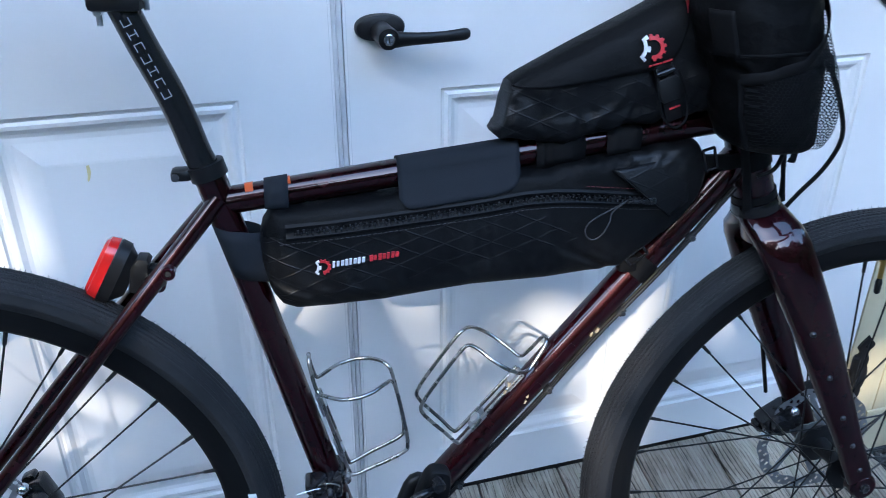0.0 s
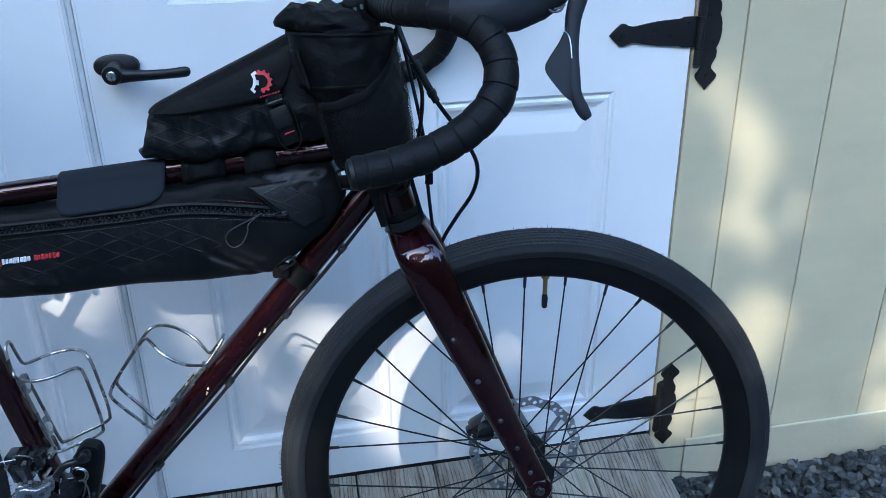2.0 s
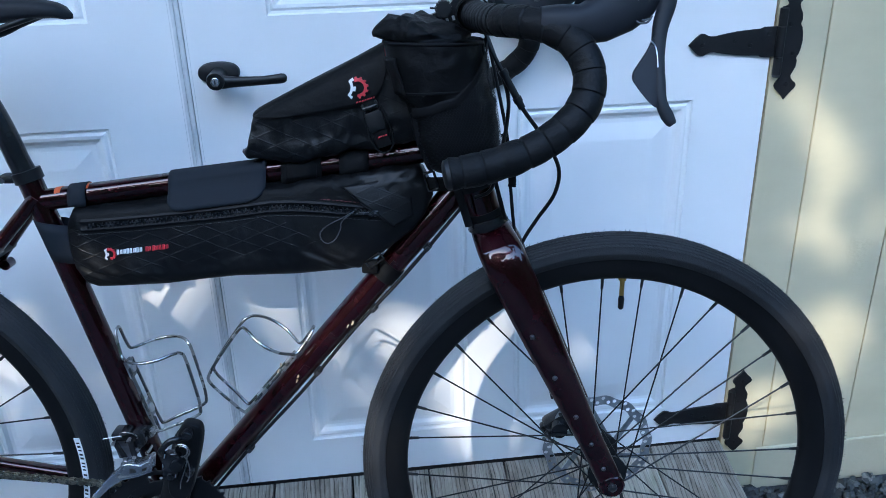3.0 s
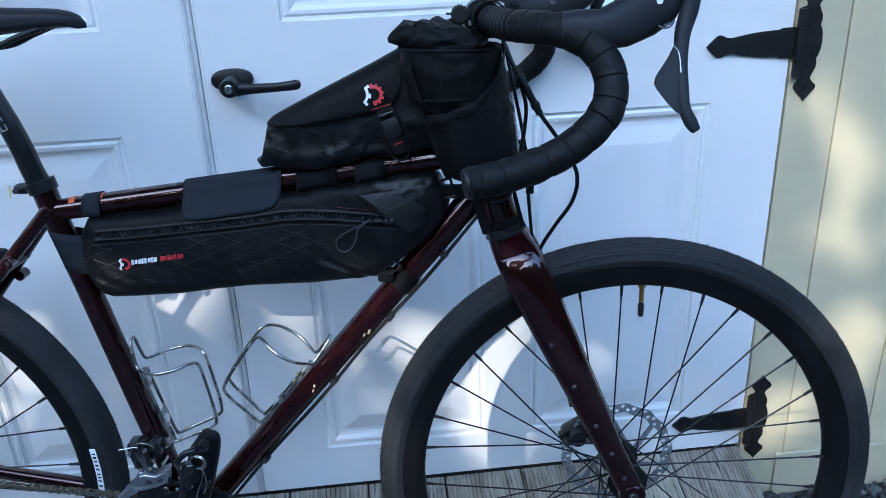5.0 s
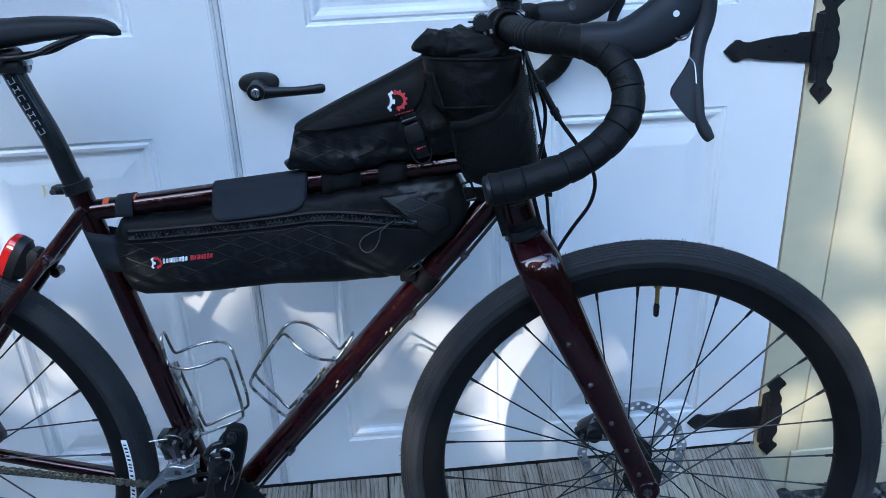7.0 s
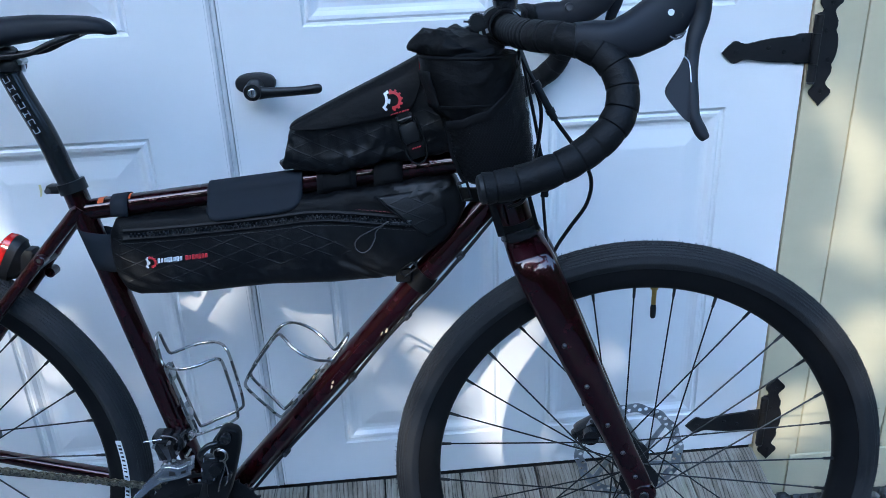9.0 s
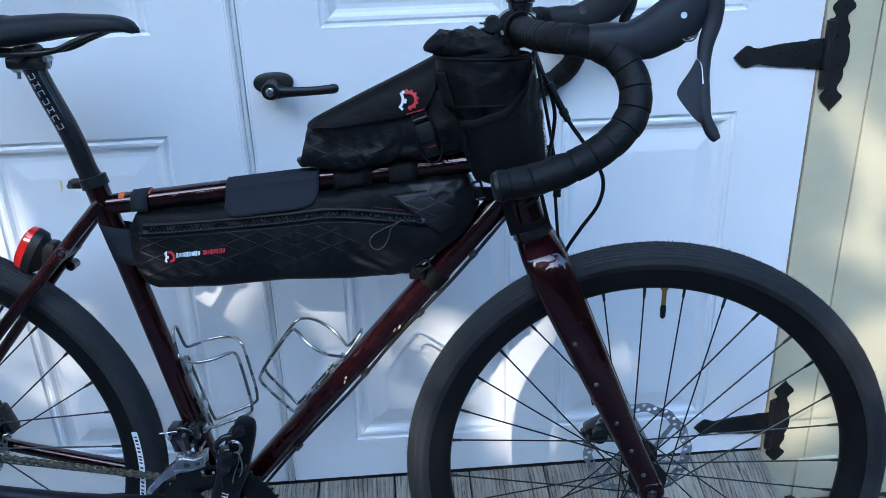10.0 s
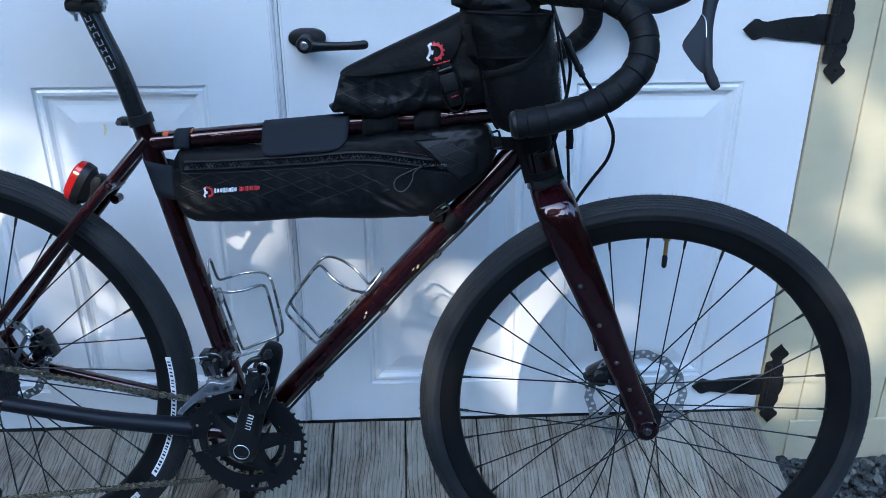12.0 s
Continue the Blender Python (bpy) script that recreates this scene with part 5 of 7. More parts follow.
# steerer, stem, handlebar
simple_tube("steerer_spacer", HT_HI + AX * 0.001, HT_HI + AX * 0.112, 0.0185, 0.0185, M["black"])
bm = bmesh.new()
stem_a = HT_HI + AX * 0.118
tube(bm, [stem_a - AX * 0.022, stem_a + AX * 0.020], 0.0205, 24)
tube(bm, [stem_a, V((0.832, 0, 0.612))], [(0.0165, 0.017), (0.0175, 0.019)], 20)
tube(bm, [(0.832, -0.023, 0.612), (0.832, 0.023, 0.612)], 0.0212, 28)
stem = part("stem", bm, M["black"], bike, "black alloy stem")
for y in (-0.016, 0.016):
    for dz in (-0.013, 0.013):
        bm = bmesh.new()
        tube(bm, [(0.846, y, 0.612 + dz), (0.8565, y, 0.612 + dz)], 0.0032, 10)
        part("faceplate_bolt", bm, M["rotor"], stem)
bm = bmesh.new()
for k in range(2):
    plate(bm, [(0.8165 - 0.007 * k, 0.6035 - 0.003 * k), (0.8195 - 0.007 * k, 0.6045 - 0.003 * k), (0.8180 - 0.007 * k, 0.6095 - 0.003 * k), (0.8150 - 0.007 * k, 0.6085 - 0.003 * k)], -0.0232, -0.0228)
part("print_bar", bm, M["white"], stem, smooth=False)
bm = bmesh.new()
for y0, y1, r0 in ((-0.034, -0.022, 0.0095), (-0.020, -0.016, 0.0105)):
    rings(bm, [[V((0.806 + (r0 - (0.0011 if i % 3 == 0 else 0)) * math.cos(2 * math.pi * i / 48), y, 0.6165 + (r0 - (0.0011 if i % 3 == 0 else 0)) * math.sin(2 * math.pi * i / 48))) for i in range(48)] for y in (y0, y1)])
tube(bm, [(0.790, -0.028, 0.6175), (0.800, -0.028, 0.617)], 0.0012, 8)
tube(bm, [(0.806, -0.016, 0.617), (0.806, 0.02, 0.618)], 0.005, 12)
part("mount_knob", bm, M["plastic"], stem, "black knurled knob of a device mount")
bm = bmesh.new()
tube(bm, [(0.8385, -0.012, 0.630), (0.8385, -0.012, 0.640), (0.8385, -0.012, 0.6415), (0.8385, -0.012, 0.660)], [0.0135, 0.0150, 0.0175, 0.0165], 24)
part("bell", bm, M["gloss"], stem, "small black bar-top bell")

BAR = [(0.832, 0.0, 0.612), (0.8355, 0.035, 0.612), (0.848, 0.12, 0.611), (0.860, 0.172, 0.612), (0.880, 0.202, 0.612), (0.905, 0.216, 0.607), (0.925, 0.226, 0.594), (0.9365, 0.236, 0.572), (0.9345, 0.246, 0.547), (0.918, 0.255, 0.525), (0.887, 0.262, 0.504), (0.845, 0.267, 0.4885), (0.807, 0.271, 0.4815)]
bm = bmesh.new()
tube(bm, spline([(x, -y, z) for x, y, z in BAR[:3]][::-1] + [(x, y, z) for x, y, z in BAR[1:3]], 6), 0.0145, 20)
bar = part("handlebar", bm, M["black"], bike, "black drop handlebar wrapped in black tape")
for s in (-1, 1):
    pts = spline([(x, s * y, z) for x, y, z in BAR[1:]], 24)
    path, acc = [pts[0]], 0.0
    lens = [0.0]
    for a, b in zip(pts, pts[1:]):
        acc += (b - a).length
        path.append(b)
        lens.append(acc)
    rr = []
    for L0 in lens:
        w = (L0 / 0.0125 if L0 < 0.1375 else 11 + (L0 - 0.1375) / 0.0205) % 1.0
        rr.append(0.0150 + 0.0010 * w ** 0.6 - (0.0003 if w < 0.06 else 0) + 0.0011 * noise.noise(V((L0 * 60, s, 0))))
    rr[-1] = 0.0135
    bm = bmesh.new()
    tube(bm, path, rr, 22)
    part("bar_tape", bm, M["tape"], bar, "black cushioned bar tape in overlapping turns", angle=30)
    bm = bmesh.new()
    e = path[-1]
    dd = (path[-1] - path[-4]).normalized()
    tube(bm, [e - dd * 0.002, e + dd * 0.003, e + dd * 0.005], [0.0145, 0.0140, 0.0110], 20)
    part("bar_plug", bm, M["plastic"], bar)
    # hood and levers
    bm = bmesh.new()
    rows = []
    for x, y, z, h, w in ((0.892, 0.2105, 0.612, 0.0150, 0.0165), (0.908, 0.2145, 0.6105, 0.0185, 0.0185), (0.928, 0.2155, 0.6105, 0.0185, 0.0180), (0.948, 0.2135, 0.6155, 0.0215, 0.0170), (0.966, 0.2110, 0.6245, 0.0235, 0.0165), (0.981, 0.2085, 0.6355, 0.0240, 0.0165), (0.991, 0.2060, 0.6480, 0.0220, 0.0160), (0.998, 0.2045, 0.6600, 0.0180, 0.0150), (1.002, 0.2040, 0.6720, 0.0120, 0.0115), (1.003, 0.2040, 0.6780, 0.0060, 0.0060)):
        tl = interp(x, [(0.892, 0.1), (0.93, 0.0), (0.96, -0.55), (1.003, -0.9)])
        rows.append([V((x, s * y, z)) + V((math.sin(tl) * h * sgn_pow(math.sin(a), 0.8), w * sgn_pow(math.cos(a), 0.8), math.cos(tl) * h * sgn_pow(math.sin(a), 0.8))) for a in [2 * math.pi * i / 24 for i in range(24)]])
    rings(bm, rows)
    hood = part("brake_hood", bm, M["hood"], bar, "matt dark grey rubber brake hood")
    bm = bmesh.new()
    tube(bm, [(0.9795, s * 0.2215, 0.6360), (0.9795, s * 0.2255, 0.6360)], 0.0030, 14)
    part("hood_dot", bm, M["white"], hood, "small white dot")
    # raised near-black plug stands for a shaded hole
    bm = bmesh.new()
    tube(bm, [(0.9888, s * 0.2190, 0.6330), (0.9888, s * 0.2235, 0.6330)], 0.0028, 12)
    part("hood_pin", bm, M["dark"], hood)
    bm = bmesh.new()
    tube(bm, spline([(0.979, s * 0.222, 0.6160), (0.984, s * 0.2235, 0.6125), (0.991, s * 0.223, 0.6135), (0.995, s * 0.221, 0.619)], 4), 0.0010, 8)
    tube(bm, spline([(0.981, s * 0.219, 0.6180), (0.987, s * 0.2205, 0.6150), (0.993, s * 0.220, 0.6165)], 4), 0.0010, 8)
    part("lever_spring", bm, M["tarnish"], hood, "dull steel return spring")
    bm = bmesh.new()
    lathe(bm, [(0, s * -0.009 - 0.0), (0.0062, s * -0.009), (0.0062, s * -0.0125), (0.0050, s * -0.0135), (0, s * -0.0130)], 18, (0.940, s * 0.209, 0.6226), closed=False)
    part("clamp_screw", bm, M["tarnish"], hood, "round steel screw head")
    pts = spline([(1.004, s * 0.207, 0.672), (1.0100, s * 0.212, 0.650), (1.0095, s * 0.2150, 0.630), (1.0030, s * 0.222, 0.607), (1.0008, s * 0.232, 0.583), (1.0012, s * 0.243, 0.5593), (1.0022, s * 0.2500, 0.5440), (1.0082, s * 0.2545, 0.5310), (1.0128, s * 0.2565, 0.5245)], 6)
    n = len(pts)
    bm = bmesh.new()
    tube(bm, pts, [(interp(k / n, [(0, 0.010), (0.25, 0.0088), (0.5, 0.0058), (0.72, 0.0054), (0.84, 0.0062), (0.93, 0.0050), (0.97, 0.0042), (1, 0.0016)]), interp(k / n, [(0, 0.009), (0.5, 0.0060), (0.97, 0.0045), (1, 0.002)])) for k in range(n)], 18, side=(1, 0, 0))
    part("brake_lever", bm, M["hood"], bar, "dark grey brake lever blade")
    bm = bmesh.new()
    lv = [(0.9965, 0.6020), (0.9935, 0.5955), (0.9885, 0.5865), (0.9780, 0.5720), (0.9758, 0.5655), (0.9790, 0.5585), (0.9925, 0.5425), (0.9985, 0.5415), (0.9990, 0.5600), (0.9985, 0.5800)]
    b2 = [(p.x, p.z) for p in spline([V((x, 0, z)) for x, z in lv + lv[:1]], 5)[:-1]]
    a_v = [bm.verts.new((x, s * (0.2235 + (0.606 - z) * 0.40), z)) for x, z in b2]
    c_v = [bm.verts.new((x, s * (0.2285 + (0.606 - z) * 0.40), z)) for x, z in b2]
    fa, fc = bm.faces.new(a_v), bm.faces.new(c_v[::-1])
    for i in range(len(a_v)):
        j = (i + 1) % len(a_v)
        bm.faces.new((a_v[i], c_v[i], c_v[j], a_v[j]))
    bmesh.ops.bevel(bm, geom=list(fa.edges) + list(fc.edges), offset=0.0012, segments=2, affect="EDGES", profile=0.5)
    pad = part("shift_paddle", bm, M["hood"], bar, "dark grey shift paddle")
    # bright wire stands for the pale door seen through the slit
    bm = bmesh.new()
    tube(bm, spline([(0.9925, s * 0.2335, 0.5975), (0.9965, s * 0.2350, 0.5930), (0.9980, s * 0.2380, 0.5860), (0.9984, s * 0.2430, 0.5750)], 5), 0.00055, 6)
    part("paddle_glint", bm, M["silver"], pad, "bright line drawn for the see-through slit by the paddle")


def hose(name, pts, r, label="", parent=bike, material=None, per=8, segs=10):
    bm = bmesh.new()
    tube(bm, spline(pts, per), r, segs)
    return part(name, bm, material or M["line"], parent, label)


h1 = hose("brake_hose", [(0.853, -0.020, 0.598), (0.8605, -0.030, 0.572), (0.884, -0.036, 0.530), (0.8998, -0.035, 0.503), (0.926, -0.022, 0.467), (0.9495, -0.004, 0.426), (0.9490, 0.014, 0.387), (0.930, 0.028, 0.3495), (0.914, 0.036, 0.318), (0.908, 0.042, 0.290), (0.93, 0.066, 0.22), (0.968, 0.066, 0.062)], 0.0026, "black brake hose looping to the fork")
for a, b, r in (((0.8770, -0.0345, 0.5425), (0.8985, -0.0350, 0.5045), 0.0043), ((0.8735, -0.034, 0.5485), (0.8775, -0.0345, 0.5420), 0.0055), ((0.8915, -0.035, 0.5170), (0.8945, -0.035, 0.5115), 0.0055)):
    bm = bmesh.new()
    tube(bm, [a, b], r, 14)
    part("barrel_adjuster", bm, M["plastic"], h1, "black inline barrel adjuster")
hose("brake_hose", [(0.853, 0.020, 0.598), (0.8665, -0.012, 0.562), (0.8815, -0.028, 0.520), (0.8815, -0.028, 0.485), (0.8755, -0.024, 0.448), (0.8700, -0.024, 0.418), (0.862, -0.024, 0.400), (0.845, -0.022, 0.392)], 0.0024, "black cable housing curving to the head tube")
h3 = hose("gear_housing", [(0.858, 0.02, 0.59), (0.884, 0.006, 0.47), (0.8885, 0.004, 0.425), (0.8915, 0.003, 0.395), (0.8960, 0.006, 0.355), (0.90, 0.012, 0.33)], 0.0022, "black gear cable housing")
bm = bmesh.new()
tube(bm, spline([(0.880, -0.010, 0.470), (0.8865, -0.012, 0.446), (0.8900, -0.012, 0.430), (0.8925, -0.010, 0.412), (0.8915, -0.008, 0.402)], 5), [(0.0042, 0.0010)] * 18 + [(0.0050, 0.0014)] * 3, 8, side=(1, 0, 0))
part("strap_tail", bm, M["webbing"], h3, "loose black webbing tail")
dq = V((ud.z, 0, -ud.x))
for off, y in ((0.0195, -0.006), (0.0190, -0.0115)):
    hose("gear_housing", [BB + ud * t + dq * (off + 0.0015 * math.sin(t * 31 + y * 90)) + V((0, y, 0)) for t in (0.05, 0.16, 0.27, 0.38, 0.49, 0.60)], 0.0021, "black cable housing under the down tube")
for t in (0.145, 0.30, 0.42, 0.53):
    bm = bmesh.new()
    c = BB + ud * t + dq * 0.019 + V((0, -0.008, 0))
    tube(bm, [c - ud * 0.0045, c + ud * 0.0045], [(0.0045, 0.0075), (0.0045, 0.0075)], 12, side=dq)
    cl = part("cable_clip", bm, M["plastic"], bike, "black cable clip with a small bolt")
    bm = bmesh.new()
    tube(bm, [c + V((0, -0.006, 0)), c + V((0, -0.0095, 0))], 0.0028, 10)
    part("clip_bolt", bm, M["tarnish"], cl, "tiny steel bolt")

# ---- the bags and straps hung on the bicycle ----
def wrinkle(p, amp, sc, seed):
    return amp * (noise.noise(V((p.x * sc, p.y * sc * 0.5 + seed, p.z * sc * 1.4))) + 0.5 * noise.noise(V((p.x * sc * 2.7 + seed, p.y * sc, p.z * sc * 3.1))))


def crease(p, amp, sc, seed):
    """Sharp-edged folds: narrow ridges where the cloth is gathered, with soft hollows between."""
    q = V((p.x * sc + 0.8 * noise.noise(V((p.x * sc * 0.6, seed, p.z * sc * 0.6))), p.y * sc * 0.6 + seed, p.z * sc))
    return amp * ((1 - 2.2 * abs(noise.noise(q))) - 0.45 + 0.5 * (1 - 2.2 * abs(noise.noise(q * 2.3 + V((seed, 0, 0))))) - 0.2)


def bag_loft(xs, lo, hi, hw, power=0.45, segs=56, amp=0.0016, sc=28, seed=0.0, calm=None):
    rows = []
    for x in xs:
        z0, z1, w = interp(x, lo), interp(x, hi), interp(x, hw)
        row = []
        for i in range(segs):
            a = 2 * math.pi * i / segs
            p = V((x, w * sgn_pow(math.cos(a), power), (z0 + z1) / 2 + (z1 - z0) / 2 * sgn_pow(math.sin(a), power)))
            nrm = V((0, math.cos(a), math.sin(a)))
            k_ = amp * (calm(p) if calm else 1.0)
            row.append(p + nrm * (wrinkle(p, k_, sc, seed) + crease(p, 0.75 * k_, sc * 0.9, seed + 4.0)))
        rows.append(row)
    return rows


def frange(a, b, n):
    return [a + (b - a) * k / (n - 1) for k in range(n)]


def band_over(name, xs, zc, r, low_near, low_far, parent, material, label="", thick=0.0016, rest=None):
    """A strap of cloth draped over a tube that runs along x: down both sides to the given heights."""
    bm = bmesh.new()
    rows = []
    for x in xs:
        c = zc(x)
        row = []
        foot = min(-r - 0.0008, rest(x, low_near(x)) - 0.0062) if rest else -r - 0.0008
        for k in range(5 if rest else 2):
            t = k / 6 if rest else k / 2
            row.append(V((x, foot + (-r - foot) * t, low_near(x) + (c - low_near(x)) * t)))
        row += [V((x, -r * math.cos(a), c + r * math.sin(a))) for a in [math.pi * k / 14 for k in range(15)]]
        row += [V((x, r + 0.0004, (low_far(x) + c) / 2)), V((x, r + 0.0008, low_far(x)))]
        rows.append(row)
    rings(bm, rows, close_ring=False, cap=False)
    ob = part(name, bm, material, parent, label)
    so = ob.modifiers.new("thickness", "SOLIDIFY")
    so.thickness, so.offset = thick, 0.0
    return ob


tt_z = lambda x: 0.3835 + (x - 0.294) * 0.1292

# frame bag
fbag = thing("frame_bag", "long black frame bag strapped under the top tube, zipped shut", "bag", BIKE, "bicycle bags")
lo = [(0.333, 0.330), (0.336, 0.312), (0.343, 0.290), (0.352, 0.2785), (0.366, 0.2735), (0.452, 0.2780), (0.50, 0.284), (0.542, 0.2885), (0.62, 0.2905), (0.700, 0.2980), (0.732, 0.3200), (0.768, 0.3480), (0.782, 0.366), (0.790, 0.384), (0.793, 0.392)]
hi = [(0.333, 0.350), (0.336, 0.362), (0.345, 0.3765), (0.40, 0.3835), (0.4735, 0.3925), (0.58, 0.4065), (0.6847, 0.4210), (0.740, 0.4300), (0.770, 0.4325), (0.780, 0.427), (0.788, 0.412), (0.793, 0.398)]
hw = [(0.333, 0.012), (0.339, 0.022), (0.352, 0.029), (0.40, 0.0335), (0.55, 0.0355), (0.70, 0.0335), (0.76, 0.028), (0.785, 0.020), (0.793, 0.010)]
ZIP = [(0.340, 0.3572), (0.3608, 0.3592), (0.45, 0.3675), (0.54, 0.3770), (0.5922, 0.3838), (0.62, 0.3848), (0.650, 0.3835), (0.683, 0.3808), (0.7246, 0.3768), (0.75, 0.374)]
zip_z = lambda x: interp(x, ZIP)
bm = bmesh.new()
xs = frange(0.333, 0.793, 150)


def slack(x, z):
    """Long slanting folds: towards the front strap below the zip, and fanning from the rear corner."""
    a = (z - 0.320) + (x - 0.665) * 0.52
    f = math.exp(-((x - 0.665) / 0.055) ** 2) * (math.exp(-(a / 0.0045) ** 2) + 0.8 * math.exp(-((a + 0.0145) / 0.0040) ** 2) - 0.9 * math.exp(-((a + 0.007) / 0.004) ** 2) + 0.6 * math.exp(-((a - 0.012) / 0.004) ** 2))
    b = (z - 0.318) + (x - 0.345) * 0.42
    r_ = math.exp(-((x - 0.352) / 0.038) ** 2) * (math.exp(-(b / 0.004) ** 2) - 0.8 * math.exp(-((b + 0.008) / 0.0035) ** 2) + 0.9 * math.exp(-((b + 0.016) / 0.004) ** 2) + 0.7 * math.exp(-((b - 0.013) / 0.004) ** 2))
    return 0.0024 * f + 0.0022 * r_


still = lambda p: min(1.0, max(0.0, (p.z - interp(p.x, lo) - 0.003) / 0.02)) * min(1.35, max(0.0, (abs(p.z - zip_z(p.x)) - 0.009) / 0.014)) if p.y < 0 else 1.0
calm_print = lambda p: still(p) * (0.25 if 0.378 < p.x < 0.475 and 0.312 < p.z < 0.345 and p.y < 0 else 0.4 if p.x > 0.56 and p.z < zip_z(p.x) - 0.008 else 0.8)
rows = bag_loft(xs, lo, hi, hw, 0.48, 96, 0.0028, 30, 2.0, calm_print)
for row in rows:
    for p in row:
        if p.y < 0 and p.z < zip_z(p.x) - 0.010:
            p.y -= slack(p.x, p.z)
rings(bm, rows)
for f in bm.faces:
    c = f.calc_center_median()
    plain = c.z > zip_z(c.x) - 0.004 and not (c.x > 0.690 and c.z > 0.430 - (c.x - 0.690) * 0.85)
    f.material_index = 0 if plain else 1
part("bag_body", bm, [M["cloth"], M["side_quilt"]], fbag, "black pack cloth with stitched diamonds", angle=80)


def side_y(x, z):
    z0, z1, w = interp(x, lo), interp(x, hi), interp(x, hw)
    t = max(-0.98, min(0.98, (z - (z0 + z1) / 2) / ((z1 - z0) / 2)))
    return -w * (1 - abs(t) ** (1 / 0.48)) ** 0.24 if abs(t) < 1 else 0


bm = bmesh.new()
rows = []
for x in frange(0.358, 0.742, 70):
    z = zip_z(x)
    rows.append([V((x, side_y(x, z + h) - d, z + h)) for h, d in ((-0.0082, -0.001), (-0.0076, 0.0030), (-0.0050, 0.0038), (-0.0030, 0.0026), (0.0, 0.0022), (0.0030, 0.0026), (0.0050, 0.0038), (0.0076, 0.0030), (0.0082, -0.001))])
rings(bm, rows, close_ring=False, cap=False)
zp = part("zip", bm, M["ziptape"], fbag, "black zip tape with moulded teeth")
bm = bmesh.new()
k = 0
x = 0.366
while x < 0.728:
    z = zip_z(x) + (0.0011 if k % 2 else -0.0011)
    y = side_y(x, z)
    box(bm, (x, y - 0.0054, z - 0.0016), (x + 0.0019, y - 0.002, z + 0.0016))
    x += 0.0027
    k += 1
tt = part("zip_teeth", bm, M["zipmetal"], zp, smooth=False)
tt["kind"] = "stuff"
for dz in (0.0105, -0.0108):
    bm = bmesh.new()
    for k in range(74):
        x = 0.352 + k * 0.0052
        p0, p1 = V((x, 0, zip_z(x) + dz)), V((x + 0.0034, 0, zip_z(x + 0.0034) + dz))
        p0.y, p1.y = side_y(p0.x, p0.z) - 0.0020, side_y(p1.x, p1.z) - 0.0020
        tube(bm, [p0, p1], 0.00045, 5)
    st = part("stitching", bm, M["redthread"] if dz > 0 else M["thread"], fbag, "fine red stitching" if dz > 0 else "")
    st["kind"] = "stuff"
bm = bmesh.new()
rows = []
for i in range(15):
    u = i / 14
    e0 = V((0.6800, 0, 0.4095)).lerp(V((0.7455, 0, 0.3580)), u)
    e1 = V((0.7640, 0, 0.4200)).lerp(V((0.7690, 0, 0.3700)), u)
    row = []
    for j in range(15):
        p = e0.lerp(e1, j / 14)
        p.y = side_y(p.x, p.z) - 0.0052 * (1 - j / 14) - 0.0016 + crease(p, 0.0005, 40, 3.0)
        row.append(p)
    rows.append(row)
rings(bm, rows, close_ring=False, cap=False)
ob = part("corner_panel", bm, M["quilt"], fbag, "folded stitched cloth panel at the front corner", angle=80)
so = ob.modifiers.new("thickness", "SOLIDIFY")
so.thickness = 0.0014
bm = bmesh.new()
edge = [row[0] + V((0, -0.0004, 0)) for row in rows]
tube(bm, edge, [(0.0018, 0.0010)] * len(edge), 8, side=(0, 1, 0))
part("panel_binding", bm, M["webbing"], fbag)
bm = bmesh.new()
xz, zz = 0.722, zip_z(0.722)
y = side_y(xz, zz)
box(bm, (xz - 0.008, y - 0.0085, zz - 0.0040), (xz + 0.005, y - 0.0030, zz + 0.0040), 0.0014)
box(bm, (xz - 0.0035, y - 0.0105, zz - 0.0014), (xz + 0.0035, y - 0.0080, zz + 0.0014), 0.0006)
box(bm, (xz - 0.026, y - 0.0088, zz - 0.0016), (xz - 0.006, y - 0.0068, zz + 0.0016), 0.0006)
part("zip_slider", bm, M["zipmetal"], zp, "blackened metal zip slider and pull")
bm = bmesh.new()
pts = [V((0.6965, y - 0.0075, zip_z(0.6965))), V((0.6840, y - 0.0078, 0.3725)), V((0.6700, y - 0.008, 0.3655)), V((0.6585, y - 0.008, 0.3585)), V((0.6537, y - 0.008, 0.3500)), V((0.6565, y - 0.008, 0.3418)), V((0.6639, y - 0.008, 0.3388)), V((0.6725, y - 0.008, 0.3445)), V((0.6790, y - 0.008, 0.3570)), V((0.6812, y - 0.0078, 0.3670)), V((0.6960, y - 0.0072, 0.3790))]
tube(bm, spline(pts, 6), 0.00070, 8)
part("pull_cord", bm, M["cord"], zp, "thin grey cord loop")


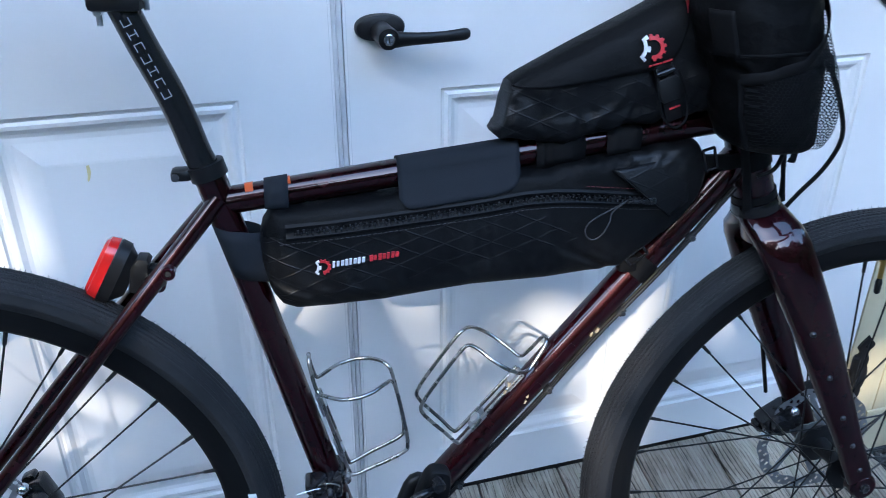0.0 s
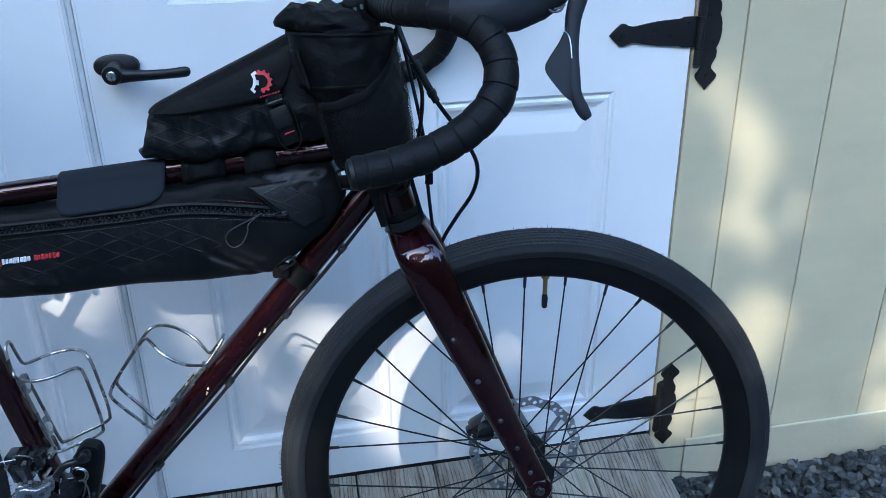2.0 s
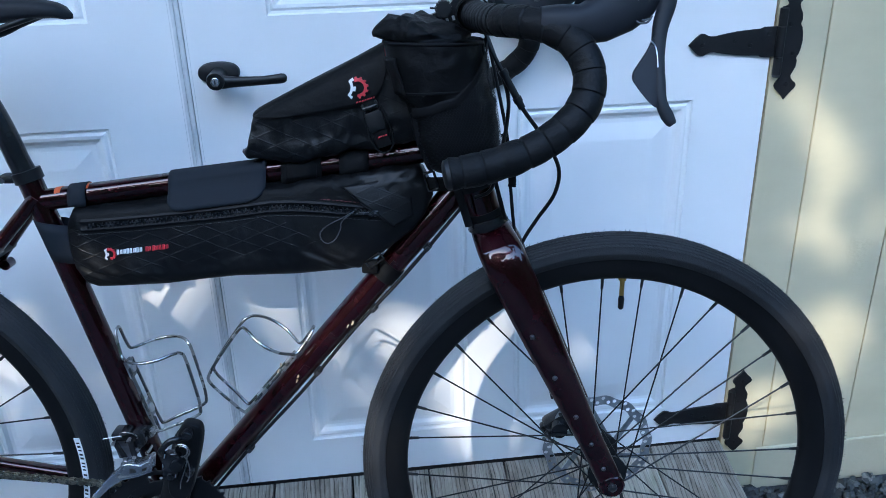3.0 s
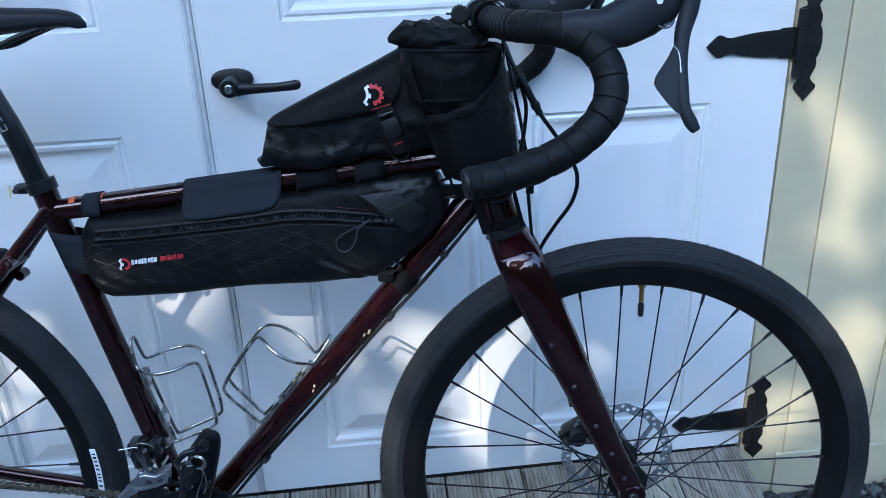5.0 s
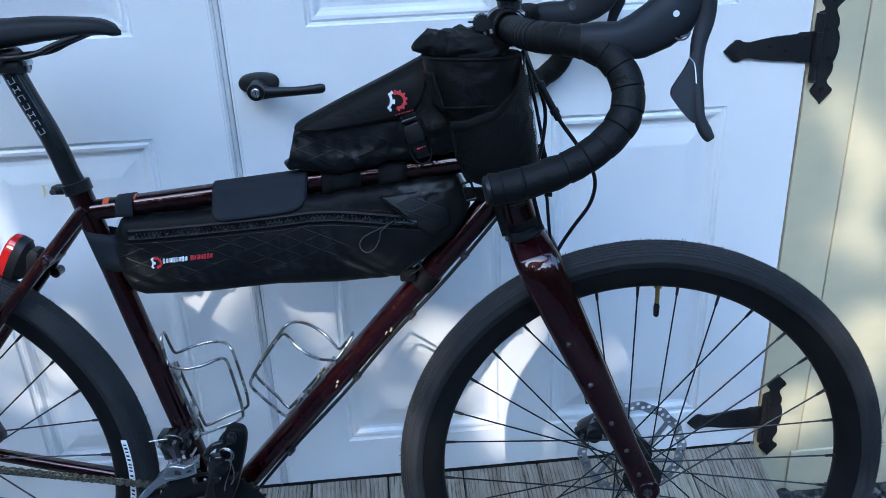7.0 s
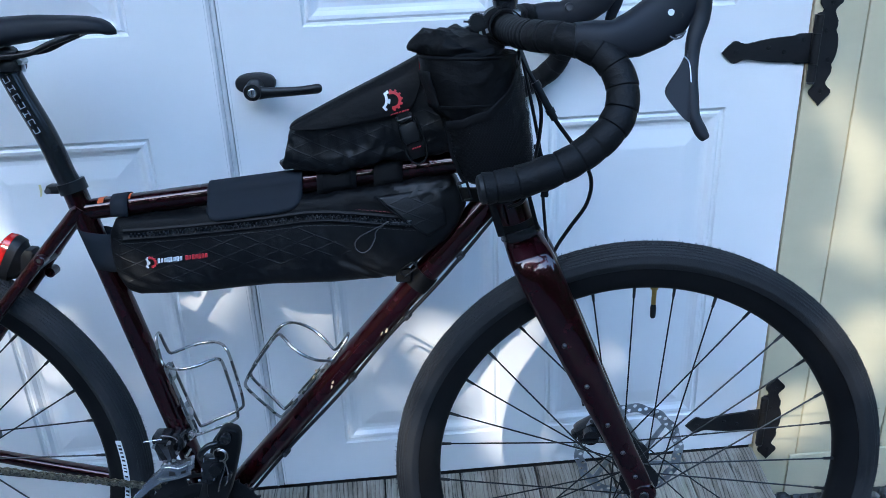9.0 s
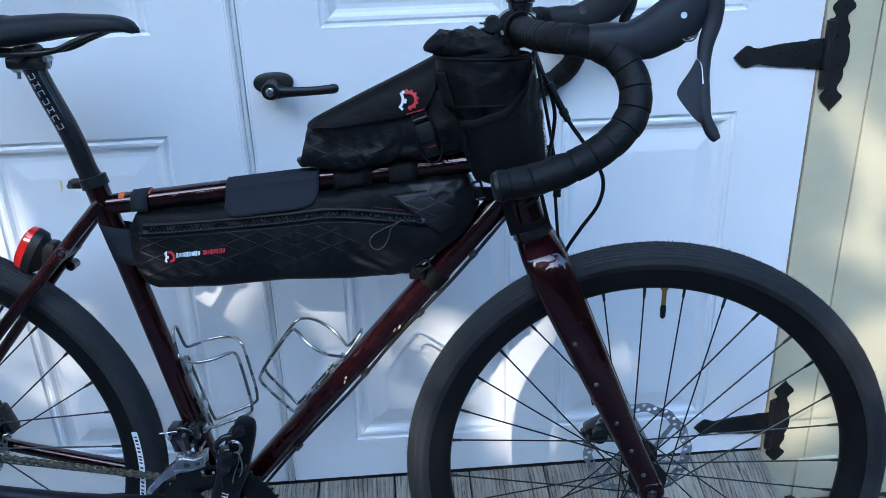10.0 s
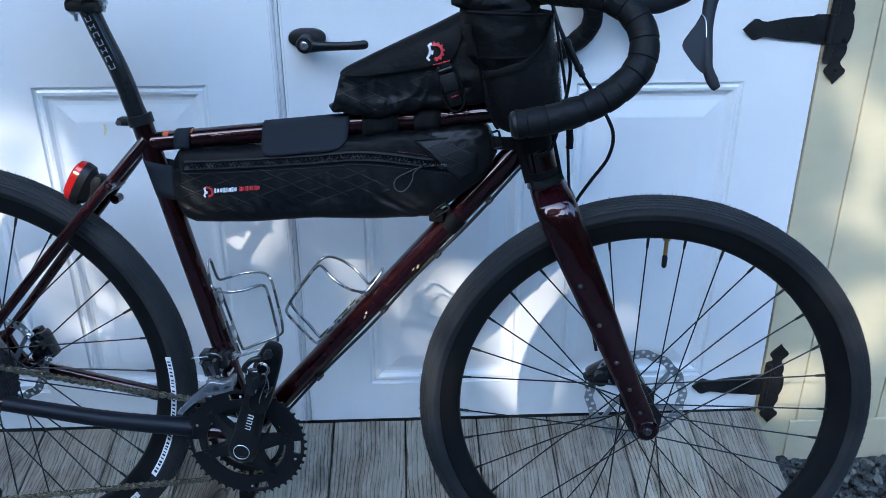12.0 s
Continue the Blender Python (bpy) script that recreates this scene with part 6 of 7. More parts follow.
def gear_mark(parent, cx, cz, r, yfun, tilt=0.0):
    """A half cog in red with a white spanner shape beside it, as plain shapes."""
    redbm = bmesh.new()

    def flat(pts, material, nm, into=None):
        bm = into if into is not None else bmesh.new()
        a = [bm.verts.new((x, yfun(x, z) - 0.0026, z)) for x, z in pts]
        b = [bm.verts.new((x, yfun(x, z) - 0.0006, z)) for x, z in pts]
        bm.faces.new(a)
        for i in range(len(a)):
            j = (i + 1) % len(a)
            bm.faces.new((a[i], b[i], b[j], a[j]))
        if into is None:
            bmesh.ops.triangulate(bm, faces=bm.faces[:])
            part(nm, bm, material, parent, smooth=False)
    rot = lambda x, z: (cx + x * math.cos(tilt) - z * math.sin(tilt), cz + x * math.sin(tilt) + z * math.cos(tilt))
    for k in range(7):
        a0 = -100 + 30.5 * k
        for d0, d1, r0, r1 in ((0, 7, 0.84, 0.84), (7, 9.5, 0.84, 1.0), (9.5, 20, 1.0, 1.0), (20, 22.5, 1.0, 0.84), (22.5, 30.5, 0.84, 0.84)):
            q = [(0.58, d0), (r0, d0), (r1, d1), (0.58, d1)]
            flat([rot(r * rr * math.cos(radians(a0 + d)), r * rr * math.sin(radians(a0 + d))) for rr, d in q], M["redink"], "cog_mark", redbm)
    part("cog_mark", redbm, M["redink"], parent, smooth=False)
    wb = bmesh.new()
    ax_, az = -1.58, 0.16                     # the white piece curves the other way, with blunt teeth
    for d0, d1, r1 in ((-46, -36, 1.40), (-36, -12, 1.14), (-12, 6, 1.38), (6, 30, 1.14), (30, 42, 1.40)):
        n_ = 3
        for j in range(n_):
            e0, e1 = d0 + (d1 - d0) * j / n_ - 8, d0 + (d1 - d0) * (j + 1) / n_ - 8
            q = [(0.90, e0), (r1, e0), (r1, e1), (0.90, e1)]
            flat([rot(r * (ax_ + rr * math.cos(radians(d))), r * (az + rr * math.sin(radians(d)))) for rr, d in q], M["white"], "", wb)
    part("spanner_mark", wb, M["white"], parent, smooth=False)


def print_row(parent, x0, x1, z0, slope, h, n, material, yfun, seed):
    random.seed(seed)
    x = x0
    step = (x1 - x0) / n
    for k in range(n):
        bm = bmesh.new()
        w_ = step * random.uniform(0.55, 0.8)
        z = z0 + (x - x0) * slope
        hh = h * random.choice((1.0, 0.8, 1.0))
        sh = (x1 - x0) * 0.01
        q = [(x, z - hh / 2), (x + w_, z - hh / 2 + w_ * slope), (x + w_ + sh, z + hh / 2 + w_ * slope), (x + sh, z + hh / 2)]
        a = [bm.verts.new((u, yfun(u, v) - 0.0026, v)) for u, v in q]
        b = [bm.verts.new((u, yfun(u, v) - 0.0006, v)) for u, v in q]
        bm.faces.new(a)
        for i in range(4):
            j = (i + 1) % 4
            bm.faces.new((a[i], b[i], b[j], a[j]))
        part("print_bar", bm, material, parent, smooth=False)
        x += step


gear_mark(fbag, 0.3915, 0.3245, 0.0080, side_y, 0.12)
print_row(fbag, 0.4005, 0.4330, 0.3268, 0.12, 0.0062, 8, M["white"], side_y, 1)
print_row(fbag, 0.4365, 0.4660, 0.3312, 0.12, 0.0060, 7, M["redink"], side_y, 2)
# straps of the frame bag
band_over("strap", frange(0.3400, 0.3625, 4), tt_z, 0.0152, lambda x: 0.380, lambda x: 0.380, fbag, M["velcro"], "dark hook-and-loop strap")
band_over("wide_strap", frange(0.4670, 0.5880, 26), tt_z, 0.0160, lambda x: interp(x, [(0.467, 0.388), (0.469, 0.384), (0.473, 0.3805), (0.480, 0.3790), (0.560, 0.3895), (0.572, 0.3922), (0.580, 0.3962), (0.585, 0.4010), (0.588, 0.4070)]), lambda x: 0.395, fbag, M["velcro"], "wide dark hook-and-loop flap over the top tube", rest=side_y)
band_over("strap", frange(0.6060, 0.6560, 6), tt_z, 0.0150, lambda x: tt_z(x) - 0.016, lambda x: tt_z(x) - 0.016, fbag, M["webbing"], "black ribbed webbing strap")
bm = bmesh.new()
sx = lambda z: BB.x + (ST_TOP.x - BB.x) * (z - BB.z) / (ST_TOP.z - BB.z)
rows = []
for z in frange(0.306, 0.358, 5):
    c = V((sx(z) + 0.0065, 0, z))
    rows.append([c + V((0.0240 * sgn_pow(math.cos(a), 0.8), 0.0175 * sgn_pow(math.sin(a), 0.8), -0.004 * math.cos(a))) for a in [2 * math.pi * i / 32 for i in range(32)]])
rings(bm, rows, cap=False)
ob = part("strap", bm, M["velcro"], fbag, "wide dark strap round the seat tube")
so = ob.modifiers.new("thickness", "SOLIDIFY")
so.thickness = 0.0018
bm = bmesh.new()
c = BB + ud * 0.4705
tube(bm, [c - ud * 0.012, c + ud * 0.012], 0.0188, 24)
box(bm, (0.702, -0.024, 0.292), (0.722, -0.012, 0.310), 0.003)
st = part("strap", bm, M["webbing"], fbag, "black webbing strap round the down tube")
bm = bmesh.new()
for a, b in (((0.706, -0.0255, 0.309), (0.724, -0.0255, 0.322)), ((0.713, -0.0255, 0.301), (0.731, -0.0255, 0.314)), ((0.706, -0.0255, 0.309), (0.713, -0.0255, 0.301)), ((0.724, -0.0255, 0.322), (0.731, -0.0255, 0.314))):
    tube(bm, [a, b], 0.0016, 8)
part("ladder_buckle", bm, M["gloss"], st, "glossy black ladder buckle")
bm = bmesh.new()
tube(bm, [HT_LO + AX * 0.040, HT_LO + AX * 0.060], 0.0238, 26)
box(bm, (0.783, -0.017, 0.398), (0.834, -0.010, 0.416), 0.003)
st = part("strap", bm, M["webbing"], fbag, "black webbing strap to the head tube")
bm = bmesh.new()
for a, b in (((0.7815, -0.019, 0.4215), (0.7880, -0.019, 0.4000)), ((0.7935, -0.019, 0.4250), (0.8000, -0.019, 0.4035)), ((0.7815, -0.019, 0.4215), (0.7935, -0.019, 0.4250)), ((0.7880, -0.019, 0.4000), (0.8000, -0.019, 0.4035))):
    tube(bm, [a, b], 0.0017, 8)
part("ladder_buckle", bm, M["gloss"], st, "glossy black ladder buckle")

# wedge-shaped top tube bag
tbag = thing("top_tube_bag", "black wedge-shaped top tube bag with a buckled flap", "bag", BIKE, "bicycle bags")
tlo = [(0.560, 0.4470), (0.563, 0.4432), (0.569, 0.4400), (0.596, 0.4365), (0.630, 0.4352), (0.665, 0.4425), (0.699, 0.4510), (0.735, 0.4570), (0.775, 0.4610), (0.790, 0.4680)]
thi = [(0.560, 0.4485), (0.563, 0.4500), (0.5685, 0.4575), (0.571, 0.4700), (0.5735, 0.4850), (0.577, 0.4930), (0.585, 0.4982), (0.610, 0.5112), (0.640, 0.5265), (0.700, 0.5560), (0.735, 0.5745), (0.752, 0.5800), (0.775, 0.5780), (0.790, 0.5650)]
thw = [(0.560, 0.010), (0.566, 0.020), (0.58, 0.025), (0.65, 0.030), (0.75, 0.034), (0.78, 0.034), (0.790, 0.026)]
bm = bmesh.new()
flap_calm = lambda p: 0.12 if p.z > 0.498 + (p.x - 0.575) * 0.09 and p.x < 0.742 else 1.0
rings(bm, bag_loft(frange(0.560, 0.790, 110), tlo, thi, thw, 0.5, 84, 0.0034, 34, 5.0, flap_calm))
part("bag_body", bm, M["quilt"], tbag, "black diamond-stitched pack cloth", angle=80)


def tside(x, z):
    z0, z1, w = interp(x, tlo), interp(x, thi), interp(x, thw)
    t = max(-0.98, min(0.98, (z - (z0 + z1) / 2) / ((z1 - z0) / 2)))
    return -w * (1 - abs(t) ** 2.0) ** 0.25


flap_z = lambda x: interp(x, [(0.5765, 0.4935), (0.5814, 0.4918), (0.6081, 0.4913), (0.6331, 0.4942), (0.6668, 0.5000), (0.7037, 0.5065), (0.7180, 0.5105), (0.7237, 0.5130), (0.7325, 0.5239), (0.7406, 0.5499)])
bm = bmesh.new()
rows = []
for x in frange(0.5765, 0.741, 44):
    zf = flap_z(x)
    zt = interp(x, thi) + 0.0038
    row = []
    for k in range(10):
        z = zf + (zt - 0.004 - zf) * k / 9
        row.append(V((x, tside(x, z) - 0.0046, z)))
    w = abs(row[-1].y)
    row += [V((x, -w * math.cos(a), zt - 0.004 + 0.0042 * math.sin(a))) for a in [math.pi * k / 8 for k in range(1, 8)]]
    row += [V((p.x, -p.y, p.z)) for p in row[:10][::-1]]
    rows.append(row)
rings(bm, rows, close_ring=False, cap=False)
ob = part("flap", bm, M["cloth"], tbag, "smooth black closing flap", angle=70)
so = ob.modifiers.new("thickness", "SOLIDIFY")
so.thickness = 0.0016
fy = lambda x, z: tside(x, z) - 0.0052
gear_mark(tbag, 0.7060, 0.5290, 0.0124, fy, 0.1)
print_row(tbag, 0.7035, 0.7265, 0.5118, 0.30, 0.0014, 7, M["redink"], lambda x, z: tside(x, z) - 0.0052, 4)
YB = tside(0.7254, 0.4908) - 0.0045
TILT = Matrix.Rotation(radians(-19.5), 4, "Y")
bm = bmesh.new()
plate(bm, [(-0.0108, 0.0085), (-0.0085, 0.0115), (0.0085, 0.0115), (0.0108, 0.0085), (0.0108, -0.0080), (0.0080, -0.0125), (-0.0080, -0.0125), (-0.0108, -0.0080)], -0.0062, 0.0010, 0.0014)
box(bm, (-0.0098, -0.0050, 0.0100), (-0.0070, 0.0005, 0.0225), 0.0009)
box(bm, (0.0070, -0.0050, 0.0100), (0.0098, 0.0005, 0.0225), 0.0009)
bm.transform(Matrix.Translation((0.7254, YB, 0.4908)) @ TILT)
buckle = part("side_buckle", bm, M["plastic"], tbag, "black plastic side-release buckle")
bm = bmesh.new()
tube(bm, [(-0.0088, -0.0030, 0.0165), (0.0088, -0.0030, 0.0165)], 0.0030, 12)
bm.transform(Matrix.Translation((0.7254, YB, 0.4908)) @ TILT)
part("buckle_bar", bm, M["gloss"], buckle, "glossy black cross bar")
bm = bmesh.new()
box(bm, (-0.0090, -0.0030, -0.0330), (0.0090, 0.0008, -0.0100), 0.0008)
box(bm, (-0.0080, -0.0026, 0.0120), (0.0080, 0.0008, 0.0250), 0.0008)
bm.transform(Matrix.Translation((0.7254, YB, 0.4908)) @ TILT)
part("buckle_strap", bm, M["webbing"], tbag, "black webbing strap with a red tag")
bm = bmesh.new()
loop = [(0.7122, 0.5030), (0.7150, 0.4850), (0.7210, 0.4650), (0.7290, 0.4555), (0.7370, 0.4535), (0.7438, 0.4585), (0.7464, 0.4680), (0.7440, 0.4820), (0.7375, 0.4980), (0.7325, 0.5090)]
tube(bm, spline([V((x, YB - 0.0040 - 0.0025 * math.sin(math.pi * i / 9), z)) for i, (x, z) in enumerate(loop)], 5), 0.0013, 8)
part("strap_loop", bm, M["webbing"], tbag, "black elastic cord loop")
print_row(tbag, 0.7285, 0.7395, 0.4710, 0.34, 0.0015, 4, M["redink"], lambda x, z: YB - 0.0024, 6)
for x0 in (0.612, 0.676):
    band_over("strap", frange(x0 + 0.002, x0 + 0.038, 4), tt_z, 0.0164, lambda x: tt_z(x) - 0.013, lambda x: tt_z(x) - 0.013, tbag, M["webbing"], "black ribbed webbing strap")

# stem bag with a net pocket
sbag = thing("stem_bag", "round black stem bag with a net pocket and gathered top", "bag", BIKE, "bicycle bags")
SC = V((0, -0.047, 0))
# height, half-width, middle along the bicycle, half-depth
prof = [(0.4300, 0.018, 0.8350, 0.020), (0.4325, 0.030, 0.8340, 0.034), (0.4370, 0.0390, 0.8310, 0.042), (0.443, 0.0435, 0.8290, 0.047), (0.455, 0.0468, 0.8262, 0.051), (0.473, 0.0493, 0.8215, 0.054), (0.4965, 0.0497, 0.8175, 0.056), (0.5150, 0.0508, 0.8135, 0.057), (0.5290, 0.0548, 0.8060, 0.058), (0.555, 0.0573, 0.7995, 0.058), (0.575, 0.0575, 0.7955, 0.057), (0.5835, 0.0570, 0.7945, 0.056)]
collar = [(0.5850, 0.0540, 0.7915, 0.0540), (0.5865, 0.0560, 0.7880, 0.0550), (0.5900, 0.0550, 0.7835, 0.0550), (0.5950, 0.0500, 0.7790, 0.0530), (0.6010, 0.0400, 0.7740, 0.0470), (0.6065, 0.0310, 0.7715, 0.0400), (0.6105, 0.0220, 0.7710, 0.0310), (0.6120, 0.0130, 0.7710, 0.0200), (0.6095, 0.0060, 0.7710, 0.0100)]


def s_at(z):
    return [interp(z, [(q[0], q[k]) for q in prof]) for k in (1, 2, 3)]


def s_point(a, z, grow=0.0, folds=1.0):
    """A point on the bag's side at angle a (radians): a rounded box, creased where it is gathered."""
    rx, cx, ry = s_at(z)
    n = V((sgn_pow(math.cos(a), 0.8), sgn_pow(math.sin(a), 0.8), 0))
    rx -= 0.001
    cx -= 0.001
    p = SC + V((cx + rx * n.x, ry * n.y, z))
    pinch = math.exp(-((z - 0.520) / 0.010) ** 2)
    k = folds * (wrinkle(p, 0.0009, 30, 9.0) + crease(p, 0.0012 + 0.0036 * pinch, 40, 2.0)) + grow
    return p + V((math.cos(a) * k, math.sin(a) * k, 0))


bm = bmesh.new()
A_ = [2 * math.pi * i / 96 for i in range(96)]
rows = [[s_point(a, z) for a in A_] for z in [prof[0][0]] + frange(0.4315, 0.5835, 52)]
rows.append([p + V((-0.0012 * math.cos(a), -0.0012 * math.sin(a), 0.0006)) for p, a in zip(rows[-1], A_)])
rings(bm, rows)
part("bag_body", bm, M["cloth"], sbag, angle=80)
# the gathered collar rolled over on top
bm = bmesh.new()
rows = []
for j in range(26):
    u = j / 25 * (len(collar) - 1)
    i0 = min(int(u), len(collar) - 2)
    z, rx, cx, ry = [collar[i0][k] + (collar[i0 + 1][k] - collar[i0][k]) * (u - i0) for k in range(4)]
    row = []
    for a in A_:
        p = SC + V((cx + rx * math.cos(a), ry * math.sin(a), z))
        f = min(1.0, j / 6)
        k = f * (crease(p, 0.0075, 30, 6.0) + 0.0022 * math.sin(a * 6 + 40 * z + 2 * math.sin(2 * a)))
        row.append(p + V((math.cos(a) * k, math.sin(a) * k, 0.7 * f * crease(p, 0.0060, 26, 11.0))))
    rows.append(row)
rings(bm, rows)
part("gathered_collar", bm, M["cloth"], sbag, "crumpled black drawstring collar", angle=80)
# net pocket over the outer half: its hem runs up towards the front
bm = bmesh.new()
rows = []
for k in range(30):
    t = k / 29
    row = []
    for i in range(73):
        u = i / 72
        a = radians(218 + 158 * u)
        top = interp(u, [(0.0, 0.5075), (0.2, 0.5125), (0.38, 0.5235), (0.55, 0.5430), (0.68, 0.5620), (0.80, 0.5760), (1.0, 0.5800)])
        z = 0.4400 + (top - 0.4400) * t
        fold = math.exp(-((u - 0.50 - 0.10 * (1 - t)) / 0.05) ** 2) - 0.6 * math.exp(-((u - 0.36) / 0.06) ** 2)
        row.append(s_point(a, z, 0.0034 + 0.0090 * math.exp(-((u - 0.58) / 0.09) ** 2) * math.sin(math.pi * min(1, 0.08 + 0.92 * t)) ** 0.5 + 0.0030 * math.sin(math.pi * t) * math.sin(math.pi * u) + 0.0032 * fold * math.sin(math.pi * min(1, 1.25 * t)), 0.25))
    rows.append(row)
rings(bm, rows, close_ring=False, cap=False)
part("net_pocket", bm, M["net"], sbag, "black open netting", angle=80)


def outward(p, k):
    rx, cx, ry = s_at(p.z)
    return p + (p - (SC + V((cx, 0, p.z)))).normalized() * k


bm = bmesh.new()
hem = [outward(p, 0.0008) for p in rows[-1]]
tube(bm, hem, [(0.0050, 0.0010)] * len(hem), 10, side=(0, 0, 1))
part("pocket_hem", bm, M["webbing"], sbag, "black webbing hem")
bm = bmesh.new()
seam = [outward(p, 0.0006) for p in [r_[0] for r_ in rows]]
tube(bm, seam, [(0.0030, 0.0010)] * len(seam), 8, side=(1, 0, 0))
part("side_tape", bm, M["webbing"], sbag)
bm = bmesh.new()
seam = [outward(s_point(radians(345), z), 0.0010) for z in frange(0.440, 0.582, 30)]
tube(bm, seam, [(0.0016, 0.0016)] * len(seam), 8, side=(1, 0, 0))
part("side_tape", bm, M["thread"], sbag, "grey edge binding")
bm = bmesh.new()
hemrow = [s_point(a, 0.5830, 0.0009) for a in A_]
tube(bm, hemrow, [(0.0020, 0.0010)] * len(hemrow), 8, closed=True, side=(0, 0, 1))
part("rim_tape", bm, M["webbing"], sbag)
# a sewn webbing ladder on the rear side of the bag
bm = bmesh.new()
rows = [[outward(s_point(radians(a), z), 0.0016) for a in frange(198, 226, 8)] for z in frange(0.528, 0.568, 10)]
rings(bm, rows, close_ring=False, cap=False)
ob = part("webbing_patch", bm, M["webbing"], sbag, "sewn black webbing patch")
so = ob.modifiers.new("thickness", "SOLIDIFY")
so.thickness = 0.0014
bm = bmesh.new()
row = [outward(s_point(radians(a), 0.5265 + 0.006 * (a - 190) / 90), 0.0012) for a in frange(192, 285, 24)]
tube(bm, row, [(0.0016, 0.0009)] * len(row), 8, side=(0, 0, 1))
part("seam_fold", bm, M["cloth"], sbag)
for a0, a1, mt in ((157, 164, "white"), (164.5, 170, "redink")):
    bm = bmesh.new()
    rings(bm, [[outward(s_point(radians(a), z), 0.0014) for a in frange(a0, a1, 4)] for z in frange(0.556, 0.574, 6)], close_ring=False, cap=False)
    ob = part("sewn_tag", bm, M[mt], sbag, "white and red sewn tag")
    so = ob.modifiers.new("thickness", "SOLIDIFY")
    so.thickness = 0.0008
bm = bmesh.new()
for a, b, w_ in (((0.812, -0.040, 0.440), (0.838, -0.0262, 0.356), 0.0048), ((0.860, -0.026, 0.448), (0.8835, -0.0180, 0.362), 0.0026)):
    a, b = V(a), V(b)
    tube(bm, [a, a.lerp(b, 0.5) + V((0, -0.002, 0)), b], [(w_, 0.0012)] * 3, 10, side=(1, 0, 0))
tube(bm, [HT_LO + AX * 0.0005, HT_LO + AX * 0.009], 0.0240, 26)
part("anchor_strap", bm, M["webbing"], sbag, "black webbing strap down to the fork crown")
bm = bmesh.new()
for y in (-0.035, -0.052):
    lathe(bm, [(0.0185, y - 0.007), (0.0200, y - 0.007), (0.0200, y + 0.007), (0.0185, y + 0.007)], 24, (0.8385, 0, 0.612))
part("bar_strap", bm, M["webbing"], sbag, "black strap looped over the handlebar")

# rear light on the seat stay
light = thing("rear_light", "small red and black rear bicycle light, switched off", "bicycle light", BIKE)
la, lb = V((0.1625, 0.004, 0.2950)), V((0.1950, 0.004, 0.3540))
lu = (lb - la).normalized()
ln = V((lu.z, 0, -lu.x))


def light_body(n0, n1, grow0, grow1, steps, material, nm, label=""):
    bm = bmesh.new()
    rows = []
    for k in range(steps + 1):
        t = k / steps
        g0 = grow0 + (grow1 - grow0) * t
        c = (la + lb) / 2 + ln * (n0 + (n1 - n0) * t)
        hl = (lb - la).length / 2 * g0
        rows.append([c + lu * (hl * sgn_pow(math.cos(a), 0.88)) + V((0, 0.0205 * g0 * sgn_pow(math.sin(a), 0.9), 0)) for a in [2 * math.pi * i / 40 for i in range(40)]])
    rings(bm, rows)
    return part(nm, bm, material, light, label)


light_body(-0.002, 0.001, 0.80, 0.93, 3, M["red"], "lens_face", "clear red lens face")
light_body(0.0012, 0.0100, 0.94, 1.0, 6, M["red"], "lens", "clear red lens")
light_body(0.0101, 0.0112, 0.97, 0.97, 2, M["black"], "gasket")
light_body(0.0113, 0.0215, 1.0, 0.97, 4, M["plastic"], "housing", "black plastic housing")
light_body(0.0216, 0.0330, 0.93, 0.60, 5, M["plastic"], "housing_back", "rounded black back of the housing")
c = (la + lb) / 2
bm = bmesh.new()
plate(bm, [(0.2060, 0.3000), (0.2105, 0.3250), (0.2180, 0.3335), (0.2262, 0.3325), (0.2290, 0.3280), (0.2235, 0.3190), (0.2215, 0.3100), (0.2130, 0.2970)], -0.012, 0.010, 0.0022)
part("bracket", bm, M["plastic"], light, "angular black plastic bracket")
bm = bmesh.new()
tube(bm, [c + ln * 0.030 + V((0, 0.002, 0)), V((0.2180, 0.002, 0.3200)), V((0.2380, 0.002, 0.3150))], [0.0078, 0.0060, 0.0070], 14)
part("swivel", bm, M["plastic"], light)
bm = bmesh.new()
tube(bm, [(0.2262, -0.0165, 0.3150), (0.2262, -0.0110, 0.3150)], 0.0030, 12)
part("bracket_screw", bm, M["polish"], light, "bright steel screw")
bm = bmesh.new()
tube(bm, [(0.2390, -0.030, 0.3170), (0.2390, 0.030, 0.3170)], 0.0058, 14)
part("stay_bar", bm, M["black"], light, "black bar across the seat stays")
# bosses on the seat stays
for s, x, z in ((-1, 0.2480, 0.3275), (1, 0.2290, 0.2900)):
    bm = bmesh.new()
    lathe(bm, [(0.0, s * 0.020), (0.0068, s * 0.020), (0.0068, s * 0.0365), (0.0055, s * 0.0380), (0.0034, s * 0.0380), (0.0030, s * 0.0355), (0.0, s * 0.0355)], 20, (x, 0, z), closed=False)
    boss = part("stay_boss", bm, M["frame"], bike, "small lacquered mounting boss")
    bm = bmesh.new()
    lathe(bm, [(0.0, s * 0.0356), (0.0028, s * 0.0356), (0.0028, s * 0.0372), (0.0, s * 0.0372)], 12, (x, 0, z), closed=False)
    part("boss_hole", bm, M["dark"], boss)

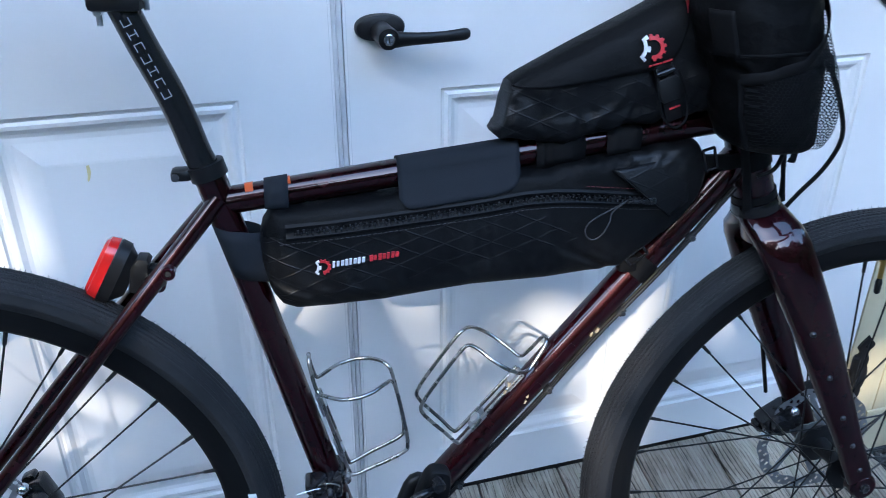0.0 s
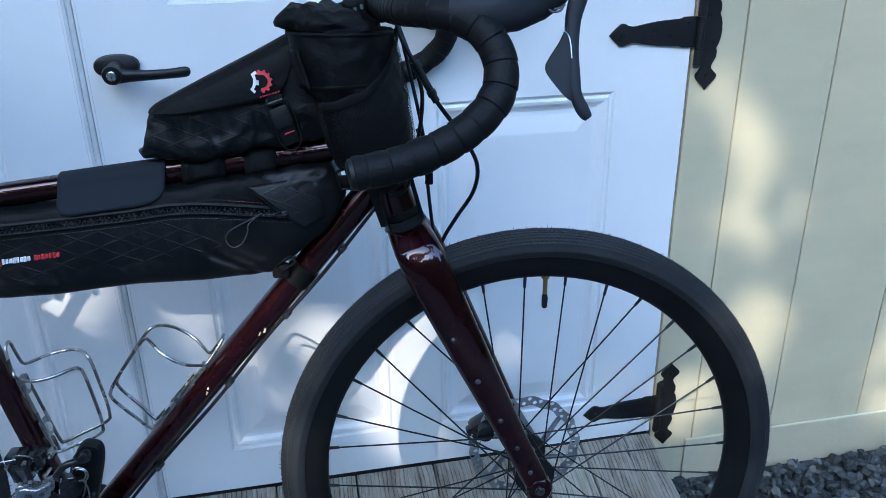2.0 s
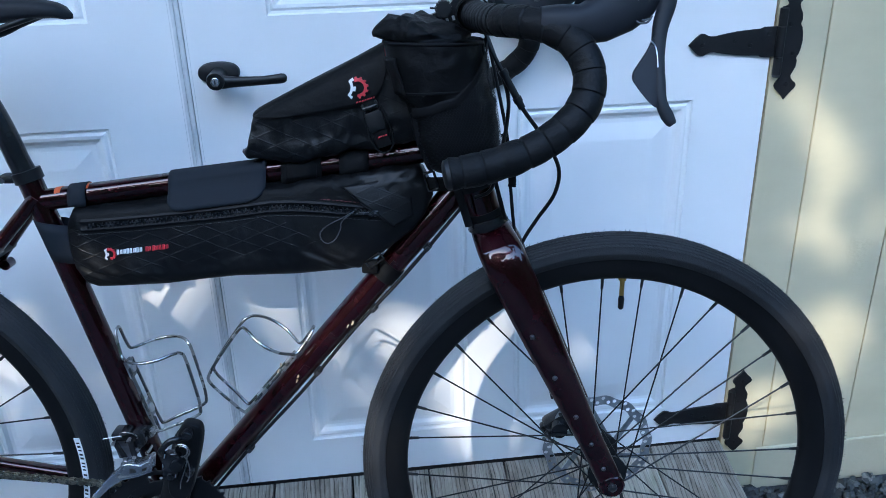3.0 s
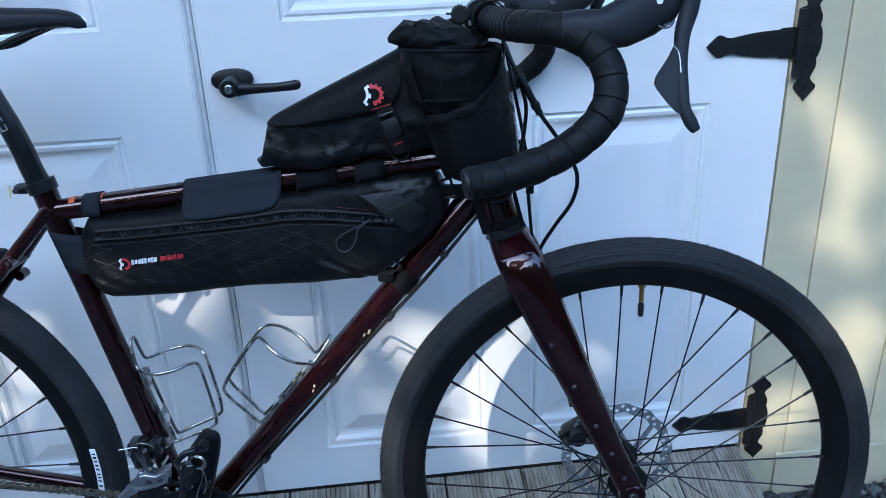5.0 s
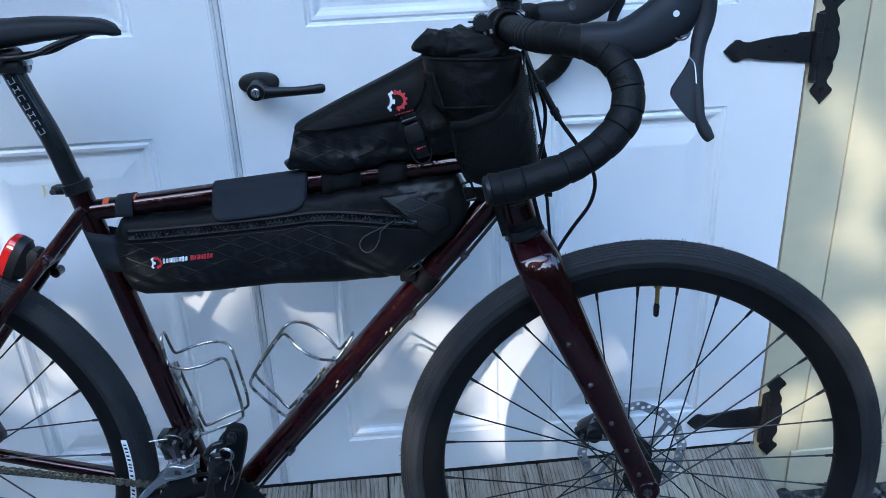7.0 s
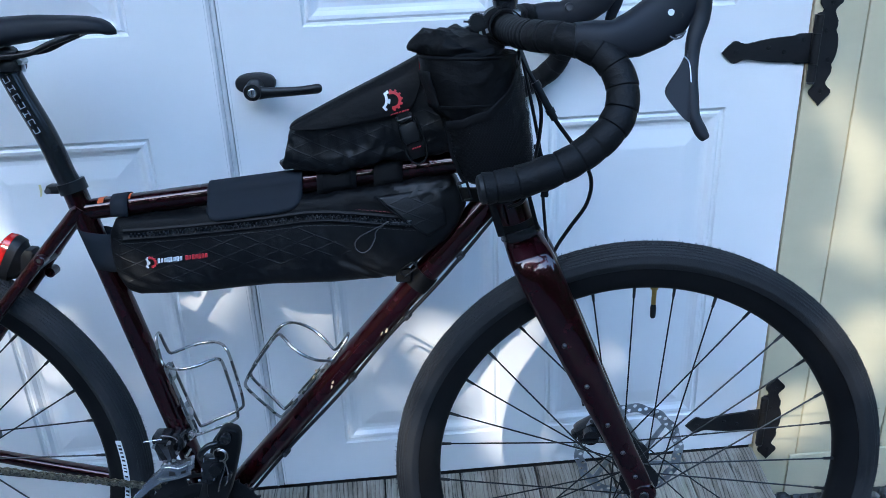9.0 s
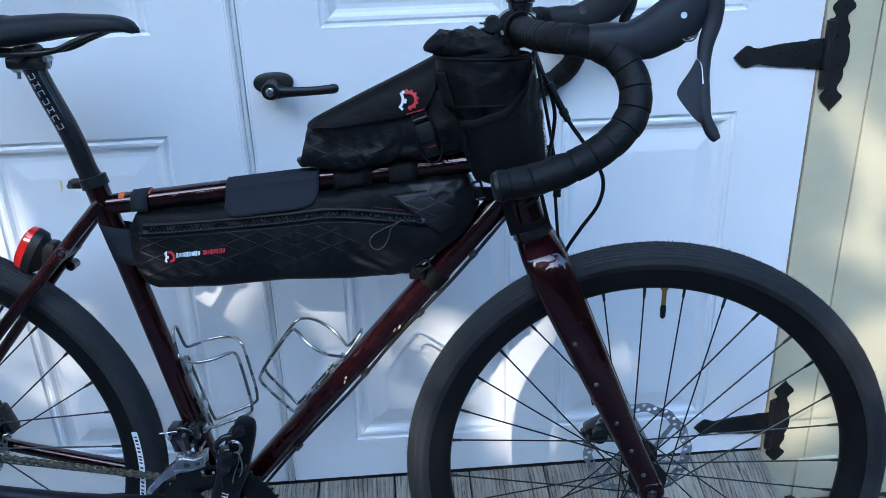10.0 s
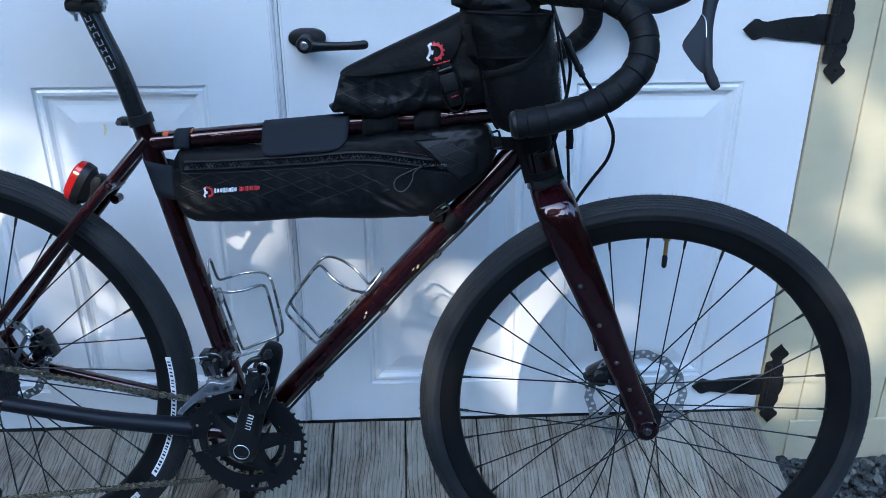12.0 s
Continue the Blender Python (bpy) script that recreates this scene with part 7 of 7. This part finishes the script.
# ---- ground, gravel ----
bm = bmesh.new()
GZ = -0.112
rows = []
for y in (0.05, -1.0, -3.0, -8, -30, -300):
    rows.append([V((x, y, GZ - (0.03 if y < -0.5 else 0.0))) for x in (-300, -30, -8, -3, -1, 1, 3, 8, 30, 300)])
rings(bm, rows, close_ring=False, cap=False)
rows = [[V((x, y, GZ)) for x in (-300, -8, 0, 8, 300)] for y in (0.05, 20, 300)]
rings(bm, rows, close_ring=False, cap=False)
tagged(finish("ground", bm, M["soil"], None), "dark crushed-stone ground round the shed", "ground", kind="structure")
rng = np.random.default_rng(4)
verts, faces = [], []
N = 5200
px = rng.uniform(0.925, 2.3, N)
py = -0.022 - rng.beta(1.0, 1.4, N) * 1.0
for k in range(N):
    r = rng.uniform(0.007, 0.018) * (1.3 if k % 7 == 0 else 1.0)
    ax = Matrix.Rotation(rng.uniform(0, 6.28), 3, "Z") @ Matrix.Rotation(rng.normal(0, 0.45), 3, "X") @ Matrix.Rotation(rng.normal(0, 0.45), 3, "Y")
    c = V((px[k], py[k], GZ + rng.uniform(0.0, 0.020) + 0.25 * r))
    base = len(verts)
    m = 7
    lo_, hi_ = [], []
    for i in range(m):
        a = 2 * math.pi * (i + rng.uniform(-0.3, 0.3)) / m
        q = r * rng.uniform(0.7, 1.1)
        lo_.append(V((q * math.cos(a), 0.66 * q * math.sin(a), -r * rng.uniform(0.16, 0.34))))
        q *= rng.uniform(0.45, 0.9)
        hi_.append(V((q * math.cos(a), 0.66 * q * math.sin(a), r * rng.uniform(0.12, 0.42))))
    for p in lo_ + hi_:
        verts.append(tuple(c + ax @ p))
    faces.append([base + i for i in range(m)][::-1])
    faces.append([base + m + i for i in range(m)])
    for i in range(m):
        j = (i + 1) % m
        faces.append([base + i, base + j, base + m + j, base + m + i])
me = bpy.data.meshes.new("gravel")
me.from_pydata(verts, [], faces)
mt = M["slate"].copy()
nt = mt.node_tree
gi = nt.nodes.new("ShaderNodeNewGeometry")
rp = ramp(nt, gi.outputs["Random Per Island"], [(0.0, (0.014, 0.016, 0.017)), (0.5, (0.030, 0.034, 0.035)), (0.85, (0.060, 0.065, 0.064)), (1.0, (0.13, 0.128, 0.115))])
nt.links.new(rp.outputs[0], nt.nodes["Principled BSDF"].inputs["Base Color"])
me.materials.append(mt)
tagged(new("gravel", me), "loose dark slate chippings beside the ramp", "gravel", kind="stuff")

# ---- an unseen tree behind the viewer, its crown gaps cut to dapple the sunlight ----
# sun patches on the wall: x, z, half-width, half-height, openness
GAPS = [(0.45, 0.19, 0.09, 0.17, 1.0), (0.50, 0.30, 0.07, 0.06, 1.0), (0.555, 0.345, 0.055, 0.050, 1.0), (0.33, 0.32, 0.085, 0.055, 0.95), (0.30, 0.23, 0.06, 0.05, 0.7), (-0.50, 0.56, 0.11, 0.11, 0.96), (-0.38, 0.80, 0.05, 0.04, 0.4), (-0.09, 0.43, 0.055, 0.040, 1.0), (-0.05, 0.26, 0.20, 0.20, 0.30), (0.66, 0.57, 0.05, 0.05, 0.8), (0.75, 0.37, 0.05, 0.07, 0.3), (0.968, 0.70, 0.022, 0.030, 1.0), (1.045, 0.615, 0.025, 0.045, 1.0), (1.075, 0.555, 0.03, 0.05, 0.9), (1.035, 0.50, 0.05, 0.08, 0.75), (1.12, 0.215, 0.055, 0.08, 1.0), (1.09, 0.25, 0.05, 0.04, 1.0), (1.10, 0.46, 0.06, 0.06, 0.8), (0.36, 0.37, 0.05, 0.035, 0.95), (0.56, 0.22, 0.07, 0.11, 0.9), (0.10, 0.22, 0.17, 0.18, 0.50), (0.72, 0.22, 0.14, 0.16, 0.35), (-0.39, 0.34, 0.11, 0.12, 0.93), (1.23, 0.86, 0.05, 0.08, 0.7), (1.43, 0.08, 0.05, 0.12, 1.0), (0.98, 0.07, 0.06, 0.07, 1.0)]


def in_gap(w, grow, chance):
    for cx, cz, rx, rz, openness in GAPS:
        if ((w.x - cx) / (rx + grow)) ** 2 + ((w.z - cz) / (rz + grow)) ** 2 < 1 and chance < openness:
            return True
    return False


tree = thing("tree", "unseen leafy broadleaf tree, crown gaps cut for the sun patches", "tree", Matrix.Translation((-3.2, -5.48, GZ - 0.03)))
bm = bmesh.new()
tube(bm, spline([(0, 0, -0.1), (0.03, 0.02, 0.6), (-0.05, 0.03, 1.5), (0.02, -0.02, 2.9), (0.05, 0.05, 4.7)], 5), [0.14 - 0.0050 * k for k in range(21)], 14)
part("trunk", bm, M["bark"], tree)
random.seed(8)
for k in (0, 1, 2, 3, 4, 5, 7, 8):
    a = k * 2.4
    bm = bmesh.new()
    h0 = 2.5 + 0.24 * k
    ln_ = random.uniform(0.7, 1.2)
    tube(bm, spline([(0, 0, h0), (0.4 * ln_ * math.cos(a), 0.4 * ln_ * math.sin(a), h0 + 0.35), (ln_ * math.cos(a), ln_ * math.sin(a), h0 + 0.75)], 5), [0.06 - 0.0045 * j for j in range(11)], 8)
    part("limb", bm, M["bark"], tree)
rng = np.random.default_rng(12)
verts, faces = [], []
base = V((-3.2, -5.48, GZ - 0.03))
count = 0
while count < 48000:
    # clumps of leaves in an uneven crown
    d_ = rng.normal(0, 1, 3)
    d_ /= np.linalg.norm(d_)
    rad = rng.uniform(0.2, 1.0) ** 0.5
    c = V((0.10 + 2.3 * rad * d_[0], 0.2 + 1.1 * rad * d_[1], 4.30 + 1.75 * rad * d_[2]))
    for j in range(9):
        p = c + V(tuple(rng.normal(0, 0.07, 3)))
        w = base + p
        # leave out leaves that would shade one of the chosen sun patches
        hit = w + SUN * (-w.y / SUN.y)
        if in_gap(hit, 0.030, rng.uniform(0, 1)):
            continue
        s_ = rng.uniform(0.04, 0.07)
        u = V(tuple(rng.normal(0, 1, 3))).normalized()
        v = u.cross(V(tuple(rng.normal(0, 1, 3)))).normalized()
        i0 = len(verts)
        verts += [tuple(p - u * s_), tuple(p + v * s_ * 0.5), tuple(p + u * s_), tuple(p - v * s_ * 0.5)]
        faces.append((i0, i0 + 1, i0 + 2, i0 + 3))
        count += 1
me = bpy.data.meshes.new("crown")
me.from_pydata(verts, [], faces)
me.materials.append(M["leaf"])
cr = new("crown", me)
cr.parent = tree

# woods that close the view behind the viewer and darken the low sky
rng = np.random.default_rng(31)
verts, faces = [], []
sun_az = math.atan2(-SUN.y, -SUN.x)
for k in range(22000):
    az = rng.uniform(math.pi * 0.97, math.pi * 2.03)
    r = rng.uniform(10.0, 13.0)
    lim = 6.4 + 1.2 * math.sin(az * 9) + 0.8 * math.sin(az * 23)
    gap = abs(az - (sun_az % (2 * math.pi)))
    if gap < 0.42:
        lim = 4.6 + 8 * max(0, gap - 0.28)
    c = V((0.3 + r * math.cos(az), r * math.sin(az), GZ + rng.uniform(0, 1) * lim))
    s_ = rng.uniform(0.25, 0.5)
    u = V(tuple(rng.normal(0, 1, 3))).normalized()
    v = u.cross(V(tuple(rng.normal(0, 1, 3)))).normalized()
    i0 = len(verts)
    verts += [tuple(c - u * s_), tuple(c + v * s_ * 0.6), tuple(c + u * s_), tuple(c - v * s_ * 0.6)]
    faces.append((i0, i0 + 1, i0 + 2, i0 + 3))
me = bpy.data.meshes.new("woods")
me.from_pydata(verts, [], faces)
me.materials.append(M["leaf"])
tagged(new("woods", me), "dense green woods beyond the yard", "woods", kind="stuff")

# ---- ramp boards ----
bmesh_board = {}
random.seed(21)
k = 0
x1 = 0.914
while x1 > -0.91:
    x0 = max(x1 - PITCH, -0.914)
    w = round(x1 - x0 - 0.0030, 4)
    if w not in bmesh_board:
        bm = bmesh.new()
        ln_ = 0.80
        rows = []
        for y in frange(0.0, -ln_, 12):
            rows.append([V((x, y, z)) for x, z in ((0.0, -0.026), (0.0, -0.0018), (0.0018, 0.0), (w * 0.5, 0.0006), (w - 0.0018, 0.0), (w, -0.0018), (w, -0.026))])
        rings(bm, rows)
        ob = part("ramp_board", bm, M["wood"], deck)
        bmesh_board[w] = ob.data
    else:
        ob = new("ramp_board", bmesh_board[w])
        ob.parent = deck
    ob.location = (x0 + 0.0015, -0.001 - 0.002 * random.random(), TOP + random.uniform(-0.0012, 0.0008))
    ob.rotation_euler = (math.atan(SLOPE) + random.uniform(-0.001, 0.001), random.uniform(-0.006, 0.006), 0)
    x1 -= PITCH
